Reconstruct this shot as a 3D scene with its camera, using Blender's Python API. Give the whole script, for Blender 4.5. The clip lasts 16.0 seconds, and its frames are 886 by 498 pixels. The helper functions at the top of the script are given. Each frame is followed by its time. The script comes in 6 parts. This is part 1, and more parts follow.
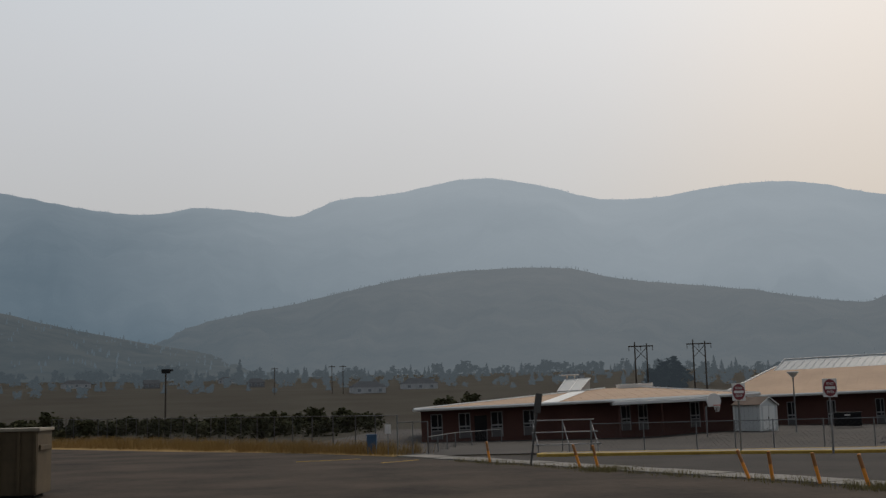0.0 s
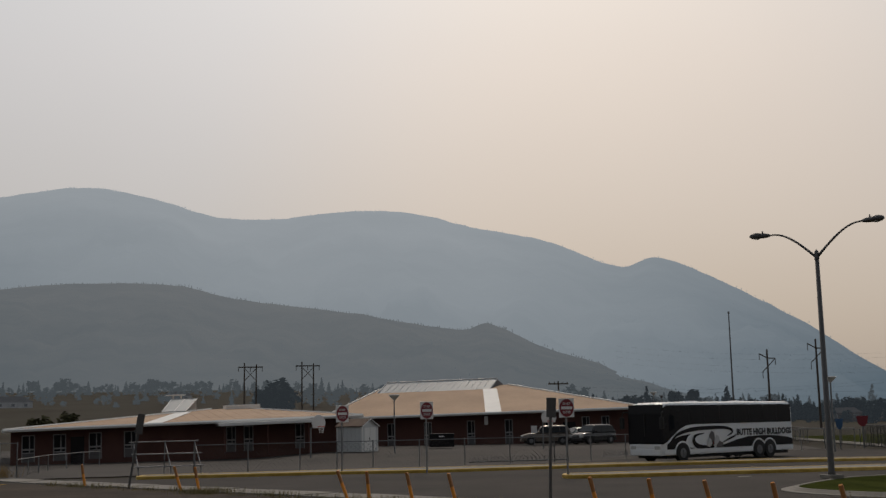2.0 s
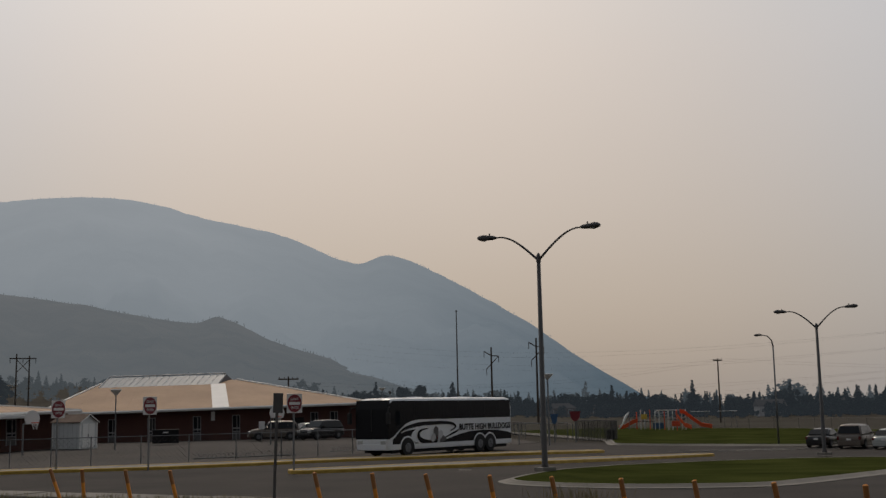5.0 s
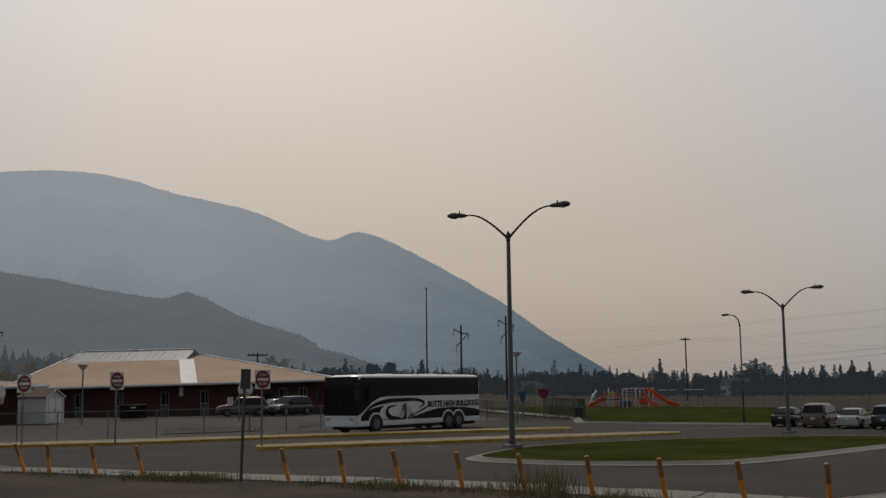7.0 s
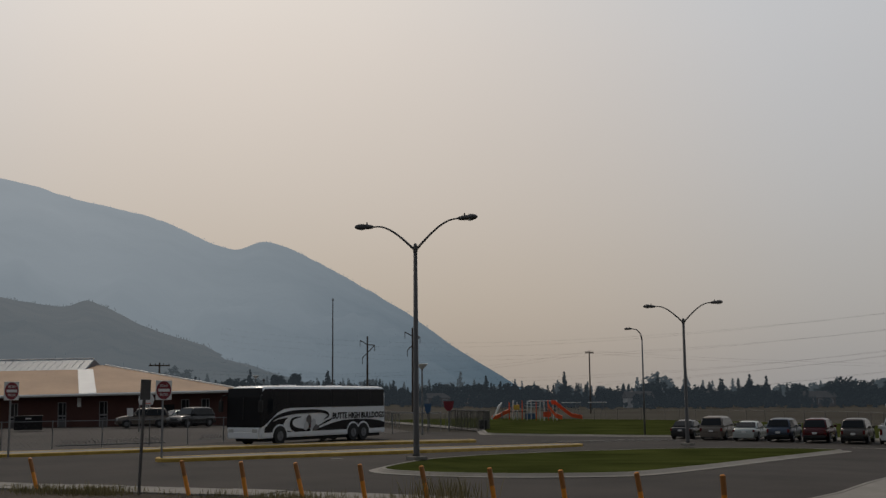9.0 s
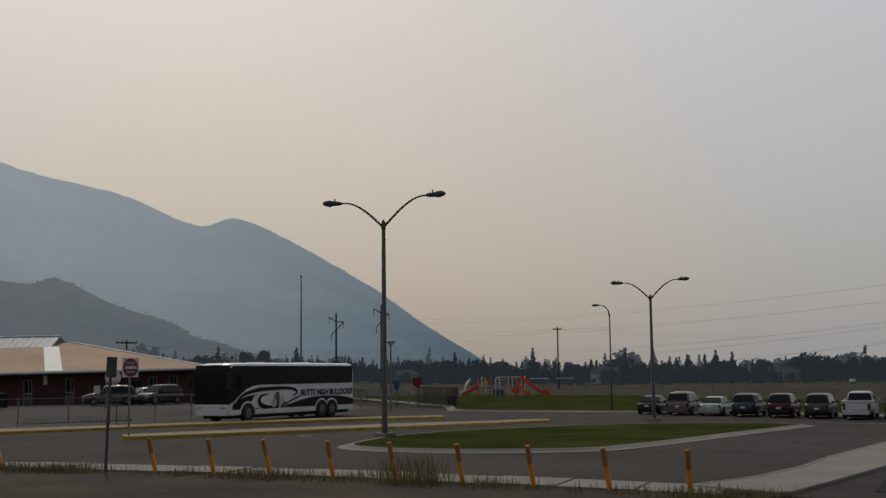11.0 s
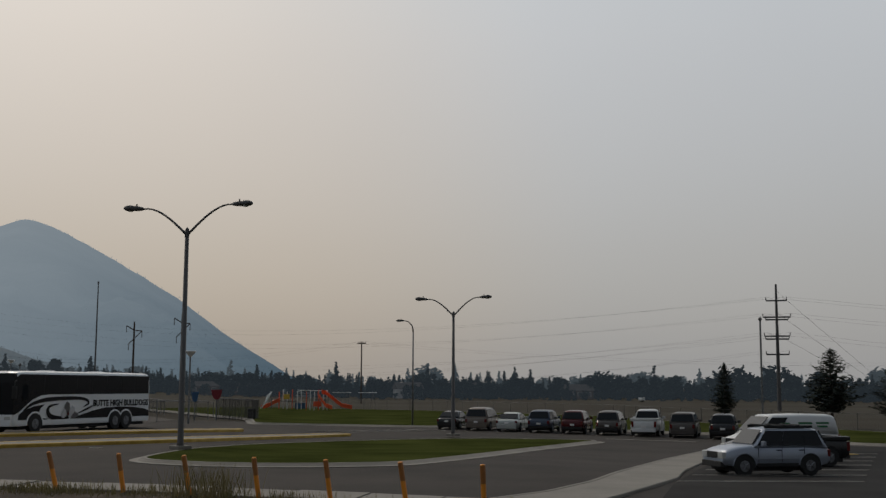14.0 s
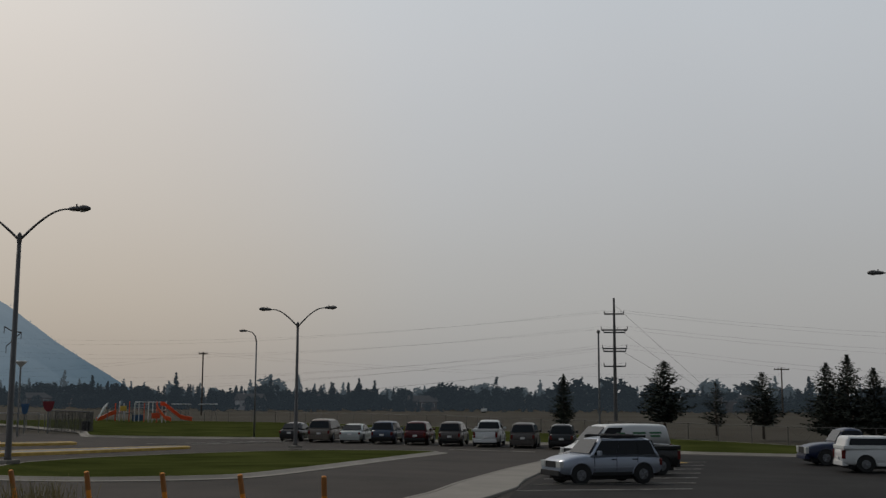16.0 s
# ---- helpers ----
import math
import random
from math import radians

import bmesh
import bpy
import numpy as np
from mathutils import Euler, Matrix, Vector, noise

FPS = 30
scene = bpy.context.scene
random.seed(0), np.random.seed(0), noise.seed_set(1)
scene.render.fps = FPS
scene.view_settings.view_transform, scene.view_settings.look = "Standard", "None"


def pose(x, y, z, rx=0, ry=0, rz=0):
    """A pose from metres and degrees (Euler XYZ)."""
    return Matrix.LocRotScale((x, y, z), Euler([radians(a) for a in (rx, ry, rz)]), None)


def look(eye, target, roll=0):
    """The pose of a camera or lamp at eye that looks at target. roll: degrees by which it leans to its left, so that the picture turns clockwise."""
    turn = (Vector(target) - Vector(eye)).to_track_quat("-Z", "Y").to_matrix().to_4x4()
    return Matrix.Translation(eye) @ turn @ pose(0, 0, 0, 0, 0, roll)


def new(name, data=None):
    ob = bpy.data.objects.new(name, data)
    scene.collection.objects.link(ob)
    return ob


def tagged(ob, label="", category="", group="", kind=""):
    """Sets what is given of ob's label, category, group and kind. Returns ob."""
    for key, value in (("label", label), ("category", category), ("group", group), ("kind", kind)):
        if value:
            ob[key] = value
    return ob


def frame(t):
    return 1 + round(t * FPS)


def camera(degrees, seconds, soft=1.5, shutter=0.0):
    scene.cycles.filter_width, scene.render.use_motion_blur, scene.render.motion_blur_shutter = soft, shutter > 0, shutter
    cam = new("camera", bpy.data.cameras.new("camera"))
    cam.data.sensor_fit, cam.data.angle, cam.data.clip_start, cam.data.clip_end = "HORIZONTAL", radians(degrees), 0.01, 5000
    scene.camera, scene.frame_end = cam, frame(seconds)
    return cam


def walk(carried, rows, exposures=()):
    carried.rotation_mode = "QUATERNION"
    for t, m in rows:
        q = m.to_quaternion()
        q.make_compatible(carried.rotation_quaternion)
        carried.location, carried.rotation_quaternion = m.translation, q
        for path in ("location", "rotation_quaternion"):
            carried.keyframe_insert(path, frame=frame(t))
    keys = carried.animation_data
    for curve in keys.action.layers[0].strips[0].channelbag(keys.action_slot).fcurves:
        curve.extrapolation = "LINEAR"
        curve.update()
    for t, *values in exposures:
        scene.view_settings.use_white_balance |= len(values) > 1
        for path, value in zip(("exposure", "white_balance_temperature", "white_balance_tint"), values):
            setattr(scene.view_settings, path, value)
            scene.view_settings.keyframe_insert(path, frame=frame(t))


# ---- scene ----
# camera: a hand-held pan, the eye on a small arc round the person who turns
cam = camera(42.8, 16.0, soft=1.4)
EYE = 2.75
# seconds, eye x, eye y, heading clockwise from +y, pitch, roll
ROWS = [
    (0.0, -0.004, 0.342, -0.03, 7.95, -1.33),
    (0.5, 0.015, 0.340, 3.71, 8.25, -1.16),
    (1.0, 0.033, 0.338, 8.14, 8.53, -1.04),
    (1.5, 0.051, 0.336, 12.93, 8.63, -1.12),
    (2.0, 0.067, 0.334, 19.47, 8.59, -1.09),
    (2.5, 0.084, 0.331, 22.47, 7.98, -1.37),
    (3.0, 0.099, 0.328, 27.37, 8.44, -0.93),
    (3.5, 0.114, 0.326, 30.10, 8.59, -0.70),
    (4.0, 0.129, 0.322, 31.57, 8.32, -0.74),
    (4.5, 0.143, 0.319, 32.44, 8.33, -1.03),
    (6.8, 0.199, 0.300, 34.18, 6.97, -0.73),
    (7.0, 0.203, 0.299, 34.43, 6.94, -0.75),
    (7.5, 0.214, 0.294, 35.55, 6.84, -0.59),
    (8.0, 0.223, 0.289, 35.58, 7.20, -0.69),
    (8.5, 0.232, 0.284, 37.80, 7.19, -0.62),
    (8.7, 0.236, 0.282, 38.86, 7.60, -0.35),
    (10.8, 0.267, 0.257, 39.93, 6.27, -0.70),
    (11.0, 0.269, 0.255, 40.70, 6.29, -0.69),
    (11.5, 0.275, 0.248, 42.50, 6.58, -0.45),
    (12.0, 0.279, 0.241, 44.54, 6.34, 0.24),
    (12.5, 0.284, 0.234, 45.90, 6.76, 0.17),
    (13.0, 0.288, 0.227, 47.50, 7.03, 0.39),
    (13.5, 0.291, 0.220, 48.53, 7.15, 0.03),
    (14.0, 0.293, 0.212, 50.49, 6.95, 0.26),
    (14.5, 0.295, 0.205, 51.37, 7.34, 0.16),
    (15.0, 0.297, 0.197, 52.78, 7.39, 0.05),
    (15.5, 0.297, 0.188, 55.97, 7.40, -0.04),
    (16.0, 0.297, 0.180, 58.32, 7.54, 0.20),
]


def way_of(heading, pitch):
    h, p = radians(heading), radians(pitch)
    return Vector((math.sin(h) * math.cos(p), math.cos(h) * math.cos(p), math.sin(p)))


def eye_pose(x, y, heading, pitch, roll):
    e = Vector((x, y, EYE))
    return look(e, e + 10 * way_of(heading, pitch), roll)


EXPOSURES = [(0.0, 0.03, 6450, 10), (2.0, -0.1, 6700, 12), (4.0, -0.21, 6750, 13), (8.5, -0.22, 6550, 11), (11.0, -0.2, 6480, 10), (13.0, -0.19, 6440, 9), (15.0, -0.17, 6380, 9), (16.0, -0.16, 6350, 9)]
walk(cam, [(t, eye_pose(x, y, h, p, r)) for t, x, y, h, p, r in ROWS], EXPOSURES)

# ---- world and sun: a smoky, hazy sky, the sun high ahead behind the smoke ----
SUN_AZ, SUN_EL = 24.0, 46.0
world = bpy.data.worlds.new("smoky_sky")
scene.world = world
world.use_nodes = True
wn, wl = world.node_tree.nodes, world.node_tree.links
wn.clear()
w_out = wn.new("ShaderNodeOutputWorld")
sky = wn.new("ShaderNodeTexSky")
sky.sky_type, sky.sun_disc = "NISHITA", False
sky.sun_elevation, sky.sun_rotation = radians(SUN_EL), radians(SUN_AZ)
sky.dust_density, sky.air_density = 6.0, 1.0
sky_bg = wn.new("ShaderNodeBackground")
sky_bg.inputs["Strength"].default_value = 0.02
wl.new(sky.outputs[0], sky_bg.inputs["Color"])
w_co = wn.new("ShaderNodeTexCoord")
w_sep = wn.new("ShaderNodeSeparateXYZ")
wl.new(w_co.outputs["Generated"], w_sep.inputs[0])
haze = wn.new("ShaderNodeValToRGB")
haze.color_ramp.elements[0].position, haze.color_ramp.elements[0].color = 0.0, (0.300, 0.295, 0.292, 1)
haze.color_ramp.elements[1].position, haze.color_ramp.elements[1].color = 0.8, (0.25, 0.28, 0.305, 1)
for at_z, col in ((0.12, (0.332, 0.328, 0.324, 1)), (0.3, (0.412, 0.42, 0.424, 1)), (0.45, (0.44, 0.475, 0.495, 1))):
    haze.color_ramp.elements.new(at_z).color = col
wl.new(w_sep.outputs["Z"], haze.inputs[0])
w_low = wn.new("ShaderNodeVectorMath")
w_low.operation = "DOT_PRODUCT"
w_low.inputs[1].default_value = way_of(SUN_AZ + 8, 6)
wl.new(w_co.outputs["Generated"], w_low.inputs[0])
w_warm = wn.new("ShaderNodeMapRange")
w_warm.interpolation_type = "SMOOTHSTEP"
w_warm.inputs["From Min"].default_value, w_warm.inputs["From Max"].default_value = 0.89, 1.0
wl.new(w_low.outputs["Value"], w_warm.inputs["Value"])
w_tint = wn.new("ShaderNodeMix")
w_tint.data_type, w_tint.blend_type = "RGBA", "MULTIPLY"
w_tint.inputs["B"].default_value = (1.13, 1.0, 0.87, 1)
wl.new(w_warm.outputs["Result"], w_tint.inputs["Factor"])
wl.new(haze.outputs[0], w_tint.inputs["A"])
w_dot = wn.new("ShaderNodeVectorMath")
w_dot.operation = "DOT_PRODUCT"
w_dot.inputs[1].default_value = way_of(SUN_AZ - 1, SUN_EL - 22)
wl.new(w_co.outputs["Generated"], w_dot.inputs[0])
w_glow = wn.new("ShaderNodeMapRange")
w_glow.interpolation_type = "SMOOTHSTEP"
w_glow.inputs["From Min"].default_value, w_glow.inputs["From Max"].default_value = 0.40, 1.0
w_glow.inputs["To Min"].default_value, w_glow.inputs["To Max"].default_value = 1.15, 1.12
wl.new(w_dot.outputs["Value"], w_glow.inputs["Value"])
w_noise = wn.new("ShaderNodeTexNoise")
w_noise.inputs["Scale"].default_value, w_noise.inputs["Detail"].default_value = 2.2, 5
wl.new(w_co.outputs["Generated"], w_noise.inputs["Vector"])
w_var = wn.new("ShaderNodeMapRange")
w_var.inputs["To Min"].default_value, w_var.inputs["To Max"].default_value = 0.94, 1.06
wl.new(w_noise.outputs["Fac"], w_var.inputs["Value"])
w_back = wn.new("ShaderNodeMapRange")
w_back.interpolation_type = "SMOOTHSTEP"
w_back.inputs["From Min"].default_value, w_back.inputs["From Max"].default_value = -0.35, 0.42
w_back.inputs["To Min"].default_value, w_back.inputs["To Max"].default_value = 0.34, 1.0
wl.new(w_dot.outputs["Value"], w_back.inputs["Value"])
w_dim = wn.new("ShaderNodeMath")
w_dim.operation = "MULTIPLY"
wl.new(w_back.outputs["Result"], w_dim.inputs[0])
wl.new(w_glow.outputs["Result"], w_dim.inputs[1])
w_mul = wn.new("ShaderNodeMath")
w_mul.operation = "MULTIPLY"
wl.new(w_dim.outputs[0], w_mul.inputs[0])
wl.new(w_var.outputs["Result"], w_mul.inputs[1])
haze_bg = wn.new("ShaderNodeBackground")
wl.new(w_tint.outputs["Result"], haze_bg.inputs["Color"])
wl.new(w_mul.outputs[0], haze_bg.inputs["Strength"])
w_add = wn.new("ShaderNodeAddShader")
wl.new(sky_bg.outputs[0], w_add.inputs[0])
wl.new(haze_bg.outputs[0], w_add.inputs[1])
wl.new(w_add.outputs[0], w_out.inputs["Surface"])

sun_data = bpy.data.lights.new("sun", "SUN")
sun_data.energy, sun_data.angle, sun_data.color = 0.85, radians(1.6), (1.0, 0.87, 0.72)
sun = new("sun", sun_data)
sun.matrix_world = look(60 * way_of(SUN_AZ, SUN_EL), (0, 0, 0))


# ---- materials ----
def mat(name, base, rough=0.8, metal=0.0, vary=0.25, fine=8.0, coarse=0.6, bump=0.15, tint=None, spec=0.5, relief=0.01, pieces=0.0):
    """Base colour varied by a fine and a coarse noise (per metre), with fine relief."""
    m = bpy.data.materials.new(name)
    m.use_nodes = True
    n, l = m.node_tree.nodes, m.node_tree.links
    b = n["Principled BSDF"]
    b.inputs["Roughness"].default_value, b.inputs["Metallic"].default_value = rough, metal
    b.inputs["Specular IOR Level"].default_value = spec
    co = n.new("ShaderNodeTexCoord")
    geo = n.new("ShaderNodeNewGeometry")
    big, small = n.new("ShaderNodeTexNoise"), n.new("ShaderNodeTexNoise")
    big.inputs["Scale"].default_value, big.inputs["Detail"].default_value = coarse, 6
    small.inputs["Scale"].default_value, small.inputs["Detail"].default_value = fine, 4
    for q in (big, small):
        l.new(geo.outputs["Position"], q.inputs["Vector"])
    mix = n.new("ShaderNodeMix")
    mix.data_type = "RGBA"
    lo = [c * (1 - vary) for c in base]
    hi = [min(1, c * (1 + vary)) for c in (tint or base)]
    mix.inputs["A"].default_value, mix.inputs["B"].default_value = (*lo, 1), (*hi, 1)
    add = n.new("ShaderNodeMath")
    add.operation = "MULTIPLY_ADD"
    add.inputs[1].default_value = 0.45
    half = n.new("ShaderNodeMapRange")
    half.inputs["From Min"].default_value, half.inputs["From Max"].default_value = 0.3, 0.7
    half.inputs["To Min"].default_value, half.inputs["To Max"].default_value = 0.0, 0.55
    l.new(big.outputs["Fac"], half.inputs["Value"])
    l.new(small.outputs["Fac"], add.inputs[0])
    l.new(half.outputs["Result"], add.inputs[2])
    l.new(add.outputs[0], mix.inputs["Factor"])
    colour = mix.outputs["Result"]
    if pieces:
        isl = n.new("ShaderNodeMath")
        isl.operation = "MULTIPLY_ADD"
        isl.inputs[1].default_value, isl.inputs[2].default_value = 2 * pieces, 1 - pieces
        l.new(geo.outputs["Random Per Island"], isl.inputs[0])
        hsv = n.new("ShaderNodeHueSaturation")
        l.new(isl.outputs[0], hsv.inputs["Value"])
        l.new(colour, hsv.inputs["Color"])
        colour = hsv.outputs["Color"]
    l.new(colour, b.inputs["Base Color"])
    if bump:
        bp = n.new("ShaderNodeBump")
        bp.inputs["Strength"].default_value, bp.inputs["Distance"].default_value = bump, relief
        l.new(small.outputs["Fac"], bp.inputs["Height"])
        l.new(bp.outputs["Normal"], b.inputs["Normal"])
    return m


def haze_glow_mat(name, base, tint, veil, amount, scale, high, bright):
    """A far hillside, wood or house seen through smoke: dull colours under a painted veil of glowing haze,
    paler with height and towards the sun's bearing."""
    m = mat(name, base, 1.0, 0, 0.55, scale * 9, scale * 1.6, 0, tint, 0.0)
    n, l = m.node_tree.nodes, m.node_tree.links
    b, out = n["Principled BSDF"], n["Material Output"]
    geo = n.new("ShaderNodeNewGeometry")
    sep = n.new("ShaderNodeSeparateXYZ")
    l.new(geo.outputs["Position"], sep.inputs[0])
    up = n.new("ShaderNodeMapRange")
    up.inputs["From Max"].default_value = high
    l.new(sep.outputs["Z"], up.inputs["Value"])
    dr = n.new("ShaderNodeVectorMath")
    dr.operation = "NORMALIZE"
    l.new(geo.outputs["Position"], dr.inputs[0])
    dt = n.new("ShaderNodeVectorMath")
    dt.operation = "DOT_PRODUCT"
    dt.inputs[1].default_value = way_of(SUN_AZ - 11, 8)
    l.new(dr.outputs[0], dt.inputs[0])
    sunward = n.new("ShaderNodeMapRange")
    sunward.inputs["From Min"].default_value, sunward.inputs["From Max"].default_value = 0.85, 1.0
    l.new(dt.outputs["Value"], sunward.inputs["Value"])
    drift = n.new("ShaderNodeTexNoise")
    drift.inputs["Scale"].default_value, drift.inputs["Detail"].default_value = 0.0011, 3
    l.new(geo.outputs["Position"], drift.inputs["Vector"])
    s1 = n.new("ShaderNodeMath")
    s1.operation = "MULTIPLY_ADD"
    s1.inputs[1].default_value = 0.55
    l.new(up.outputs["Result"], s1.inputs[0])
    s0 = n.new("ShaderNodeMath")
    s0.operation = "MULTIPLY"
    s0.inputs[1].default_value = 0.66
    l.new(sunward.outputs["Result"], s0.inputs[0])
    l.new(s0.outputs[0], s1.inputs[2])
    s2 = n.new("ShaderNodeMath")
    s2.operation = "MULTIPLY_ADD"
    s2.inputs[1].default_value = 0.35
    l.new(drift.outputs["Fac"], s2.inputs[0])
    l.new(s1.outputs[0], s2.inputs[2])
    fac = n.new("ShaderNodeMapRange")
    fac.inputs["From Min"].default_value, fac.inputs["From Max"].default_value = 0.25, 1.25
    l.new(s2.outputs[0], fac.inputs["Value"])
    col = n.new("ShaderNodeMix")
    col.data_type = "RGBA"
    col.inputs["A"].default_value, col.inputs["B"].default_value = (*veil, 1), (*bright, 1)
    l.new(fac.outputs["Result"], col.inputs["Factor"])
    # emission stands in for the light that the smoke scatters
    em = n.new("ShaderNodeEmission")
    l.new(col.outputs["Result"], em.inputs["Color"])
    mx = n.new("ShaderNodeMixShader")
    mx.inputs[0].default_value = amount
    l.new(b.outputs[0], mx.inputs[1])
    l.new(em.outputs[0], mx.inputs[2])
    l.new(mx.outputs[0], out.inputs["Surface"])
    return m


def glass(name, tint=(0.012, 0.014, 0.017), rough=0.035):
    m = mat(name, tint, rough, 0, 0.15, 3, 0.5, 0, None, 0.22)
    return m


M = {}
M["asphalt"] = mat("worn_asphalt", (0.0205, 0.0168, 0.0146), 0.9, 0, 0.55, 9, 0.22, 0.6, (0.034, 0.028, 0.0236), 0.2)
M["lot"] = mat("dusty_old_asphalt", (0.019, 0.0142, 0.011), 0.95, 0, 0.8, 2.6, 0.22, 1.0, (0.054, 0.040, 0.029), 0.15, 0.03)
M["fresh"] = mat("dark_asphalt", (0.0095, 0.0090, 0.0091), 0.9, 0, 0.6, 8, 0.3, 0.6, (0.017, 0.0155, 0.0145), 0.12)
M["yard"] = mat("schoolyard_asphalt", (0.027, 0.0213, 0.0172), 0.95, 0, 0.5, 4, 0.12, 0.4, (0.040, 0.0318, 0.0252))
M["concrete"] = mat("weathered_concrete", (0.205, 0.188, 0.162), 0.9, 0, 0.28, 9, 0.45, 0.3)
M["yellow"] = mat("worn_yellow_paint", (0.55, 0.31, 0.02), 0.7, 0, 0.35, 9, 1.5, 0.2, (0.48, 0.32, 0.07))
M["orange"] = mat("orange_plastic", (0.75, 0.26, 0.015), 0.5, 0, 0.12, 6, 1.2, 0.05)
M["orange_dark"] = mat("faded_reflective_band", (0.32, 0.12, 0.02), 0.5, 0, 0.2, 12, 2, 0.05)
M["line"] = mat("worn_white_paint", (0.22, 0.207, 0.188), 0.8, 0, 0.6, 14, 1.2, 0.2)
M["line_yellow"] = mat("yellow_line_paint", (0.55, 0.34, 0.05), 0.8, 0, 0.3, 14, 1.2, 0.2)
M["lawn"] = mat("mown_grass", (0.028, 0.040, 0.010), 1.0, 0, 0.5, 7, 0.22, 0.9, (0.052, 0.058, 0.017), 0.0)
M["dry"] = mat("dry_valley_grass", (0.068, 0.049, 0.031), 1.0, 0, 0.55, 0.9, 0.035, 0.5, (0.042, 0.039, 0.029), 0.1)
M["straw"] = mat("straw_coloured_weeds", (0.36, 0.19, 0.055), 1.0, 0, 0.4, 6, 0.4, 0.4, (0.26, 0.19, 0.08), 0.1)
M["weed"] = mat("green_weeds", (0.15, 0.15, 0.065), 1.0, 0, 0.4, 6, 0.8, 0.2, (0.26, 0.21, 0.10), 0.1)
M["brick"] = mat("dark_red_brick", (0.105, 0.046, 0.036), 0.9, 0, 0.3, 9, 0.5, 0.3)
M["tan_roof"] = mat("tan_roofing", (0.36, 0.222, 0.128), 0.75, 0, 0.16, 3, 0.25, 0.1, (0.41, 0.262, 0.158))
M["white"] = mat("white_paint", (0.78, 0.77, 0.74), 0.6, 0, 0.08, 8, 0.6, 0.05)
M["pale_metal"] = mat("pale_roof_metal", (0.52, 0.56, 0.58), 0.5, 0.0, 0.10, 4, 0.5, 0.05)
M["frame"] = mat("dulled_white_frame", (0.30, 0.29, 0.285), 0.6, 0, 0.1, 8, 0.6, 0.05)
M["panel"] = mat("grey_window_panel", (0.12, 0.11, 0.11), 0.7, 0, 0.1, 8, 1, 0.05)
M["shed"] = mat("off_white_shed_siding", (0.60, 0.61, 0.60), 0.7, 0, 0.1, 8, 0.7, 0.05)
M["shingle"] = mat("brown_shingles", (0.16, 0.11, 0.08), 0.9, 0, 0.3, 6, 1, 0.3)
M["dark_glass"] = glass("tinted_window_glass")
# far window glass with haze glow mixed into it
M["house_glass"] = haze_glow_mat("far_window_haze_glow", (0.02, 0.02, 0.025), (0.03, 0.03, 0.03), (0.06, 0.07, 0.08), 0.5, 0.2, 300, (0.08, 0.09, 0.10))
M["galv"] = mat("galvanised_steel", (0.22, 0.22, 0.22), 0.55, 0.6, 0.15, 9, 1, 0.05)
M["grey_pole"] = mat("dull_grey_pole_paint", (0.105, 0.10, 0.098), 0.6, 0.2, 0.15, 9, 1, 0.05)
M["wood_pole"] = mat("weathered_pole_wood", (0.085, 0.065, 0.05), 0.9, 0, 0.3, 20, 2, 0.2)
M["black"] = mat("black_rubber", (0.018, 0.018, 0.018), 0.85, 0, 0.2, 20, 3, 0.1)
M["black_gloss"] = mat("gloss_black_paint", (0.010, 0.010, 0.012), 0.25, 0, 0.1, 8, 1, 0, None, 0.22)
M["bus_white"] = mat("gloss_white_coach_paint", (0.80, 0.82, 0.83), 0.3, 0, 0.06, 5, 0.5, 0.02)
M["monitor"] = mat("pale_ribbed_roof_metal", (0.32, 0.345, 0.36), 0.5, 0.2, 0.08, 4, 0.5, 0.04, None, 0.7)
M["screen"] = glass("windscreen_glass", (0.03, 0.034, 0.038), 0.06)
M["screen"].node_tree.nodes["Principled BSDF"].inputs["Specular IOR Level"].default_value = 0.3
M["silver"] = mat("silver_trim", (0.55, 0.57, 0.6), 0.35, 0.7, 0.08, 8, 1, 0.02)
M["chrome"] = mat("bright_metal", (0.6, 0.6, 0.6), 0.2, 1.0, 0.08, 8, 1, 0.02)
M["red_sign"] = mat("red_sign_sheeting", (0.20, 0.014, 0.022), 0.5, 0, 0.1, 8, 1, 0.02)
M["sign_white"] = mat("white_sign_sheeting", (0.74, 0.72, 0.70), 0.5, 0, 0.08, 8, 1, 0.02)
M["sign_back"] = mat("bare_sign_back", (0.10, 0.095, 0.09), 0.6, 0.3, 0.15, 8, 1, 0.02)
M["slide"] = mat("orange_red_plastic", (0.80, 0.11, 0.035), 0.45, 0, 0.12, 5, 1, 0.02)
M["play_yellow"] = mat("yellow_plastic", (0.62, 0.42, 0.05), 0.5, 0, 0.1, 5, 1, 0.02)
M["play_blue"] = mat("blue_plastic", (0.035, 0.10, 0.20), 0.5, 0, 0.1, 5, 1, 0.02)
M["bark"] = mat("grey_brown_bark", (0.07, 0.055, 0.042), 0.95, 0, 0.3, 12, 2, 0.3)
M["spruce"] = mat("dark_spruce_needles", (0.040, 0.048, 0.042), 1.0, 0, 0.3, 5, 0.6, 0, (0.05, 0.056, 0.046), 0.0, pieces=0.08)
M["bush"] = mat("dull_green_bush", (0.062, 0.07, 0.036), 1.0, 0, 0.4, 4, 0.4, 0, (0.085, 0.08, 0.045), 0.0, pieces=0.12)
M["dump"] = mat("tan_painted_steel", (0.075, 0.05, 0.024), 0.7, 0.1, 0.3, 5, 0.8, 0.1, (0.105, 0.075, 0.038))
M["rust"] = mat("rust_stained_rim", (0.30, 0.26, 0.2), 0.7, 0.2, 0.3, 8, 1, 0.1)
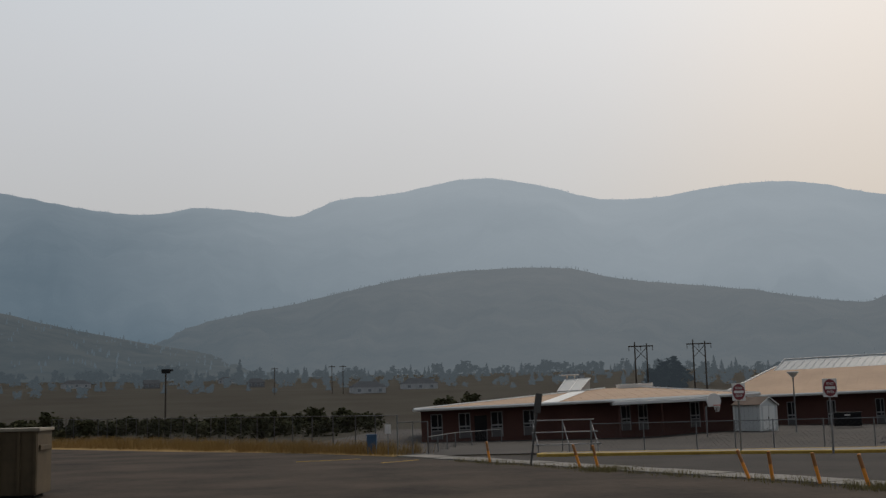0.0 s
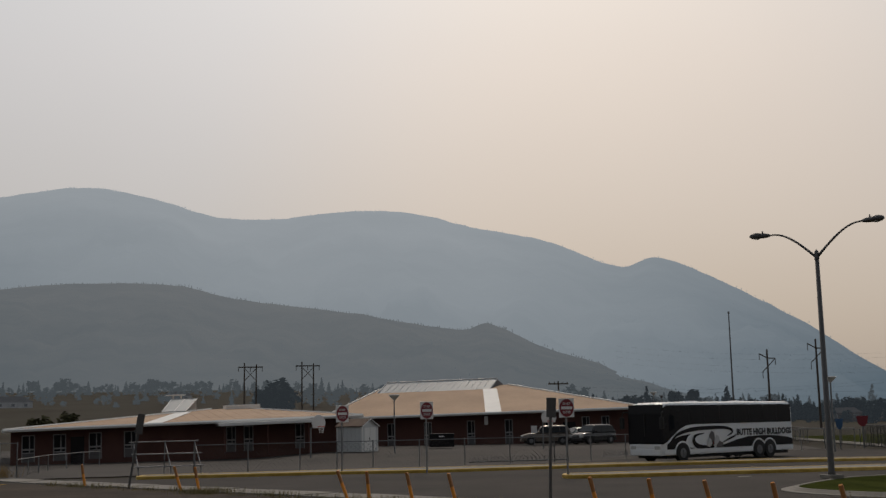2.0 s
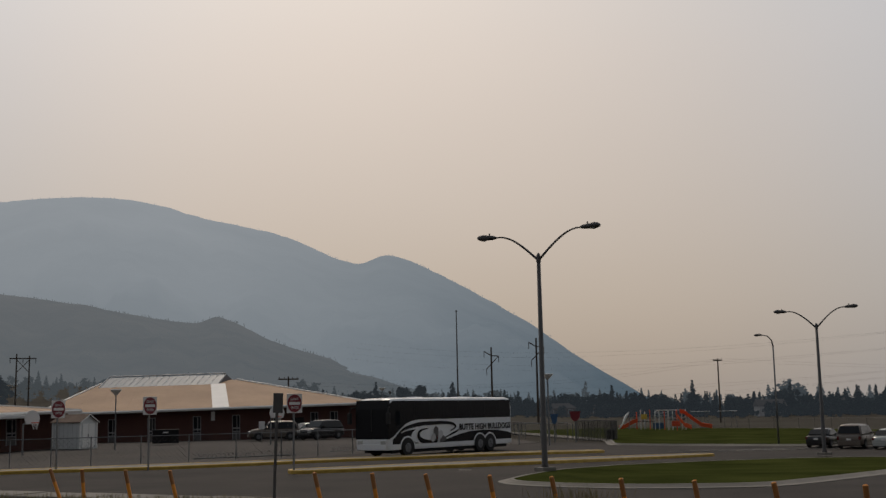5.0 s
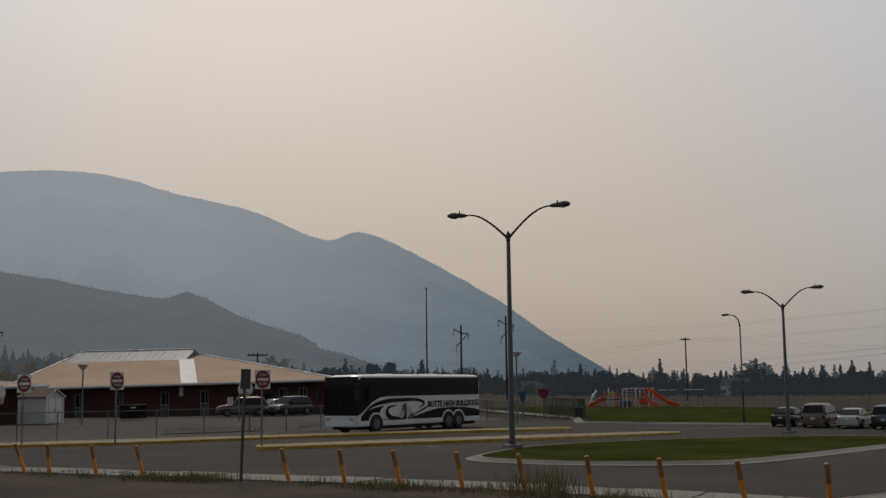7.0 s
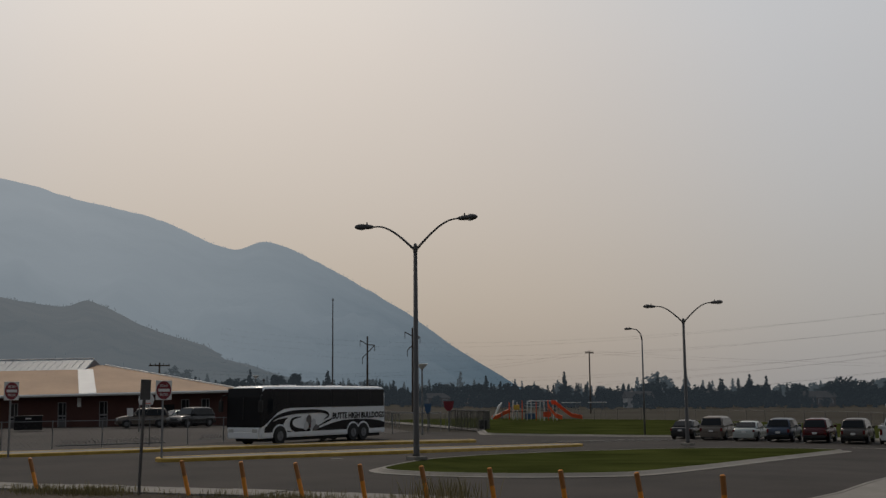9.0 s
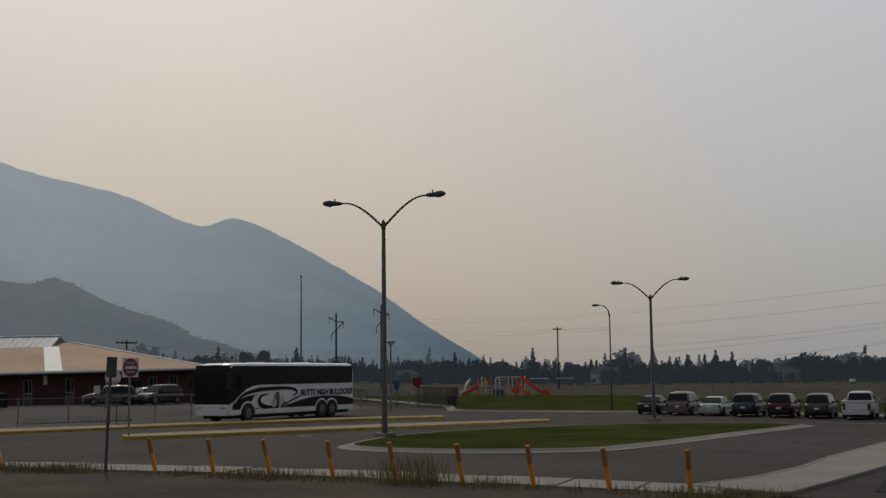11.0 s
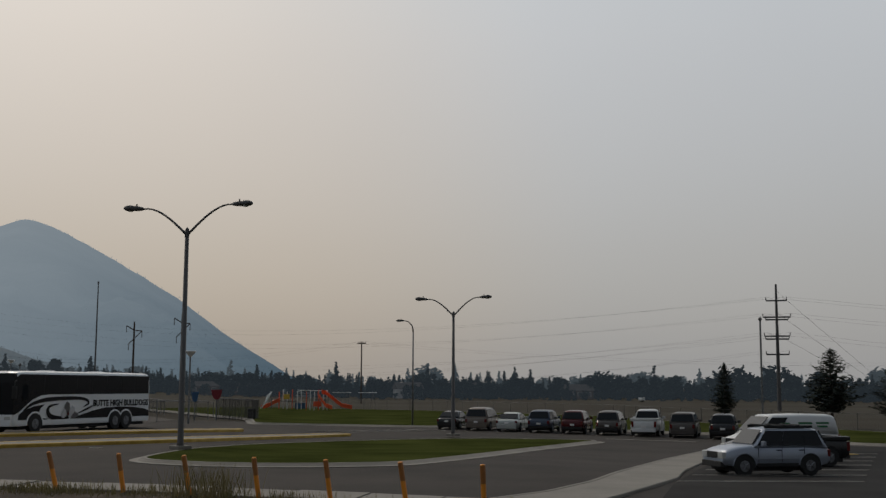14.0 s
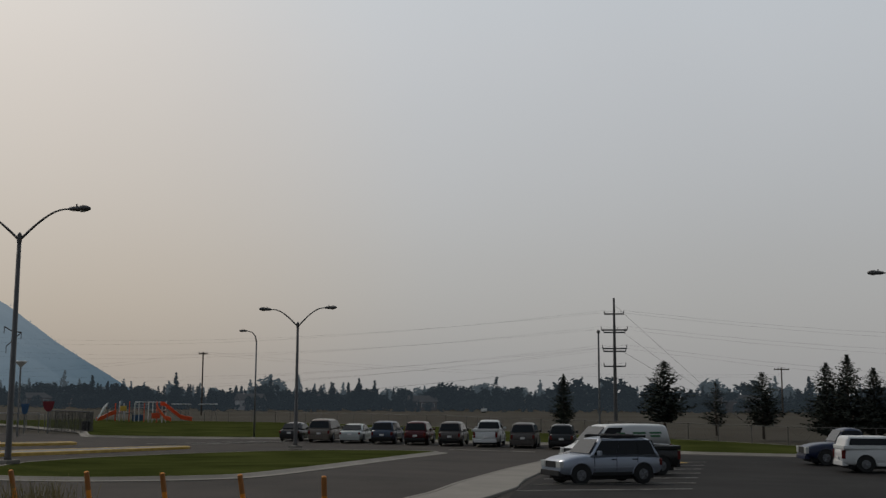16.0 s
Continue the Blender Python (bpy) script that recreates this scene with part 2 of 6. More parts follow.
M["wire"] = mat("dark_cable", (0.05, 0.05, 0.05), 0.7, 0.2, 0.1, 8, 1, 0)
M["mesh_wire"] = mat("dull_fence_wire", (0.075, 0.072, 0.07), 0.7, 0.4, 0.1, 8, 1, 0)
M["lens"] = mat("lamp_lens", (0.5, 0.5, 0.48), 0.25, 0, 0.1, 8, 1, 0)
M["amber"] = mat("amber_lens", (0.55, 0.22, 0.03), 0.3, 0, 0.1, 8, 1, 0)
M["tail"] = mat("red_tail_lens", (0.12, 0.008, 0.008), 0.25, 0, 0.1, 8, 1, 0)
# far house colours, lifted towards the smoke haze by emission
M["house_wall"] = haze_glow_mat("house_siding_haze_glow", (0.05, 0.042, 0.038), (0.075, 0.062, 0.055), (0.052, 0.056, 0.062), 0.5, 0.2, 300, (0.065, 0.07, 0.077))
M["house_pale"] = haze_glow_mat("pale_siding_haze_glow", (0.25, 0.255, 0.26), (0.30, 0.30, 0.30), (0.10, 0.11, 0.12), 0.4, 0.2, 300, (0.12, 0.13, 0.14))
M["house_roof"] = haze_glow_mat("house_shingles_haze_glow", (0.04, 0.037, 0.037), (0.055, 0.05, 0.05), (0.058, 0.066, 0.074), 0.5, 0.2, 300, (0.07, 0.078, 0.086))
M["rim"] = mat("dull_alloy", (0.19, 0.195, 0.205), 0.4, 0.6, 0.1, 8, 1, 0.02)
# far foliage with the same haze emission, stronger in the farther copy
M["far_trees"] = haze_glow_mat("distant_trees_haze_glow", (0.028, 0.038, 0.036), (0.045, 0.056, 0.05), (0.036, 0.046, 0.056), 0.5, 0.03, 300, (0.052, 0.064, 0.074))
M["far_trees_hazier"] = haze_glow_mat("farther_trees_haze_glow", (0.05, 0.06, 0.065), (0.07, 0.085, 0.09), (0.074, 0.092, 0.105), 0.62, 0.02, 300, (0.10, 0.118, 0.13))
# hill and ridge trees, almost wholly haze emission
M["hill_trees"] = haze_glow_mat("hill_trees_haze_glow", (0.03, 0.04, 0.04), (0.05, 0.06, 0.06), (0.082, 0.108, 0.128), 0.88, 0.02, 330, (0.158, 0.18, 0.195))
M["ridge_trees"] = haze_glow_mat("ridge_trees_haze_glow", (0.03, 0.04, 0.04), (0.05, 0.06, 0.06), (0.088, 0.13, 0.165), 0.93, 0.02, 900, (0.315, 0.36, 0.395))
# hill colours are mostly haze emission, the farthest ridge most of all
M["ridge"] = haze_glow_mat("far_ridge_haze_glow", (0.012, 0.036, 0.05), (0.15, 0.175, 0.19), (0.087, 0.131, 0.168), 0.86, 0.004, 900, (0.335, 0.378, 0.412))
M["foothill"] = haze_glow_mat("foothill_haze_glow", (0.010, 0.020, 0.022), (0.13, 0.115, 0.095), (0.083, 0.113, 0.136), 0.76, 0.006, 330, (0.17, 0.193, 0.21))
M["low_hill"] = haze_glow_mat("low_hill_haze_glow", (0.02, 0.03, 0.03), (0.11, 0.10, 0.08), (0.070, 0.092, 0.108), 0.66, 0.012, 180, (0.12, 0.142, 0.158))


# ---- mesh helpers ----
def mesh_of(name, bm, *mats, smooth=False):
    me = bpy.data.meshes.new(name)
    bmesh.ops.recalc_face_normals(bm, faces=bm.faces)
    bm.to_mesh(me)
    bm.free()
    for q in mats:
        me.materials.append(q)
    if smooth:
        me.polygons.foreach_set("use_smooth", [True] * len(me.polygons))
    return me


def part(name, bm, material, parent=None, label="", smooth=False):
    """One mesh object, under a thing or a part (whose local axes it shares)."""
    ob = new(name, mesh_of(name, bm, material, smooth=smooth))
    if parent:
        ob.parent = parent
    if label:
        ob["label"] = label
    return ob


def base(name, m, label, category, group="", kind=""):
    ob = new(name)
    ob.empty_display_size = 0.2
    ob.matrix_basis = m
    return tagged(ob, label, category, group, kind)


def box(bm, x0, x1, y0, y1, z0, z1, bevel=0.0, mi=0):
    r = bmesh.ops.create_cube(bm, size=1, matrix=Matrix.LocRotScale(((x0 + x1) / 2, (y0 + y1) / 2, (z0 + z1) / 2), None, (abs(x1 - x0), abs(y1 - y0), abs(z1 - z0))))
    fs = {f for v in r["verts"] for f in v.link_faces}
    for f in fs:
        f.material_index = mi
    if bevel:
        es = {e for f in fs for e in f.edges}
        bmesh.ops.bevel(bm, geom=list(es), offset=bevel, segments=2, affect="EDGES", profile=0.6)
    return bm


def boxes(*dims, bevel=0.0):
    bm = bmesh.new()
    for d in dims:
        box(bm, *d, bevel=bevel)
    return bm


def tube(bm, pts, radii, sides=8, cap=True):
    """A round bar along points, with a radius at each."""
    pts = [Vector(p) for p in pts]
    if not isinstance(radii, (list, tuple)):
        radii = [radii] * len(pts)
    rings, ref = [], None
    for i, p in enumerate(pts):
        d = (pts[min(i + 1, len(pts) - 1)] - pts[max(i - 1, 0)]).normalized()
        if ref is None:
            ref = d.orthogonal().normalized()
        u = (ref - d * ref.dot(d)).normalized()
        ref, v = u, d.cross(u)
        rings.append([bm.verts.new(p + radii[i] * (math.cos(a) * u + math.sin(a) * v)) for a in (2 * math.pi * k / sides for k in range(sides))])
    for a, b in zip(rings, rings[1:]):
        for k in range(sides):
            bm.faces.new((a[k], a[(k + 1) % sides], b[(k + 1) % sides], b[k]))
    if cap:
        bm.faces.new(rings[0][::-1])
        bm.faces.new(rings[-1])
    return bm


def one_tube(pts, radii, sides=8):
    return tube(bmesh.new(), pts, radii, sides)


def prism(bm, outline, z0, z1, top_in=0.0):
    """A flat shape in plan, raised from z0 to z1."""
    n = len(outline)
    c = Vector((sum(p[0] for p in outline) / n, sum(p[1] for p in outline) / n))
    lo = [bm.verts.new((x, y, z0)) for x, y in outline]
    hi = [bm.verts.new((*(Vector((x, y)) + (c - Vector((x, y))).normalized() * top_in), z1)) for x, y in outline]
    bm.faces.new(lo[::-1])
    bm.faces.new(hi)
    for i in range(n):
        bm.faces.new((lo[i], lo[(i + 1) % n], hi[(i + 1) % n], hi[i]))
    return bm


def slab(bm, outline, y0, y1):
    """A side outline of (x, z), made thick from y0 to y1."""
    a = [bm.verts.new((x, y0, z)) for x, z in outline]
    b = [bm.verts.new((x, y1, z)) for x, z in outline]
    n = len(outline)
    bm.faces.new(a)
    bm.faces.new(b[::-1])
    for i in range(n):
        bm.faces.new((a[i], b[i], b[(i + 1) % n], a[(i + 1) % n]))
    return bm


def smooth_line(knots, step):
    """Values between (position, value) knots, eased."""
    out, k = [], 0
    x = knots[0][0]
    while x <= knots[-1][0]:
        while k < len(knots) - 2 and x > knots[k + 1][0]:
            k += 1
        (x0, y0), (x1, y1) = knots[k], knots[k + 1]
        ym, yp = knots[max(k - 1, 0)], knots[min(k + 2, len(knots) - 1)]
        m0, m1 = (y1 - ym[1]) / (x1 - ym[0]), (yp[1] - y0) / (yp[0] - x0)
        t, d = (x - x0) / (x1 - x0), x1 - x0
        out.append((x, (2 * t**3 - 3 * t**2 + 1) * y0 + (t**3 - 2 * t**2 + t) * d * m0 + (3 * t**2 - 2 * t**3) * y1 + (t**3 - t**2) * d * m1))
        x += step
    return out


def at(az, dist, z=0.0):
    a = radians(az)
    return Vector((dist * math.sin(a), dist * math.cos(a), z))


def rise(x, y):
    """The valley floor: level round the school, climbing towards the hills."""
    d, a = math.hypot(x, y), math.degrees(math.atan2(x, y))
    away = min(max((46 - a) / 40, 0), 1) * min(max((a + 150) / 60, 0), 1)
    away = away * away * (3 - 2 * away)
    return 0.036 * max(d - 190, 0) * away * min(1, (max(d - 190, 1) / 250) ** 0.5) if d > 190 else 0.0


def ease(t):
    t = min(max(t, 0), 1)
    return t * t * (3 - 2 * t)


def fall(x, y):
    """How far the ground draws away: it dips gently by about 0.7 m towards the car park and lawn."""
    d, a = math.hypot(x, y), math.degrees(math.atan2(x, y))
    return 1 + 0.25 * ease((d - 40 + 9 * ease((a - 54) / 9)) / 16) * ease((a - 37) / 9) * ease((150 - a) / 30)


def W(x, y, z=0.0):
    """A place of the plan, z above the ground, which dips to the car park and rises a little through the schoolyard."""
    k = fall(x, y)
    d, a = math.hypot(x, y), math.degrees(math.atan2(x, y))
    up = 0.35 * ease((d - 72) / 20) * ease((33 - a) / 6) * ease((a - 9) / 5)
    return Vector((x * k, y * k, EYE * (1 - k) + up + z))


def drape(bm, cell=1.5):
    """Cut a flat sheet finely and lay it on the dipping ground."""
    xs = [v.co.x for v in bm.verts]
    ys = [v.co.y for v in bm.verts]
    for lo, hi, nrm in ((max(min(xs), 11), max(xs), (1, 0, 0)), (min(ys), max(ys), (0, 1, 0))):
        if max(xs) < 24:
            break
        q = math.ceil(lo / cell) * cell
        while q < hi:
            bmesh.ops.bisect_plane(bm, geom=bm.verts[:] + bm.edges[:] + bm.faces[:], plane_co=(q * nrm[0], q * nrm[1], 0), plane_no=nrm)
            q += cell
    for v in bm.verts:
        v.co = W(v.co.x, v.co.y, v.co.z)
    return bm
# ---- ground ----
bm = bmesh.new()
radii = [0, 8, 16, 24, 28, 31, 34, 36, 38, 40, 42, 44, 46, 48, 50, 52, 54, 56, 58, 61, 65, 72, 80, 92, 105, 135, 165, 190, 220, 260, 310, 370, 450, 560, 700, 900, 1150, 1500, 2000, 2700, 3600, 4700]
SPOKES = 144
rings = []
for r in radii:
    if r == 0:
        rings.append([bm.verts.new((0, 0, -0.09))])
        continue
    ring = []
    for k in range(SPOKES):
        p = at(360 * k / SPOKES, r)
        z = rise(p.x, p.y)
        p = W(p.x, p.y)
        z += p.z
        if r > 250:
            z += 0.004 * r * max(noise.noise(p * 0.004), 0) * min(z / 10, 1)
        ring.append(bm.verts.new((p.x, p.y, z - 0.09)))
    rings.append(ring)
for a, b in zip(rings, rings[1:]):
    for k in range(SPOKES):
        j = (k + 1) % SPOKES
        bm.faces.new((a[0], b[j], b[k]) if len(a) == 1 else (a[k], a[j], b[j], b[k]))
ground = part("ground", bm, M["dry"], smooth=True)
tagged(ground, "dry yellow-brown valley grassland reaching to the hills", "ground", kind="structure")


def sheet(name, outline, z, m, label, category, thick=0.05):
    ob = part(name, drape(prism(bmesh.new(), outline, z - thick, z)), M[m])
    return tagged(ob, label, category, kind="structure")


STRIP_A, STRIP_B = Vector((-3.0, 66.0)), Vector((23.2, 18.4))
along = (STRIP_B - STRIP_A).normalized()
across = Vector((-along.y, along.x))  # towards the school
if across.x < 0:
    across = -across


# how far the concrete strip curves away from a straight line
BEND = [(0, 0.1), (28, -0.25), (38, -0.45), (43, -0.7), (46, -1.0), (49, -1.5), (52, -2.05), (55.5, -2.75), (60, -3.7)]


def on_strip(s, off=0.0):
    k = 0
    while k < len(BEND) - 2 and s > BEND[k + 1][0]:
        k += 1
    (s0, b0), (s1, b1) = BEND[k], BEND[k + 1]
    p = STRIP_A + along * s + across * (off + b0 + (b1 - b0) * (s - s0) / (s1 - s0))
    return (p.x, p.y)


sheet("road", [(-4, 66.5), (4, 63.8), (18, 65.8), (30, 65.0), (48, 70.3), (58, 75), (63, 50), (64, 22), (62, -40), (22, -45), on_strip(57, 0.8)] + [on_strip(s, 0.8) for s in (52, 49, 46, 43, 38, 28)], -0.016, "asphalt", "worn grey asphalt bus loop and car park", "road")
sheet("pavement_lot", [(-34, 97), (-20, 83), (-10, 75.2), (-3.4, 66.2), *[on_strip(s, 0) for s in (20, 28, 38, 43, 46, 49, 52, 55.5, 57)], (24, 8), (24, -45), (-60, -45), (-75, 60)], -0.004, "lot", "dusty dark old asphalt lot with gravel", "pavement")
sheet("yard", [(-2.6, 67.3), (18, 66.2), (30, 65.3), (48, 70.5), (58, 75.5), (80, 120), (60, 150), (-8, 150), (-12, 88)], -0.03, "yard", "grey schoolyard asphalt behind the fence", "pavement")
sheet("parking_bay", [(24.5, 13.6), (30, 16.1), (35.6, 18.2), (40.1, 19.7), (47, 21.6), (55, 20.1), (57, 11), (60, -9), (25, -12)], 0.0, "fresh", "dark asphalt parking bays", "pavement")


sheet("verge", [(-42, 105), (-34, 96.8), (-20, 82.9), (-10, 75.1), (-3.3, 66.3), (-2.6, 68.4), (-5.6, 72.6), (-17, 90), (-30, 108), (-38, 118)], -0.002, "straw", "orange-brown dry grass verge beside the lot", "verge")


def kerbed(name, outline, label, category, top, kerb, z=0.14, wide=0.3, gutter=False, kerb_label=""):
    """A raised island: a kerb ring with the surface inside it."""
    n = len(outline)
    bm = bmesh.new()
    P = [Vector(p) for p in outline]
    area = sum(P[i].x * P[(i + 1) % n].y - P[(i + 1) % n].x * P[i].y for i in range(n))
    inner = []
    for i in range(n):
        d0, d1 = (P[i] - P[i - 1]).normalized(), (P[(i + 1) % n] - P[i]).normalized()
        nrm = Vector((-(d0 + d1).y, (d0 + d1).x)).normalized() * (1 if area > 0 else -1)
        inner.append(P[i] + nrm * wide)
    rows = []
    mid = lambda f: [p + (q - p) * f for p, q in zip(P, inner)]
    if gutter:
        section = ((P, -0.05), (P, 0.012), (mid(0.5), 0.02), (mid(0.7), z - 0.03), (mid(0.76), z), (inner, z), (inner, -0.05))
    else:
        section = ((P, -0.05), (P, z - 0.03), (mid(0.12), z), (inner, z), (inner, -0.05))
    for pts, h in section:
        rows.append([bm.verts.new((p.x, p.y, h)) for p in pts])
    for a, b in zip(rows, rows[1:]):
        for i in range(n):
            bm.faces.new((a[i], a[(i + 1) % n], b[(i + 1) % n], b[i]))
    top_ob = part(name, drape(prism(bmesh.new(), [tuple(p) for p in inner], -0.04, z - 0.012)), M[top])
    tagged(top_ob, label, category, kind="structure")
    part("kerb", drape(bm), M[kerb], top_ob, kerb_label)
    return top_ob


def rounded(outline, r=1.0, seg=4):
    out, n = [], len(outline)
    for i in range(n):
        p, a, b = Vector(outline[i]), Vector(outline[i - 1]), Vector(outline[(i + 1) % n])
        da, db = (a - p), (b - p)
        k = min(r, da.length * 0.45, db.length * 0.45)
        s, e = p + da.normalized() * k, p + db.normalized() * k
        for j in range(seg + 1):
            t = j / seg
            out.append(tuple((1 - t) ** 2 * s + 2 * t * (1 - t) * p + t * t * e))
    return out


kerbed("lawn_island", rounded([(24.9, 34.6), (25.2, 32.2), (26.5, 29.6), (28.4, 27.9), (30.3, 26.7), (32.5, 26.9), (36.7, 27.7), (41.0, 28.7), (46.0, 29.7), (50.6, 30.6), (50.6, 33.0), (48.6, 36.6), (45.2, 39.0), (40.5, 40.4), (35.4, 41.0), (31.0, 40.0), (27.6, 37.8), (25.6, 36.2)], 1.2), "mown green grass island inside the bus loop", "lawn", "lawn", "concrete", 0.12, 0.62, True, "pale weathered concrete kerb and gutter")
kerbed("island_walk", rounded([(22.6, 48.0), (29.2, 46.8), (38.4, 45.3), (46.5, 44.6), (46.8, 46.2), (38.5, 48.0), (30, 49.4), (23.2, 49.8)], 0.8), "narrow concrete island between bus lanes", "island", "concrete", "yellow", 0.15, 0.25, kerb_label="worn yellow painted kerb")
kerbed("bus_island", rounded([(4.6, 61.8), (14, 60.2), (20.2, 58.0), (30.0, 57.6), (41, 55.6), (46.4, 53.7), (47, 55.2), (41, 57.8), (30, 59.6), (20.2, 61.6), (5.2, 63.6)], 0.6), "long concrete kerbed island along the bus lane", "island", "concrete", "yellow", 0.15, 0.3, kerb_label="worn yellow painted kerb")
kerbed("lawn_field", rounded([(55, 63.5), (56.8, 57.5), (59.4, 50.2), (62.6, 48.0), (62.6, 26), (56, 20.8), (57.2, 11), (60, -12), (66, -12), (68.5, 17.5), (72.5, 23), (84, 45), (93, 56), (99, 83), (97, 112), (80, 112), (62, 72)], 1.5), "mown green lawn beyond the car park", "lawn", "lawn", "concrete", 0.14, 0.6, True, "pale concrete kerb and gutter")
kerbed("footpath", rounded([(22.3, 17.2), (25.2, 17.3), (28.6, 18.1), (32.5, 19.5), (39.6, 21.6), (45.8, 23.1), (46.4, 22.0), (38.6, 19.5), (34.8, 18.2), (31.6, 16.8), (28.6, 16.0), (25.8, 15.3), (22.4, 14.5)], 0.5), "pale concrete footpath beside the parking bays", "footpath", "concrete", "concrete", 0.07, 0.15)

# the concrete strip, slab by slab
strip = base("pavement_strip", Matrix.Identity(4), "weathered pale concrete strip with joints, weeds at its edge", "pavement", kind="structure")
for i in range(28):
    s0, s1 = 2.0 * i + 0.02, 2.0 * (i + 1) - 0.02
    h = 0.05 + 0.012 * math.sin(i * 2.3)
    part("slab", prism(bmesh.new(), [on_strip(s0, -0.1), on_strip(s1, -0.1), on_strip(s1, 1.8), on_strip(s0, 1.8)], -0.03, h, 0.02), M["concrete"], strip)


def stripe(name, a, b, wide, z, m, label):
    a, b = Vector(a), Vector(b)
    d = (b - a).normalized()
    nrm = Vector((-d.y, d.x)) * wide / 2
    ob = part(name, drape(prism(bmesh.new(), [tuple(a + nrm), tuple(b + nrm), tuple(b - nrm), tuple(a - nrm)], z - 0.004, z + 0.012)), M[m])
    return tagged(ob, label, "road marking", "painted lines", "structure")


# stall lines beside the footpath
for i in range(7):
    f = Vector((31.0, 16.5)) + Vector((0.955, 0.296)) * 2.6 * i
    stripe("stall_line", f, f + Vector((0.66, -0.75)) * 5.6, 0.12, 0.004, "line", "worn white parking stall line")
for i in range(9):
    stripe("stall_line", (57.2, 47.6 - 2.42 * i), (61.4, 49.7 - 2.42 * i), 0.12, -0.002, "line", "worn white parking stall line")
for i in range(6):
    stripe("stall_line", (49.5 + 1.25 * i, 51.5 - 0.5 * i), (51.2 + 1.25 * i, 48.0 - 0.5 * i), 0.2, -0.002, "line", "worn white crosshatch line")
stripe("lane_mark", (29.4, 44.4), (29.8, 44.0), 0.3, -0.002, "line", "worn white lane dash")
stripe("stall_line", (53.5, 32.6), (53.9, 27.5), 0.3, -0.002, "concrete", "worn white lane line")
stripe("yellow_mark", (48.1, 18.0), (48.8, 17.6), 0.5, 0.004, "line_yellow", "small yellow painted arrow")
for a, b in (((-8.2, 62.2), (-4.9, 63.9)), ((-3.4, 58.8), (-1.6, 61.2))):
    stripe("stall_line", a, b, 0.14, 0.0, "line_yellow", "faded yellow lot line")


# ---- hills ----
def hill(name, knots, dist, front, material, label, rough_amp, step=0.25, seed=0.0, trees=0, tree_h=10, tree_mat="hill_trees"):
    """A ridge: its skyline by bearing, falling towards the valley through spurs and gullies."""
    bm = bmesh.new()
    cols, NR = [], 26
    for az, el in smooth_line(knots, step):
        top = EYE + dist * math.tan(radians(el))
        col = []
        for k in range(NR + 1):
            t = k / NR
            d = front + (dist - front) * t
            p = at(az, d)
            spur = noise.fractal(Vector((az * 0.16 + seed, t * 1.2, seed)), 0.8, 2.1, 5)
            fine = noise.fractal(Vector((az * 1.6 + seed, t * 9, seed)), 0.9, 2.0, 4)
            prof = t ** 1.25
            floor_z = rise(p.x, p.y) - 3
            z = floor_z * (1 - t) + top * prof + rough_amp * (spur * 2.2 * t * (1 - t) * 3 + fine * 0.22 * (0.25 + t * (1 - t) * 2)) * min(top / 250, 1)
            col.append(bm.verts.new((p.x, p.y, max(z, -2))))
        back = at(az, dist + 250)
        col.append(bm.verts.new((back.x, back.y, -2)))
        cols.append(col)
    for a, b in zip(cols, cols[1:]):
        for k in range(len(a) - 1):
            bm.faces.new((a[k], b[k], b[k + 1], a[k + 1]))
    rnd = random.Random(int(seed * 10))
    places = []
    for _ in range(trees):
        c, k = rnd.randrange(len(cols)), rnd.random() ** 0.7 * NR if rnd.random() < 0.75 else NR
        v = cols[c][int(k)].co
        places.append((v + Vector((rnd.uniform(-12, 12), rnd.uniform(-12, 12), 0)), tree_h * rnd.uniform(0.5, 1.2)))
    ob = part(name, bm, M[material], smooth=True)
    if trees:
        bm = bmesh.new()
        for p, h in places:
            for j in range(3):
                a = rnd.uniform(0, 6.283)
                u = Vector((math.cos(a), math.sin(a), 0)) * h * 0.28
                bm.faces.new((bm.verts.new(p - u - Vector((0, 0, 2))), bm.verts.new(p + u - Vector((0, 0, 2))), bm.verts.new(p + u * 0.5 + Vector((0, 0, h * 0.55))), bm.verts.new(p + Vector((0, 0, h))), bm.verts.new(p - u * 0.6 + Vector((0, 0, h * 0.5)))))
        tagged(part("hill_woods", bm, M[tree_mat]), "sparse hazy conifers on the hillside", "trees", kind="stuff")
    return tagged(ob, label, "mountain", kind="structure")


hill("backdrop_ridge", [(-70, 6), (-50, 9), (-36, 10.8), (-26, 10.9), (-21.7, 10.5), (-17, 9.8), (-14.6, 9.72), (-12.4, 10.06), (-9.5, 9.9), (-7.6, 9.67), (-5.3, 10.5), (-2.7, 10.75), (1.7, 11.48), (5.5, 10.9), (7.8, 10.25), (11, 10.14), (14, 10.5), (17.7, 10.45), (21.2, 9.6), (24.8, 8.85), (28.4, 7.43), (30.2, 7.82), (32.5, 6.95), (37.2, 4.3), (39.7, 2.5), (42.1, 1.0), (44, -0.2)], 4350, 1900, "ridge", "forested mountain ridge under a painted blue-grey smoke haze", 55, 0.2, 3.7, 2200, 4.5, "ridge_trees")
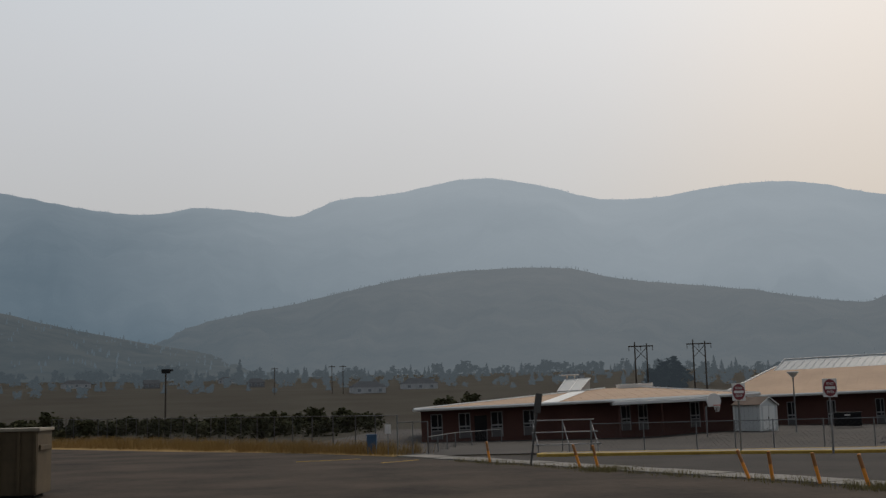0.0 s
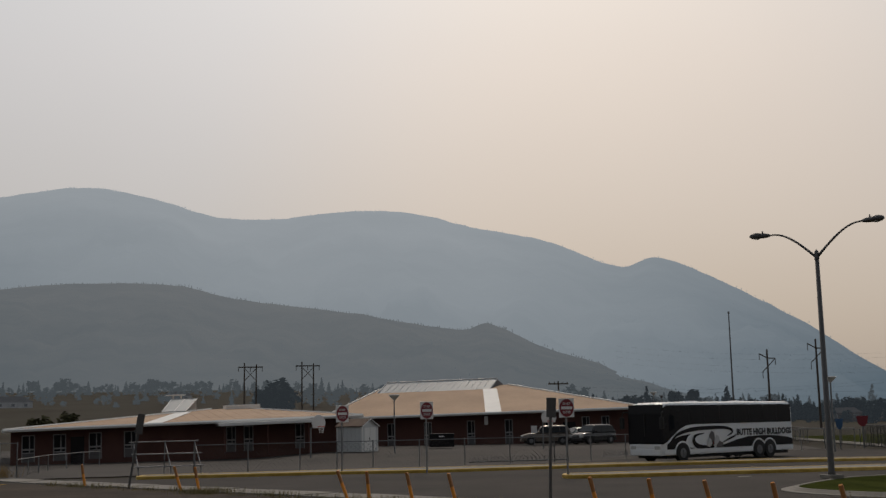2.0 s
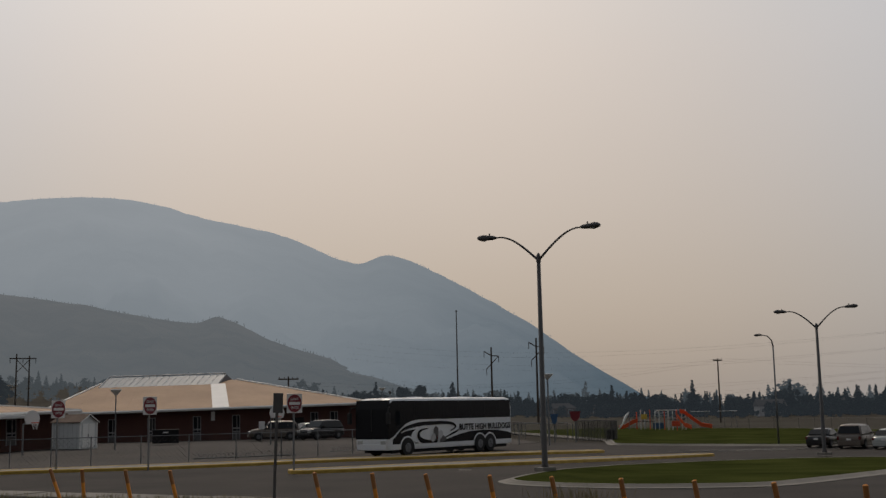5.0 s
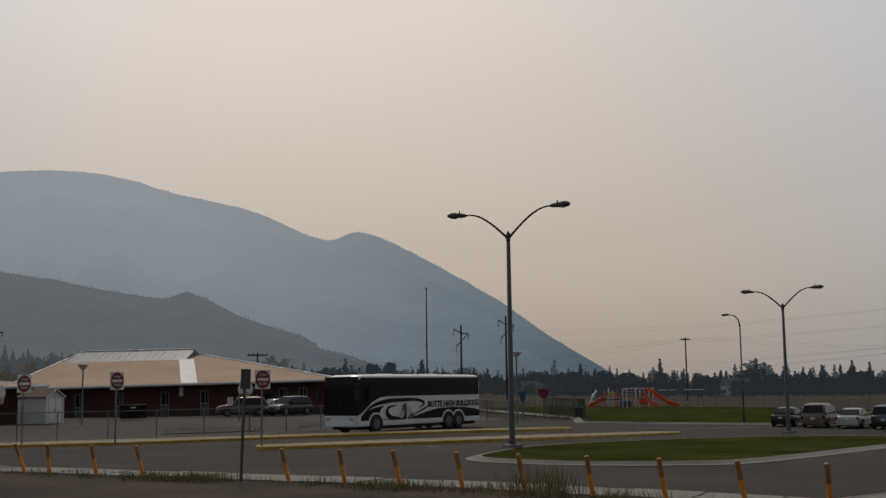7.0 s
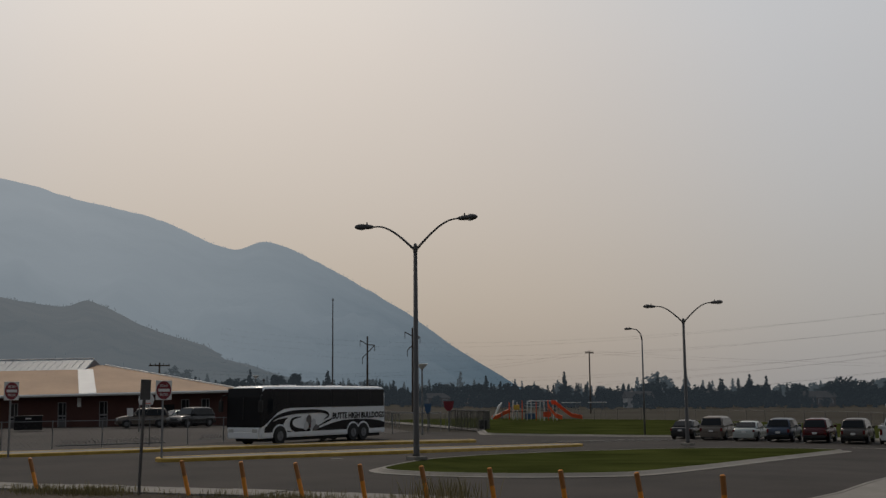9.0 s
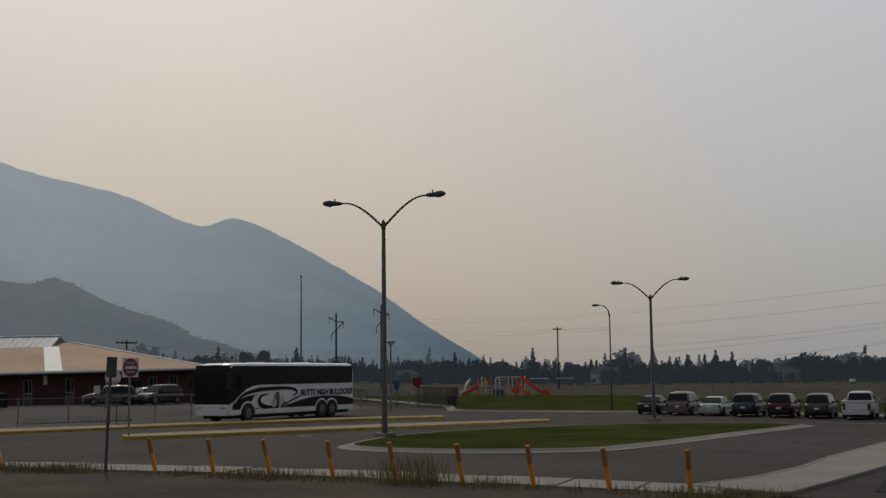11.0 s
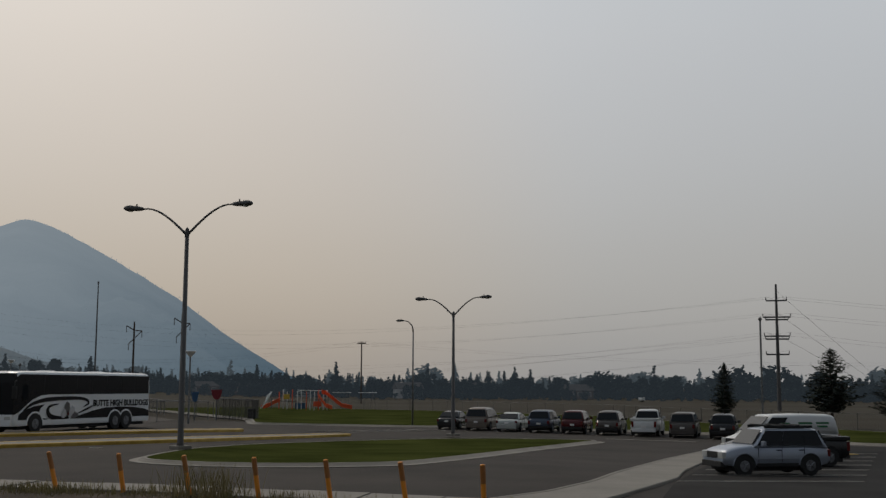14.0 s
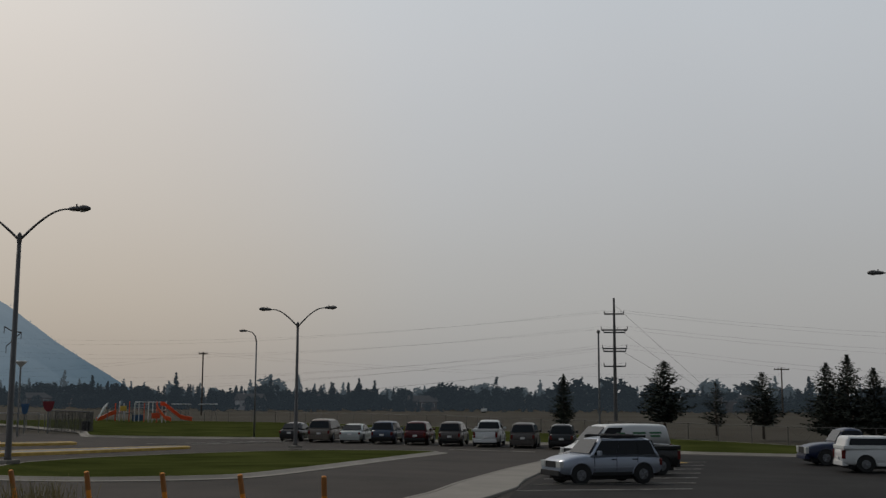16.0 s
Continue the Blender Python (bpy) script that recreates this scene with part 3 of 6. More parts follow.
hill("backdrop_foothill", [(-24, 0.6), (-18, 2.6), (-13, 4.2), (-8, 5.2), (-4.5, 6.0), (-1.6, 6.55), (1.6, 6.84), (6.2, 6.79), (8.7, 6.2), (14, 5.5), (18.7, 4.7), (20.6, 4.5), (21.7, 4.78), (24.5, 3.5), (28, 2.4), (31.1, 1.2), (34, 0.3), (36, -0.3)], 2500, 1250, "foothill", "grey-brown foothill with sparse trees, smoke haze painted on", 26, 0.2, 9.1, 2600, 3.6)
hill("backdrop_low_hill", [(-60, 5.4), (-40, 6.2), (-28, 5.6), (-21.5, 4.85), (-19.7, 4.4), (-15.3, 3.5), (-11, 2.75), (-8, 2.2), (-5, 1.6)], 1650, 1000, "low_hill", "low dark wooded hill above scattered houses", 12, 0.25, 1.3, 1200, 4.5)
# ---- the school ----
def window(parent, x, z0, z1, wide=1.15, y=-0.02):
    """A tall white-framed window over a grey panel, in a wall that faces -y."""
    zp = z0 + (z1 - z0) * 0.36
    g = part("window", boxes((x - wide / 2, x + wide / 2, y - 0.03, y + 0.05, zp, z1)), M["dark_glass"], parent)
    t = 0.07
    part("window_frame", boxes((x - wide / 2 - t, x - wide / 2, y - 0.07, y, z0, z1 + t), (x + wide / 2, x + wide / 2 + t, y - 0.07, y, z0, z1 + t), (x - wide / 2, x + wide / 2, y - 0.07, y, z1, z1 + t),
                               (x + wide * 0.12 - t / 2, x + wide * 0.12 + t / 2, y - 0.07, y - 0.031, zp, z1), (x - wide / 2, x + wide / 2, y - 0.075, y - 0.031, zp + (z1 - zp) * 0.14, zp + (z1 - zp) * 0.24), (x - wide / 2, x + wide / 2, y - 0.08, y, zp - 0.05, zp + 0.02)), M["frame"], g, "dull white window frame")
    part("window_panel", boxes((x - wide / 2, x + wide / 2, y - 0.05, y, z0, zp - 0.05)), M["panel"], g, "pale grey panel below the glass")


def brick_wall(parent, x0, x1, y0, y1, z1):
    for q in ((x0, x1, y0, y0 + 0.3), (x0, x1, y1 - 0.3, y1), (x0, x0 + 0.3, y0 + 0.3, y1 - 0.3), (x1 - 0.3, x1, y0 + 0.3, y1 - 0.3)):
        part("wall", boxes((*q, -0.6, z1)), M["brick"], parent, "dark red brick wall")


def hip_roof(parent, eaves, ridge, ez, rz, material, overhang_th=0.22):
    """eaves: four corners from front left, going right, back right, back left; ridge: two ends."""
    bm = bmesh.new()
    e = [bm.verts.new((*p, ez)) for p in eaves]
    r = [bm.verts.new((*p, rz)) for p in ridge]
    lo = [bm.verts.new((*p, ez - 0.05)) for p in eaves]
    for f in ((e[0], e[1], r[1], r[0]), (e[1], e[2], r[1]), (e[2], e[3], r[0], r[1]), (e[3], e[0], r[0])):
        bm.faces.new(f)
    bm.faces.new(lo[::-1])
    for i in range(4):
        bm.faces.new((lo[i], lo[(i + 1) % 4], e[(i + 1) % 4], e[i]))
    roof = part("roof", bm, M[material], parent, "tan standing-seam roof")
    # white fascia and hip caps
    bm = bmesh.new()
    for a, b in zip(eaves, eaves[1:] + eaves[:1]):
        tube(bm, [(*a, ez - 0.07), (*b, ez - 0.07)], overhang_th * 0.62, 6)
    part("fascia", bm, M["white"], roof, "white fascia board")
    for a, b in ((eaves[0], ridge[0]), (eaves[1], ridge[1]), (eaves[2], ridge[1]), (eaves[3], ridge[0])):
        part("hip_cap", one_tube([(*a, ez + 0.02), (*b, rz + 0.03)], 0.09, 5), M["white"], roof, "white hip flashing")
    # seams up the front slope
    (ax, ay), (bx, by), (rx0, ry0), (rx1, ry1) = eaves[0], eaves[1], ridge[0], ridge[1]
    bm = bmesh.new()
    n = int((bx - ax) / 0.9)
    for i in range(1, n):
        x = ax + (bx - ax) * i / n
        if x < rx0:
            t = (x - ax) / (rx0 - ax)
        elif x > rx1:
            t = (bx - x) / (bx - rx1)
        else:
            t = 1
        if t > 0.05:
            tube(bm, [(x, ay, ez + 0.01), (x, ay + (ry0 - ay) * t, ez + (rz - ez) * t + 0.002)], 0.008, 4)
    part("seams", bm, M[material], roof)["kind"] = "stuff"
    return roof


def plane_on(parent, name, quad, th, material, label=""):
    bm = bmesh.new()
    q = [Vector(p) for p in quad]
    n = (q[1] - q[0]).cross(q[3] - q[0]).normalized() * th
    lo = [bm.verts.new(p) for p in q]
    hi = [bm.verts.new(p + n) for p in q]
    bm.faces.new(lo[::-1])
    bm.faces.new(hi)
    for i in range(4):
        bm.faces.new((lo[i], lo[(i + 1) % 4], hi[(i + 1) % 4], hi[i]))
    return part(name, bm, M[material], parent, label)


# the low wing
wing = base("school_wing", pose(8, 0, 0.02, 0, -1.4, 0) @ pose(-8, 0, 0), "low dark red brick school wing with a tan hipped roof", "school building")
brick_wall(wing, -2.1, 24.3, 92.6, 118, 2.7)
hip_roof(wing, [(-2.6, 91.4), (25.0, 91.4), (25.0, 119), (-2.6, 119)], [(14.6, 105), (17.5, 105)], 2.84, 3.9, "tan_roof")
for x in (-0.85, 1.4, 4.0, 6.6, 14.4, 15.8, 20.0):
    bmw = 0.95 if x < 10 else 0.75
    window(wing, x, 0.36, 2.3, bmw * 0.85, 92.58)
part("door", boxes((2.2, 3.2, 92.50, 92.6, 0, 2.1)), M["black_gloss"], wing, "dark recessed door")
part("canopy", boxes((13.2, 20.6, 90.2, 92.55, 2.42, 2.66), bevel=0.03), M["white"], wing, "flat white porch canopy edge")
for x in (13.6, 17.0, 20.3):
    part("canopy_post", one_tube([(x, 90.6, 0), (x, 90.6, 2.44)], 0.07, 6), M["brick"], wing)
plane_on(wing, "roof_strip", [(7.5, 91.5, 2.87), (8.9, 91.5, 2.87), (12.5, 102.2, 3.71), (11.2, 102.2, 3.71)], 0.03, "white", "white roof valley strip")
# glazing in pale opaque metal, its sky reflection put into the colour
sk = plane_on(wing, "roof_monitor", [(9.95, 102.2, 3.78), (11.95, 102.2, 3.78), (13.3, 104.6, 4.86), (11.0, 104.6, 4.82)], 0.06, "monitor", "tilted glazed roof monitor, painted pale for reflected sky")
for a, b in (((9.95, 102.2, 3.8), (11.0, 104.6, 4.88)), ((11.0, 104.6, 4.88), (13.3, 104.6, 4.92)), ((11.95, 102.2, 3.8), (13.3, 104.6, 4.92)), ((11.0, 102.2, 3.82), (12.2, 104.6, 4.9))):
    part("monitor_frame", one_tube([a, b], 0.05, 4), M["white"], sk)
part("monitor_back", slab(bmesh.new(), [(9.95, 3.4), (13.2, 3.4), (13.2, 4.8), (11.0, 4.8)], 104.62, 104.8), M["white"], wing, "white back of the roof monitor")
part("roof_plate", boxes((10.6, 12.3, 104.9, 106.0, 5.25, 5.34)), M["white"], wing, "thin pale plate above the monitor")
part("plate_prop", boxes((11.2, 11.3, 105.3, 105.4, 3.5, 5.25), (11.9, 12.0, 105.3, 105.4, 3.5, 5.25)), M["white"], wing)
part("roof_box", boxes((15.8, 18.9, 104.2, 106, 3.8, 4.2), bevel=0.04), M["white"], wing, "low white roof box")
for i in range(8):
    part("roof_vent", one_tube([(2.2 + 0.55 * i + 0.3 * (i % 3), 93.6 + 0.35 * (i % 2), 2.8), (2.2 + 0.55 * i + 0.3 * (i % 3), 93.6 + 0.35 * (i % 2), 3.0)], 0.06, 6), M["grey_pole"], wing)

# the main hall, turned to the bus lane
hall = base("school_hall", pose(42, 103, 0.1, 0, 0, -25) @ pose(0, 0, 0, 0, -1.0, 0), "long dark red brick school hall with a tan roof", "school building")
brick_wall(hall, -17.0, 13.2, 1.2, 25, 3.1)
hip_roof(hall, [(-17.8, 0), (14.0, 0), (14.0, 26), (-17.8, 26)], [(-13.75, 13), (0.3, 13)], 3.27, 6.3, "tan_roof")
for x in (-14.0, -10.9, -7.25, -3.0, 0.7, 4.6, 8.2, 10.1):
    window(hall, x, 0.2, 2.5, 0.62, 1.18)
part("door", boxes((6.0, 7.2, 1.1, 1.2, 0, 2.1)), M["black_gloss"], hall, "dark double door")
part("sign_board", boxes((-1.65, -1.3, 1.05, 1.17, 2.1, 2.95)), M["white"], hall, "white wall sign board")
plane_on(hall, "roof_strip", [(-1.46, 0.1, 3.3), (0.11, 0.1, 3.3), (-0.8, 11.0, 5.85), (-2.3, 11.0, 5.85)], 0.04, "white", "white roof strip")
bm = bmesh.new()
ends = []
for x, xb, xa in ((-13.7, -13.7, -12.85), (-1.6, 0.3, -0.8)):
    ends.append([bm.verts.new((x, 11.0, 5.84)), bm.verts.new((xb, 14.4, 5.94)), bm.verts.new((xa, 13, 7.0))])
a, b = ends
bm.faces.new((a[0], b[0], b[2], a[2]))
bm.faces.new((a[1], a[2], b[2], b[1]))
bm.faces.new(a)
bm.faces.new(b[::-1])
bm.faces.new((a[0], a[1], b[1], b[0]))
mon = part("ridge_monitor", bm, M["monitor"], hall, "pale metal gabled ridge monitor")
g3 = [Vector((-1.6, 11.0, 5.84)), Vector((0.3, 14.4, 5.94)), Vector((-0.8, 13, 7.0))]
gm = (g3[0] + g3[1] + g3[2]) / 3
gn = (g3[1] - g3[0]).cross(g3[2] - g3[0]).normalized()
gq = [gm + (v - gm) * 0.8 + gn * 0.03 for v in (g3[0], g3[1], g3[2])]
bm = bmesh.new()
lo, hi = [bm.verts.new(v - gn * 0.02) for v in gq], [bm.verts.new(v) for v in gq]
bm.faces.new(lo[::-1])
bm.faces.new(hi)
for i in range(3):
    bm.faces.new((lo[i], lo[(i + 1) % 3], hi[(i + 1) % 3], hi[i]))
part("gable_panel", bm, M["panel"], mon, "grey louvred gable end")
part("ridge_trim", tube(bmesh.new(), [(-13.7, 10.98, 5.87), (-12.85, 13, 7.03), (-0.8, 13, 7.03)], 0.06, 5), M["sign_white"], mon, "white edge trim")
bm = bmesh.new()
for i in range(1, 17):
    x = -13.6 + 0.7 * i
    tube(bm, [(x, 11.02, 5.86), (x + 0.83, 12.98, 7.01)], 0.02, 4)
part("seams", bm, M["pale_metal"], mon)
back_wing = base("school_back_wing", pose(61, 118, 0, 0, 0, -17), "low pale-roofed school wing behind the hall", "school building")
brick_wall(back_wing, -6, 6, 0, 9, 3.0)
part("roof", boxes((-6.6, 6.6, -0.6, 9.6, 3.0, 3.5), bevel=0.08), M["white"], back_wing, "pale flat roof edge")

# garden shed
shed = base("storage_shed", Matrix.Translation(W(*at(15.0, 93).xy)) @ pose(0, 0, 0, 0, 0, -55), "small off-white storage shed with brown shingles", "shed")
part("wall", slab(bmesh.new(), [(-1.3, 0), (1.3, 0), (1.3, 2.05), (-1.3, 2.05)], -0.95, 0.95), M["shed"], shed)
bm = bmesh.new()
gable = [[bm.verts.new((x, y, z)) for y, z in ((-0.94, 2.04), (0.94, 2.04), (0.0, 2.55))] for x in (-1.29, 1.29)]
bm.faces.new(gable[0])
bm.faces.new(gable[1][::-1])
for k in range(3):
    bm.faces.new((gable[0][k], gable[1][k], gable[1][(k + 1) % 3], gable[0][(k + 1) % 3]))
part("gable", bm, M["shed"], shed)
for y, n in ((-1, 1), (1, -1)):
    roof_pts = [(-1.42, y * 1.1, 1.98), (1.42, y * 1.1, 1.98), (1.42, 0, 2.58), (-1.42, 0, 2.58)]
    plane_on(shed, "roof", roof_pts if n > 0 else roof_pts[::-1], 0.05, "shingle", "brown shingled roof slope")
    part("gable_trim", one_tube([(1.44, y * 1.1, 1.98), (1.44, 0, 2.58)], 0.04, 4), M["white"], shed)
door = part("door", boxes((1.3, 1.34, -0.7, -0.02, 0.1, 1.9), (1.3, 1.34, 0.02, 0.7, 0.1, 1.9), bevel=0.01), M["white"], shed, "white double shed door")
part("handle", boxes((1.34, 1.38, -0.1, -0.06, 0.9, 1.1)), M["black"], door)
for x, y in ((-1.3, -0.95), (1.3, -0.95), (1.3, 0.95)):
    part("corner_board", boxes((x - 0.05, x + 0.05, y - 0.05, y + 0.05, 0, 2.03)), M["white"], shed)
for k in range(6):
    part("siding_joint", boxes((-1.1 + 0.42 * k, -1.085 + 0.42 * k, -0.957, -0.95, 0.05, 2.0)), M["frame"], shed)


# ---- vehicles ----
def wheel(parent, x, y, r, wide=0.22):
    s = 1 if y > 0 else -1
    ty = part("wheel", tube(bmesh.new(), [(x, y - s * wide, r), (x, y - s * wide * 0.98, r), (x, y - s * 0.02, r), (x, y, r)], [r * 0.9, r, r, r * 0.9], 20), M["black"], parent, "black rubber tyre on alloy rim", smooth=False)
    bm = bmesh.new()
    tube(bm, [(x, y - s * 0.02, r), (x, y + s * 0.012, r)], [r * 0.58, r * 0.52], 16)
    for k in range(5):
        a = 2 * math.pi * k / 5
        tube(bm, [(x, y + s * 0.02, r), (x + r * 0.5 * math.cos(a), y + s * 0.012, r + r * 0.5 * math.sin(a))], 0.03, 5)
    part("rim", bm, M["rim"], ty, "dull silver alloy rim")


def frustum(x0, x1, t0, t1, z0, z1, w0, w1):
    bm = bmesh.new()
    lo = [bm.verts.new(p) for p in ((x0, -w0, z0), (x1, -w0, z0), (x1, w0, z0), (x0, w0, z0))]
    hi = [bm.verts.new(p) for p in ((t0, -w1, z1), (t1, -w1, z1), (t1, w1, z1), (t0, w1, z1))]
    bm.faces.new(lo[::-1])
    bm.faces.new(hi)
    for i in range(4):
        bm.faces.new((lo[i], lo[(i + 1) % 4], hi[(i + 1) % 4], hi[i]))
    bmesh.ops.bevel(bm, geom=[e for e in bm.edges if max(v.co.z for v in e.verts) > z1 - 0.01], offset=0.15, segments=4, affect="EDGES", profile=0.5)
    return bm


def pane(parent, quad, shrink, off, name="window"):
    """A glass pane laid just proud of a quad, shrunk towards its middle."""
    q = [Vector(p) for p in quad]
    c = sum(q, Vector()) / 4
    n = (q[1] - q[0]).cross(q[3] - q[0]).normalized()
    out = [p + (c - p) * shrink + n * off for p in q]
    bm = bmesh.new()
    a = [bm.verts.new(p) for p in out]
    b = [bm.verts.new(p - n * 0.03) for p in out]
    bm.faces.new(a)
    bm.faces.new(b[::-1])
    for i in range(4):
        bm.faces.new((a[i], b[i], b[(i + 1) % 4], a[(i + 1) % 4]))
    return part(name, bm, M["screen" if name == "windscreen" else "dark_glass"], parent, "pale glass with sky reflected in it" if name == "windscreen" else "dark tinted glass")


def car(name, m, label, category, paint, L, Wd, H, style, group="", rack=False, lower_paint=None):
    """x forward, the ground at z = 0."""
    ob = base(name, m, label, category, group)
    h2, w2 = L / 2, Wd / 2
    r = {"sedan": 0.32, "suv": 0.36, "minivan": 0.34, "van": 0.37, "pickup": 0.40}[style]
    xf, xr = h2 - 0.19 * L, -h2 + 0.2 * L
    belt = {"sedan": 0.93, "suv": 1.02, "minivan": 1.02, "van": 1.18, "pickup": 1.16}[style]
    hood = {"sedan": 0.86, "suv": 1.05, "minivan": 0.92, "van": 1.1, "pickup": 1.16}[style]
    z0 = 0.26 if style in ("sedan", "minivan") else 0.34

    front_hood = {"sedan": 0.30, "suv": 0.27, "minivan": 0.22, "van": 0.15, "pickup": 0.28}[style]
    xw = h2 - front_hood * L
    tail = {"sedan": 0.90, "suv": belt, "minivan": belt, "van": belt, "pickup": belt}[style]
    wid = lambda x: w2 * (1 - 0.15 * min(abs(x) / h2, 1) ** 7)
    deck = [(-1.0, tail - 0.22), (-0.985, tail - 0.08), (-0.95, tail), (-0.8, tail + 0.01), (2 * (xw - 0.1) / L, belt), (2 * xw / L + 0.03, hood + 0.02), (0.7, hood - 0.03), (0.85, hood - 0.1), (0.94, hood - 0.18), (0.985, hood - 0.3), (1.0, 0.52)]

    def line(knots, q):
        for (a, za), (b, zb) in zip(knots, knots[1:]):
            if q <= b:
                return za + (zb - za) * max(q - a, 0) / max(b - a, 1e-6)
        return knots[-1][1]

    def shell(stations, section):
        """Skin a smooth half section, mirrored, over a row of stations."""
        bm = bmesh.new()
        loops = []
        for x in stations:
            half = section(x)
            loops.append([bm.verts.new((x, -y, z)) for y, z in half] + [bm.verts.new((x, y, z)) for y, z in half[::-1]])
        for a, b in zip(loops, loops[1:]):
            for k in range(len(a)):
                q = (k + 1) % len(a)
                bm.faces.new((a[k], b[k], b[q], a[q]))
        bm.faces.new(loops[0])
        bm.faces.new(loops[-1][::-1])
        return bm

    def lower(x):
        zt, w = line(deck, x / h2), wid(x)
        zl = z0 + 0.1 * (abs(x) / h2) ** 8
        m = zl + (zt - zl) * 0.45
        return [(w * 0.93, zl), (w * 0.985, zl + 0.08), (w, m), (w * 0.985, zt - 0.16 * (zt - zl)), (w * 0.955, zt - 0.06), (w * 0.90, zt - 0.015), (w * 0.6, zt + 0.012), (w * 0.25, zt + 0.02)]

    cuts_x = sorted({-h2, -h2 * 0.995, -h2 * 0.985, -h2 * 0.95, -h2 * 0.9, -h2 * 0.8, -h2 * 0.5, -h2 * 0.2, 0.0, h2 * 0.2, xw - 0.1, xw + 0.06, h2 * 0.7, h2 * 0.8, h2 * 0.88, h2 * 0.94, h2 * 0.97, h2 * 0.985, h2 * 0.995, h2})
    part("body", shell(cuts_x, lower), M[paint], ob, smooth=True)
    part("lower_trim", boxes((-h2 - 0.04, -h2 + 0.25, -w2 + 0.15, w2 - 0.15, z0 - 0.02, 0.54), (h2 - 0.22, h2 + 0.05, -w2 + 0.15, w2 - 0.15, z0 - 0.02, 0.52), (xr + r + 0.1, xf - r - 0.1, -w2 - 0.004, w2 + 0.004, z0 - 0.02, z0 + 0.12), bevel=0.025), M[lower_paint or paint], ob, "bumpers and sill trim")
    for x in (xf, xr):
        for s in (-1, 1):
            well = [(x + (r + 0.06) * math.cos(a), max(r + (r + 0.06) * math.sin(a), z0 - 0.06)) for a in [math.pi * (-0.2 + 1.4 * k / 14) for k in range(15)]]
            part("wheel_well", slab(bmesh.new(), well, s * (w2 - 0.16), s * (w2 + 0.006)), M["black"], ob)
    part("underside", boxes((-h2 + 0.3, h2 - 0.3, -w2 + 0.2, w2 - 0.2, 0.18, z0 + 0.1)), M["black"], ob)
    for x in (xf, xr):
        for y in (-w2 + 0.01, w2 - 0.01):
            wheel(ob, x, y * 1.02, r)
    # cabin
    tr = {"sedan": (-h2 + 0.28 * L, -h2 + 0.13 * L), "suv": (-h2 + 0.10 * L, -h2 + 0.03 * L), "minivan": (-h2 + 0.09 * L, -h2 + 0.02 * L), "van": (-h2 + 0.05 * L, -h2 + 0.02 * L), "pickup": (-h2 + 0.46 * L, -h2 + 0.43 * L)}[style]
    tf = xw - {"sedan": 0.16, "suv": 0.13, "minivan": 0.2, "van": 0.17, "pickup": 0.09}[style] * L
    w0, w1 = w2 * 0.95 - 0.01, w2 * (0.76 if style != "van" else 0.84)
    rake = [(tr[1], belt - 0.04), (tr[0] - 0.35 * (tr[0] - tr[1]), H - 0.22), (tr[0], H - 0.06), (tr[0] + 0.22, H), ((tr[0] + tf) / 2, H + 0.03), (tf - 0.18, H - 0.005), (tf, H - 0.05), (xw + 0.02, belt - 0.04)]

    def upper(x):
        zt = line(rake, x)
        at_z = lambda z: w0 + (w1 - w0) * (z - belt) / (H - belt)
        zs = max(zt - 0.14, belt - 0.05)
        return [(w0 + 0.004, belt - 0.06), (at_z((belt + zs) / 2), (belt + zs) / 2), (at_z(zs), zs), (at_z(zt) - 0.05 - 0.02, zt - 0.045), (at_z(zt) - 0.16, zt - 0.008), (at_z(zt) * 0.5, zt + 0.006)]

    part("cabin", shell(sorted({q for q, _ in rake} | {tr[0] + 0.5, tf - 0.5}), upper), M[paint], ob, smooth=True)
    A = [(tr[1], -w0, belt), (xw, -w0, belt), (tf, -w1, H), (tr[0], -w1, H)]
    for s in (-1, 1):
        n = {"sedan": 2, "suv": 3, "minivan": 3, "van": 2, "pickup": 2}[style]
        cuts = {"sedan": (0.12, 0.5, 0.93), "suv": (0.05, 0.3, 0.62, 0.95), "minivan": (0.04, 0.34, 0.66, 0.95), "van": (0.7, 0.72, 0.96), "pickup": (0.08, 0.45, 0.94)}[style]
        for c0, c1 in zip(cuts, cuts[1:]):
            if c1 - c0 < 0.05:
                continue
            lo0 = Vector(A[0]).lerp(Vector(A[1]), c0)
            lo1 = Vector(A[0]).lerp(Vector(A[1]), c1)
            hi0 = Vector(A[3]).lerp(Vector(A[2]), c0)
            hi1 = Vector(A[3]).lerp(Vector(A[2]), c1)
            top, bot = 0.85, 0.06
            q = [lo0.lerp(hi0, bot), lo1.lerp(hi1, bot), lo1.lerp(hi1, top), lo0.lerp(hi0, top)]
            if s > 0:
                q = [Vector((v.x, -v.y, v.z)) for v in q][::-1]
            pane(ob, q, 0.02, 0.024)
    lerp = lambda a, b, t: Vector(a).lerp(Vector(b), t)
    f0, f1, f2, f3 = (xw, -w0, belt), (xw, w0, belt), (tf, w1, H), (tf, -w1, H)
    pane(ob, [lerp(f0, f3, 0.08), lerp(f1, f2, 0.08), lerp(f1, f2, 0.9), lerp(f0, f3, 0.9)], 0.09, 0.045, "windscreen")
    r0, r1, r2, r3 = (tr[1], w0, belt), (tr[1], -w0, belt), (tr[0], -w1, H), (tr[0], w1, H)
    pane(ob, [lerp(r0, r3, 0.08), lerp(r1, r2, 0.08), lerp(r1, r2, 0.86), lerp(r0, r3, 0.86)], 0.10, 0.05, "rear_window")
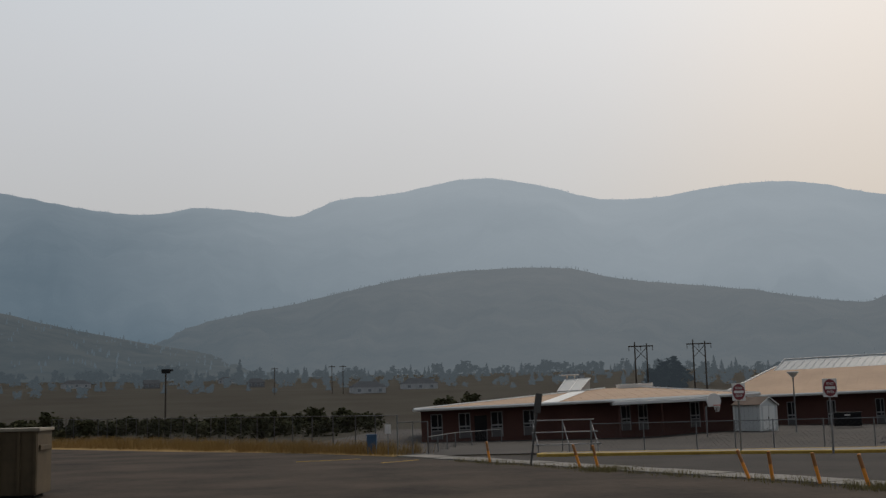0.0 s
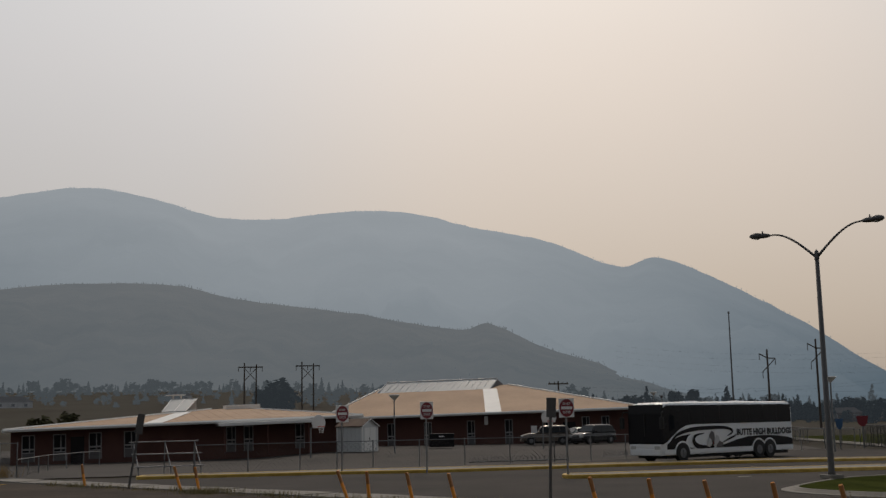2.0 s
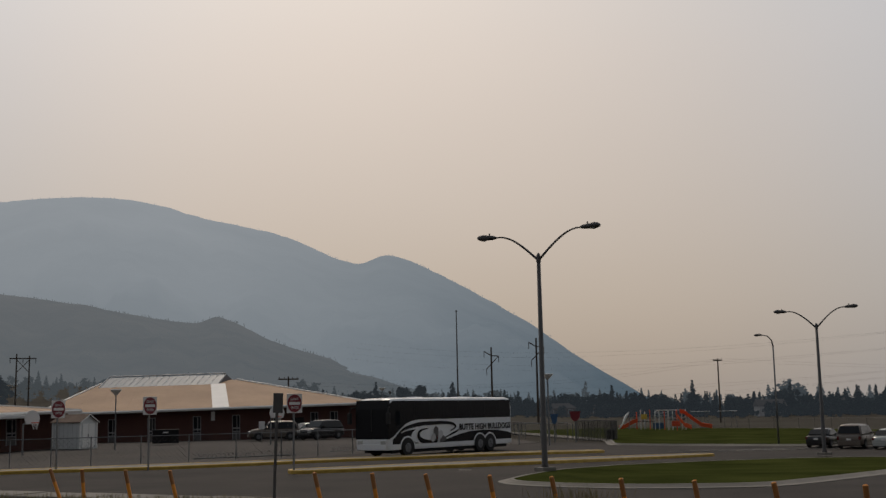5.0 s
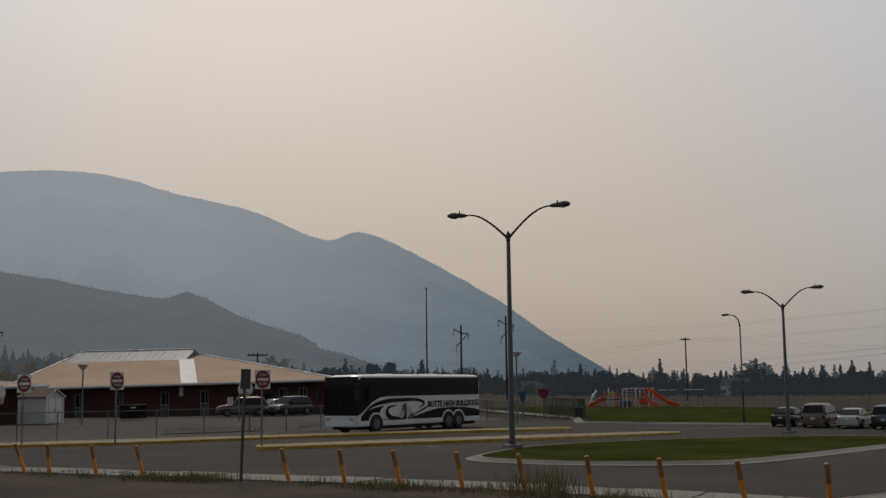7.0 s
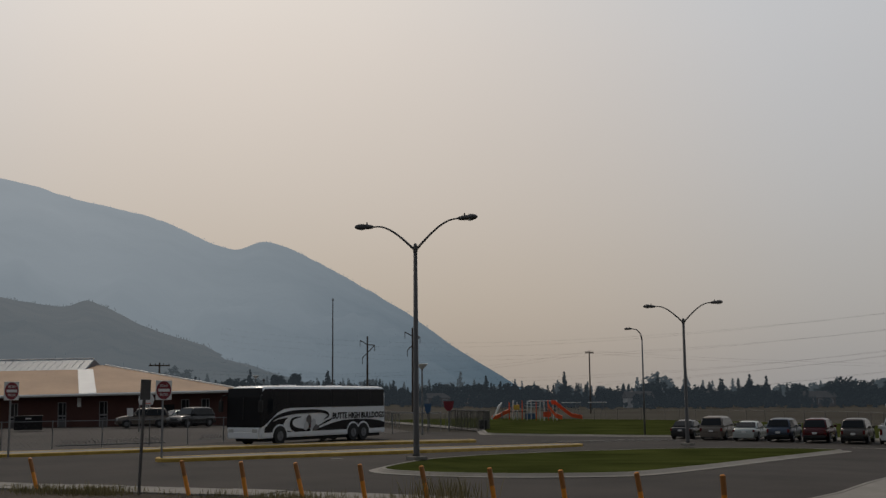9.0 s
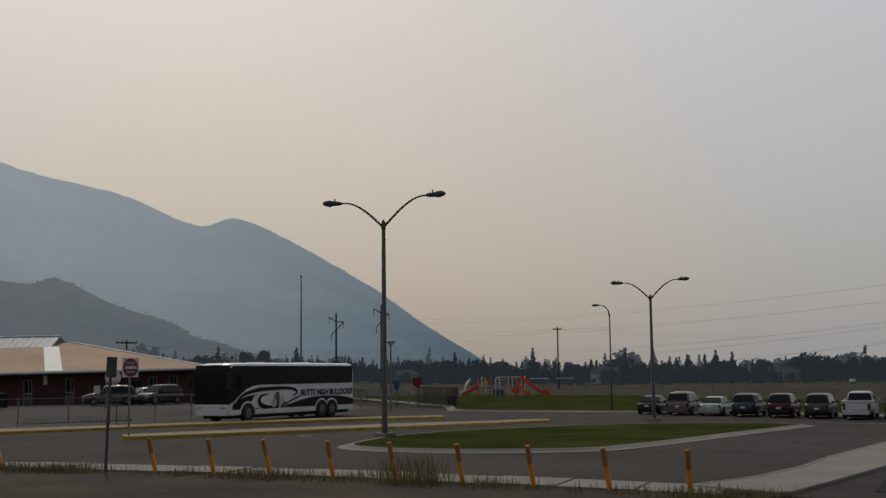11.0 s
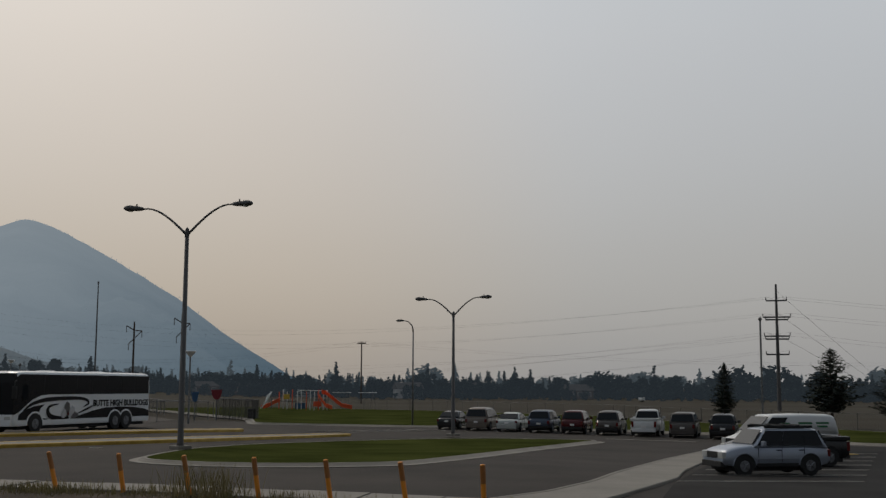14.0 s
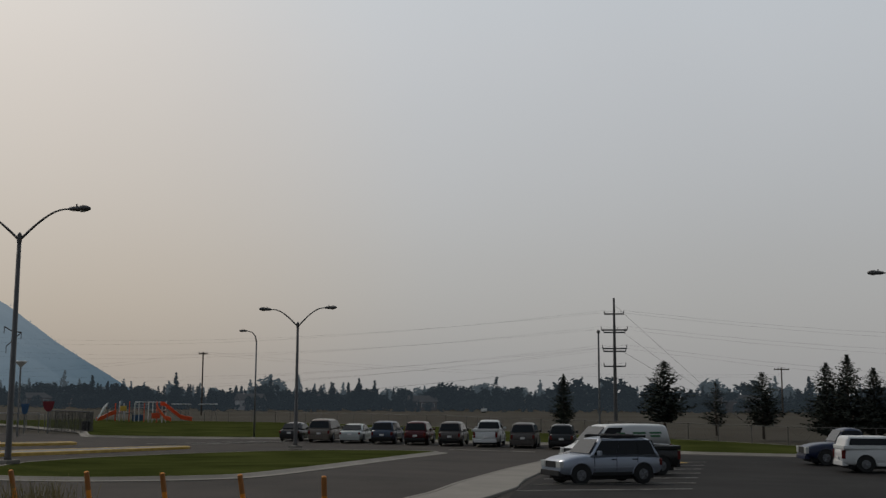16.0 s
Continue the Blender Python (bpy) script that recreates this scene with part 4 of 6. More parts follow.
    for s in (-1, 1):
        part("tail_light", boxes((-h2 - 0.03, -h2 + 0.14, s * (w2 - 0.26), s * (w2 - 0.1), 0.66, belt - 0.1 if style != "sedan" else 0.84), bevel=0.02), M["tail"], ob, "red tail lamp")
        part("headlight", boxes((h2 - 0.16, h2 + 0.015, s * (w2 - 0.46), s * (w2 - 0.09), 0.62, hood - 0.2), bevel=0.03), M["lens"], ob, "clear headlamp")
        part("mirror", boxes((xw - 0.42, xw - 0.3, s * (w2 - 0.02), s * (w2 + 0.2), belt + 0.02, belt + 0.2), bevel=0.03), M[paint if style != "van" else "black"], ob)
        for c in (0.36, 0.66):
            x = tr[1] + (xw - tr[1]) * c
            part("door_handle", boxes((x - 0.1, x + 0.1, s * (w2 * 0.955), s * (w2 * 0.955 + 0.035), belt - 0.14, belt - 0.1)), M[lower_paint or "black"], ob)
        for c in (0.32, 0.62, 0.93):
            x = tr[1] + (xw - tr[1]) * c
            part("door_seam", boxes((x - 0.008, x + 0.008, s * (w2 - 0.01), s * (w2 + 0.004), z0 + 0.16, belt - 0.02)), M["black"], ob)
        if style in ("suv", "pickup"):
            for x in (xf, xr):
                ringp = [(x + (r + 0.085) * math.cos(a), s * (w2 + 0.004), r + (r + 0.085) * math.sin(a)) for a in [math.pi * (0.02 + 0.96 * k / 10) for k in range(11)]]
                part("wheel_arch", one_tube(ringp, 0.022, 5), M[paint], ob)
        part("side_moulding", boxes((xr + r + 0.12, xf - r - 0.12, s * (w2 - 0.01), s * (w2 + 0.010), 0.58, 0.64), bevel=0.008), M[paint], ob)
    part("grille", boxes((h2 - 0.05, h2 + 0.012, -w2 + 0.5, w2 - 0.5, 0.62, hood - 0.21)), M["black"], ob, "dark grille")
    part("number_plate", boxes((-h2 - 0.055, -h2 - 0.02, -0.16, 0.16, 0.62, 0.76)), M["sign_white"], ob, "plain white plate")
    if rack:
        part("roof_rack", boxes(*[(tf - 0.2 - 0.6 * k - 0.04, tf - 0.2 - 0.6 * k + 0.04, -w1 + 0.02, w1 - 0.02, H + 0.06, H + 0.11) for k in range(3)], (tr[0] + 0.15, tf - 0.05, -w1 + 0.05, -w1 + 0.1, H - 0.02, H + 0.08), (tr[0] + 0.15, tf - 0.05, w1 - 0.1, w1 - 0.05, H - 0.02, H + 0.08), bevel=0.015), M["black"], ob, "black roof rack bars")
    if style == "pickup":
        bx = tr[1] - 0.08
        part("bed", boxes((-h2 + 0.08, bx, -w2 + 0.1, w2 - 0.1, belt - 0.02, belt + 0.006)), M["black"], ob, "dark open load bed")
        part("bed_rail", boxes((-h2 + 0.02, bx, -w2, -w2 + 0.12, belt - 0.06, belt + 0.12), (-h2 + 0.02, bx, w2 - 0.12, w2, belt - 0.06, belt + 0.12), (-h2 + 0.01, -h2 + 0.1, -w2 + 0.12, w2 - 0.12, belt - 0.06, belt + 0.12), bevel=0.03), M[paint], ob)
    return ob


M["car_black"] = mat("black_car_paint", (0.016, 0.016, 0.018), 0.22, 0, 0.1, 6, 0.8, 0)
M["car_silver"] = mat("silver_car_paint", (0.33, 0.36, 0.42), 0.28, 0.45, 0.08, 6, 0.8, 0)
M["car_tan"] = mat("tan_car_paint", (0.17, 0.142, 0.12), 0.3, 0.35, 0.08, 6, 0.8, 0)
M["car_white"] = mat("white_car_paint", (0.66, 0.66, 0.65), 0.3, 0, 0.06, 6, 0.8, 0)
M["car_pale"] = mat("pale_green_silver_paint", (0.46, 0.48, 0.46), 0.3, 0.3, 0.06, 6, 0.8, 0)
M["car_blue"] = mat("dusty_blue_car_paint", (0.058, 0.074, 0.108), 0.3, 0.3, 0.1, 6, 0.8, 0)
M["car_navy"] = mat("navy_car_paint", (0.010, 0.017, 0.05), 0.3, 0.0, 0.1, 6, 0.8, 0)
M["car_red"] = mat("dark_red_car_paint", (0.075, 0.008, 0.011), 0.25, 0.2, 0.1, 6, 0.8, 0)
M["car_brown"] = mat("brown_grey_car_paint", (0.092, 0.08, 0.073), 0.3, 0.35, 0.1, 6, 0.8, 0)

ROWCARS = [
    ("sedan", "car_black", 4.7, 1.8, 1.45, "black saloon car parked facing the lawn", "car"),
    ("minivan", "car_tan", 4.9, 1.95, 1.78, "tan minivan parked facing the lawn", "minivan"),
    ("sedan", "car_pale", 4.8, 1.85, 1.42, "pale silver saloon car parked facing the lawn", "car"),
    ("suv", "car_blue", 4.7, 1.85, 1.68, "dusty blue estate SUV parked facing the lawn", "car"),
    ("suv", "car_red", 4.5, 1.8, 1.7, "dark red SUV with a tailgate wheel", "car"),
    ("suv", "car_brown", 4.6, 1.8, 1.72, "grey-brown SUV with dark windows", "car"),
    ("pickup", "car_white", 5.4, 1.95, 1.85, "white pickup truck parked tail outwards", "pickup truck"),
    ("minivan", "car_brown", 4.8, 1.9, 1.72, "dull grey minivan parked facing the lawn", "minivan"),
    ("suv", "car_black", 4.4, 1.8, 1.66, "black SUV at the end of the row", "car"),
]
for i, (style, paint, L, wd, H, label, cat) in enumerate(ROWCARS):
    p = W(57.5, 47.05 - 2.41 * i)
    car("parked_" + ("pickup" if style == "pickup" else "minivan" if style == "minivan" else "car"), Matrix.Translation(p) @ pose(0, 0, 0, 0, 0, 23) @ pose(L / 2, 0, 0), label, cat, paint, L, wd, H, style, "cars parked in a row", lower_paint="car_black" if style in ("suv",) else None)

silver_suv = car("silver_suv", pose(*W(35.45, 15.67), 0, 0, 143), "silver compact SUV with black bumpers and roof rack", "car", "car_silver", 4.22, 1.75, 1.68, "suv", rack=True, lower_paint="black")
white_van = car("white_van", pose(*W(45.77, 19.52), 0, 0, 146), "white panel van with small green lettering bars", "van", "car_white", 5.85, 2.0, 2.1, "van")
car("dark_pickup", pose(*W(39.7, 16.8), 0, 0, 146), "black pickup truck parked beside the silver SUV", "pickup truck", "car_black", 5.3, 1.9, 1.72, "pickup")
car("navy_pickup", pose(*W(51.4, 11.0), 0, 0, 120), "dark blue pickup truck with chrome wheels", "pickup truck", "car_navy", 5.5, 1.95, 1.93, "pickup")
white_pickup = car("white_pickup", pose(*W(47.1, 8.6), 0, 0, -62), "white pickup truck with a white bed canopy", "pickup truck", "car_white", 5.2, 1.85, 1.7, "pickup")
M["van_green"] = mat("green_vinyl", (0.03, 0.16, 0.06), 0.4, 0, 0.1, 8, 1, 0)
for s in (-1, 1):
    for k, (a, b, z0, z1) in enumerate(((-2.3, -1.55, 1.62, 1.72), (-2.2, -1.6, 1.45, 1.55), (-1.3, -0.5, 1.62, 1.72), (-1.2, -0.6, 1.42, 1.55), (0.0, 0.5, 1.6, 1.7))):
        part("lettering_bar", slab(bmesh.new(), [(a, z0), (b, z0), (b + 0.06, z1), (a + 0.06, z1)], s * (0.965 - 0.165 * (z0 - 1.18) / 0.92), s * (0.985 - 0.165 * (z0 - 1.18) / 0.92)), M["van_green"], white_van, "green lettering bar")
part("canopy", frustum(-2.52, -0.28, -2.38, -0.34, 1.2, 1.72, 0.9, 0.78), M["car_white"], white_pickup, "white fibreglass bed canopy")
for s in (-1, 1):
    q = [(-2.35, s * 0.885, 1.3), (-0.45, s * 0.885, 1.3), (-0.5, s * 0.81, 1.62), (-2.25, s * 0.81, 1.62)]
    pane(white_pickup, q if s < 0 else [q[1], q[0], q[3], q[2]], 0.03, 0.02)
# cars by the school
car("parked_car", pose(*W(*at(24.4, 104.5).xy), 0, 0, 160), "grey estate SUV by the school wall", "car", "car_tan", 4.6, 1.85, 1.7, "suv", "cars by the school")
car("parked_car", pose(*W(*at(25.85, 108.5).xy), 0, 0, 190), "pale silver car by the school wall", "car", "car_pale", 4.5, 1.8, 1.45, "sedan", "cars by the school")
car("parked_car", pose(*W(*at(26.7, 104.5).xy), 0, 0, 200), "dark SUV by the school wall", "car", "car_black", 4.5, 1.85, 1.72, "suv", "cars by the school")

# ---- the coach ----
BL, BW, BH = 12.6, 2.55, 3.5
coach = base("coach", pose(40.17, 62.96, 0, 0, 0, 199.5) @ Matrix.Diagonal((1.035, 1, 1.018, 1)), "white three-axle coach with black swirls and dark windows", "bus")
hx = BL / 2


def coach_section(x, top, width):
    w = width / 2
    return [(x, -w, 0.42), (x, -w, 2.7), (x, -w * 0.985, top - 0.28), (x, -w * 0.9, top - 0.08), (x, -w * 0.6, top), (x, w * 0.6, top), (x, w * 0.9, top - 0.08), (x, w * 0.985, top - 0.28), (x, w, 2.7), (x, w, 0.42)]


bm = bmesh.new()
loops = []
for x, top, wd in ((-hx, BH - 0.1, BW - 0.12), (-hx + 0.12, BH - 0.02, BW), (-2, BH, BW), (3, BH, BW), (hx - 1.2, BH - 0.01, BW), (hx - 0.35, BH - 0.04, BW - 0.01), (hx, BH - 0.14, BW - 0.08)):
    loops.append([bm.verts.new(p) for p in coach_section(x, top, wd)])
for a, b in zip(loops, loops[1:]):
    for k in range(len(a)):
        j = (k + 1) % len(a)
        bm.faces.new((a[k], b[k], b[j], a[j]))
bm.faces.new(loops[0])
bm.faces.new(loops[-1][::-1])
part("body", bm, M["bus_white"], coach, "gloss white coach body")

SIDE = BW / 2 + 0.006


def side_panel(name, outline, m, label="", s=1, off=0.0, th=0.012, parent=coach):
    bm = slab(bmesh.new(), outline, s * (SIDE + off), s * (SIDE + off + th))
    return part(name, bm, M[m], parent, label)


def curve_pts(knots, n=6):
    out = []
    for i in range(len(knots) - 1):
        p0, p1, p2, p3 = (Vector(knots[max(i - 1, 0)]), Vector(knots[i]), Vector(knots[i + 1]), Vector(knots[min(i + 2, len(knots) - 1)]))
        for k in range(n):
            t = k / n
            out.append(0.5 * (2 * p1 + (p2 - p0) * t + (2 * p0 - 5 * p1 + 4 * p2 - p3) * t * t + (3 * p1 - p0 - 3 * p2 + p3) * t**3))
    out.append(Vector(knots[-1]))
    return out


def ribbon(name, knots, widths, m, label="", s=1, off=0.014, th=0.008):
    """A painted band along a curve on the coach's side (positions from the nose backwards, and height)."""
    pts = curve_pts([(hx - a, z) for a, z in knots])
    n = len(pts)
    L, R = [], []
    for i, p in enumerate(pts):
        d = (pts[min(i + 1, n - 1)] - pts[max(i - 1, 0)]).normalized()
        t = i / (n - 1) * (len(widths) - 1)
        k = min(int(t), len(widths) - 2)
        w = widths[k] + (widths[k + 1] - widths[k]) * (t - k)
        q = Vector((-d.y, d.x)) * w / 2
        L.append(p + q)
        R.append(p - q)
    bm = bmesh.new()
    y0, y1 = s * (SIDE + off), s * (SIDE + off + th)
    rows = [[bm.verts.new((p.x, y, p.y)) for p in side] for y in (y0, y1) for side in (L, R)]
    l0, r0, l1, r1 = rows
    for i in range(n - 1):
        bm.faces.new((l1[i], r1[i], r1[i + 1], l1[i + 1]))
        bm.faces.new((l0[i], l0[i + 1], r0[i + 1], r0[i]))
        bm.faces.new((l0[i], l1[i], l1[i + 1], l0[i + 1]))
        bm.faces.new((r0[i], r0[i + 1], r1[i + 1], r1[i]))
    return part(name, bm, M[m], coach, label)


def back(pts):
    return [(hx - a, z) for a, z in pts]


for s in (1, -1):
    side_panel("window_band", back([(0.0, 1.08), (0.35, 1.16), (0.9, 1.52), (1.5, 1.9), (2.1, 2.1), (2.8, 2.17), (12.45, 2.18), (12.45, 3.3), (0.4, 3.3), (0.0, 3.05)]), "black_gloss", "long band of dark tinted windows", s)
    side_panel("driver_window", back([(0.62, 1.75), (1.05, 1.95), (1.05, 2.7), (0.62, 2.7)]), "dark_glass", "driver's side window", s, 0.012)
    for k in range(7):
        x = 2.4 + 1.42 * k
        side_panel("window_joint", back([(x, 2.2), (x + 0.035, 2.2), (x + 0.035, 3.28), (x, 3.28)]), "black", "", s, 0.012, 0.004)
    side_panel("skirt", back([(0.1, 0.5), (12.5, 0.5), (12.5, 0.72), (0.1, 0.72)]), "bus_white", "white lower skirt strip", s, 0.016)
    # black swirls
    side_panel("swirl", back([(0.35, 0.75), (0.4, 1.05), (0.9, 1.32), (1.6, 1.5), (2.5, 1.6), (2.2, 1.42), (2.05, 1.2), (2.1, 0.98), (2.4, 0.82), (2.9, 0.76), (2.5, 0.74)]), "black_gloss", "black painted swirl", s)
    ribbon("swirl", [(0.45, 0.98), (1.3, 1.58), (2.6, 1.86), (4.2, 1.93), (5.6, 1.92), (6.3, 1.78), (6.35, 1.6), (5.9, 1.42)], [0.05, 0.16, 0.24, 0.22, 0.18, 0.16, 0.12, 0.03], "black_gloss", "", s)
    ribbon("swirl", [(3.7, 1.62), (2.95, 1.5), (2.75, 1.2), (3.0, 0.92), (3.6, 0.8), (4.6, 0.8)], [0.03, 0.14, 0.26, 0.3, 0.26, 0.1], "black_gloss", "", s)
    side_panel("swirl", back([(4.7, 0.74), (5.6, 0.92), (6.8, 1.18), (8.0, 1.34), (9.4, 1.38), (10.8, 1.34), (12.0, 1.22), (12.5, 1.1), (12.5, 0.74)]), "black_gloss", "black painted wave", s)
    ribbon("swirl", [(5.3, 1.0), (6.2, 1.28), (6.6, 1.4), (6.75, 1.5)], [0.04, 0.12, 0.1, 0.03], "black_gloss", "", s)
    for k, (a0, z0, a1, z1, m) in enumerate(((4.1, 0.95, 4.7, 1.75, "panel"), (4.55, 0.85, 5.15, 1.5, "silver"), (3.9, 0.85, 4.4, 1.35, "silver"), (4.75, 0.8, 5.45, 1.15, "panel"), (4.3, 0.9, 4.62, 1.2, "black"), (4.42, 0.98, 4.55, 1.12, "red_sign"))):
        mid = (a0 + a1) / 2
        side_panel("emblem_piece", back([(a0, z0), (mid, z0 - 0.06), (a1, z0 + 0.1), (a1 - 0.08, z1 - 0.12), (mid, z1), (a0 + 0.1, z1 - 0.2)]), m, "plain grey emblem shape", s, 0.026 + 0.004 * k)
    # wheels with pale arches
    for a in (1.7, 8.95, 10.05):
        x = hx - a
        arch_pts = [(x + 0.72 * math.cos(t), 0.5 + 0.72 * math.sin(t)) for t in [math.pi * k / 14 for k in range(15)]]
        side_panel("wheel_arch", arch_pts + [(x - 0.72, 0.44), (x + 0.72, 0.44)], "bus_white", "white wheel arch rim", s, 0.024)
        side_panel("wheel_well", [(x + 0.62 * math.cos(t), 0.5 + 0.62 * math.sin(t)) for t in [math.pi * k / 14 for k in range(15)]] + [(x - 0.62, 0.4), (x + 0.62, 0.4)], "black", "", s, 0.038)
        wheel(coach, x, s * (SIDE + 0.075), 0.52, 0.3)
    part("mirror", tube(bmesh.new(), [(hx - 0.25, s * 1.2, 2.95), (hx + 0.25, s * 1.5, 2.9), (hx + 0.32, s * 1.55, 2.6)], 0.04, 6), M["black"], coach, "black mirror arm")
    part("mirror_head", boxes((hx + 0.22, hx + 0.4, s * 1.42, s * 1.68, 1.95, 2.62), bevel=0.04), M["black"], coach, "tall black mirror head")
    part("headlight", boxes((hx - 0.2, hx + 0.1, s * 0.72, s * 1.13, 0.74, 0.96), bevel=0.03), M["lens"], coach, "clear headlamp cluster")
    part("tail_light", boxes((-hx - 0.02, -hx + 0.1, s * 1.0, s * 1.18, 0.9, 1.5), bevel=0.02), M["tail"], coach)
bm = bmesh.new()
f = [[(hx + 0.07, y, 1.06) for y in (-1.285, 1.285)], [(hx + 0.05, y, 2.8) for y in (-1.285, 1.285)], [(hx + 0.02, y, 3.34) for y in (-1.25, 1.25)]]
vs = [[bm.verts.new(p) for p in row] for row in f]
bk = [[bm.verts.new((p[0] - 0.2, p[1], p[2])) for p in row] for row in f]
for i in range(2):
    bm.faces.new((vs[i][0], vs[i][1], vs[i + 1][1], vs[i + 1][0]))
    for k in range(2):
        bm.faces.new((vs[i][k], bk[i][k], bk[i + 1][k], vs[i + 1][k]))
bm.faces.new((vs[2][0], vs[2][1], bk[2][1], bk[2][0]))
bm.faces.new((vs[0][0], bk[0][0], bk[0][1], vs[0][1]))
part("windscreen", bm, M["black_gloss"], coach, "large dark windscreen")
part("windscreen_post", boxes((hx + 0.06, hx + 0.085, -0.03, 0.03, 1.5, 2.8)), M["black"], coach)
part("bumper", boxes((hx - 0.25, hx + 0.1, -1.2, 1.2, 0.4, 0.82), bevel=0.06), M["bus_white"], coach, "white front bumper")
part("front_panel", boxes((hx - 0.1, hx + 0.08, -1.22, 1.22, 0.82, 1.06), bevel=0.03), M["bus_white"], coach)
part("underbody", boxes((-hx + 0.4, hx - 0.5, -1.1, 1.1, 0.22, 0.5)), M["black"], coach, "dark underbody and luggage bays")
part("roof_lights", boxes(*[(hx - 0.42, hx - 0.34, y - 0.06, y + 0.06, BH - 0.09, BH - 0.03) for y in (-0.5, -0.2, 0.1, 0.4)]), M["amber"], coach, "small amber marker lamps")
for x in (-2.6, 2.0):
    part("roof_hatch", boxes((x, x + 0.7, -0.4, 0.4, BH - 0.02, BH + 0.05), bevel=0.03), M["bus_white"], coach)


def lettering(text, size, m, parent, material, name="lettering", label="", width=0.0, bold=0.0):
    cu = bpy.data.curves.new(name, "FONT")
    cu.body, cu.size, cu.extrude, cu.align_x, cu.align_y = text, size, 0.004, "CENTER", "CENTER"
    cu.offset = bold
    cu.resolution_u = 2
    tmp = bpy.data.objects.new(name, cu)
    me = bpy.data.meshes.new_from_object(tmp)
    bpy.data.objects.remove(tmp)
    if width:
        w = max(v.co.x for v in me.vertices) - min(v.co.x for v in me.vertices)
        for v in me.vertices:
            v.co.x *= width / w
    me.transform(m)
    me.materials.clear()
    me.materials.append(M[material])
    ob = new(name, me)
    ob.parent = parent
    if label:
        ob["label"] = label
    return ob


for s in (1, -1):
    lettering("BUTTE HIGH BULLDOGS", 0.53, pose(hx - 9.6, s * (SIDE + 0.022), 1.60, 90, 0, 180 if s > 0 else 0), coach, "black_gloss", label="black slab lettering", width=5.6, bold=0.016)
# ---- lamps, poles and cables ----
def lamp_head(parent, tip, d, scale=1.0):
    """A cobra head at tip, pointing along d."""
    d = Vector(d).normalized()
    q = d.to_track_quat("X", "Z").to_matrix().to_4x4()
    m = Matrix.Translation(tip) @ q @ Matrix.Scale(scale, 4)
    bm = bmesh.new()
    bmesh.ops.create_uvsphere(bm, u_segments=14, v_segments=8, radius=1)
    for v in bm.verts:
        x, y, z = v.co
        x = math.copysign(abs(x) ** 0.75, x)
        v.co = (0.42 + x * 0.43, y * 0.18 * (1.0 if x > 0 else 0.72), z * (0.145 if x > 0 else 0.11) * (1.0 if z > 0 else 0.85))
    bmesh.ops.transform(bm, matrix=m, verts=bm.verts)
    hd = part("lamp_head", bm, M["grey_pole"], parent, "grey metal cobra-head lamp", smooth=True)
    part("lens", tube(bmesh.new(), [m @ Vector((0.55, 0, -0.06)), m @ Vector((0.55, 0, -0.12))], [0.13 * scale, 0.09 * scale], 10), M["lens"], hd, "clear glass lens")
    part("photocell", tube(bmesh.new(), [m @ Vector((0.32, 0, 0.1)), m @ Vector((0.32, 0, 0.19))], 0.03 * scale, 6), M["black"], hd)


def double_lamp(p, heading, fork, label, scale=1.0, reach=1.95):
    """Two arms like a wide V on a tall tapered post; heading: the way the first arm points, in the plan."""
    ob = base("street_lamp", Matrix.Translation(p), label, "street lamp", "car park lamps")
    part("base_plate", boxes((-0.34, 0.34, -0.34, 0.34, 0, 0.16), bevel=0.03), M["concrete"], ob, "square concrete footing")
    part("post", tube(bmesh.new(), [(0, 0, 0.12), (0, 0, 0.3), (0, 0, fork)], [0.17, 0.135, 0.085], 10), M["grey_pole"], ob, "tall tapered grey steel post", smooth=True)
    part("finial", tube(bmesh.new(), [(0, 0, fork - 0.08), (0, 0, fork + 0.1), (0, 0, fork + 0.26), (0, 0, fork + 0.34)], [0.10, 0.105, 0.08, 0.02], 8), M["grey_pole"], ob)
    for s in (1, -1):
        d = Vector((heading[0], heading[1], 0)).normalized() * s
        droop = 0.0 if s > 0 else 0.17
        pts = [Vector((0, 0, fork)) + d * (reach * t) + Vector((0, 0, 1.32 * (1.55 * t - 0.55 * t * t * t) - droop * t)) for t in [k / 10 for k in range(11)]]
        part("arm", tube(bmesh.new(), pts, [0.055 - 0.02 * k / 10 for k in range(11)], 8), M["grey_pole"], ob, "curved steel arm", smooth=True)
        lamp_head(ob, pts[-1] - d * 0.03, d + Vector((0, 0, 0.04)), scale * 1.1)
    return ob


double_lamp((*at(37.74, 49.6).xy, 0.1), (0.56, -0.83), 9.05, "tall double-armed grey street lamp on the grass island")
p2 = W(*at(51.05, 63.1).xy)
double_lamp(p2 + Vector((0, 0, 0.1)), (0.62, -0.78), EYE + p2.xy.length * math.tan(radians(3.54)) - p2.z - 0.1, "double-armed grey street lamp at the back kerb", 0.95, 1.82)
p3 = at(81.3, 68)
double_lamp(W(*(p3.xy / 1.25)) + Vector((0, 0, 0.1)), (0.2, -0.98), 9.25, "double-armed grey street lamp beyond the parking bays")

# single-armed lamp
p = W(*at(49.02, 79.4).xy)
top = EYE + p.xy.length * math.tan(radians(3.3)) - p.z
ob = base("street_lamp", Matrix.Translation(p), "single-armed grey street lamp on the lawn edge", "street lamp")
part("post", one_tube([(0, 0, 0), (0, 0, top - 0.9)], [0.085, 0.06], 8), M["galv"], ob, smooth=True)
dl = Vector((-0.66, 0.75, 0))
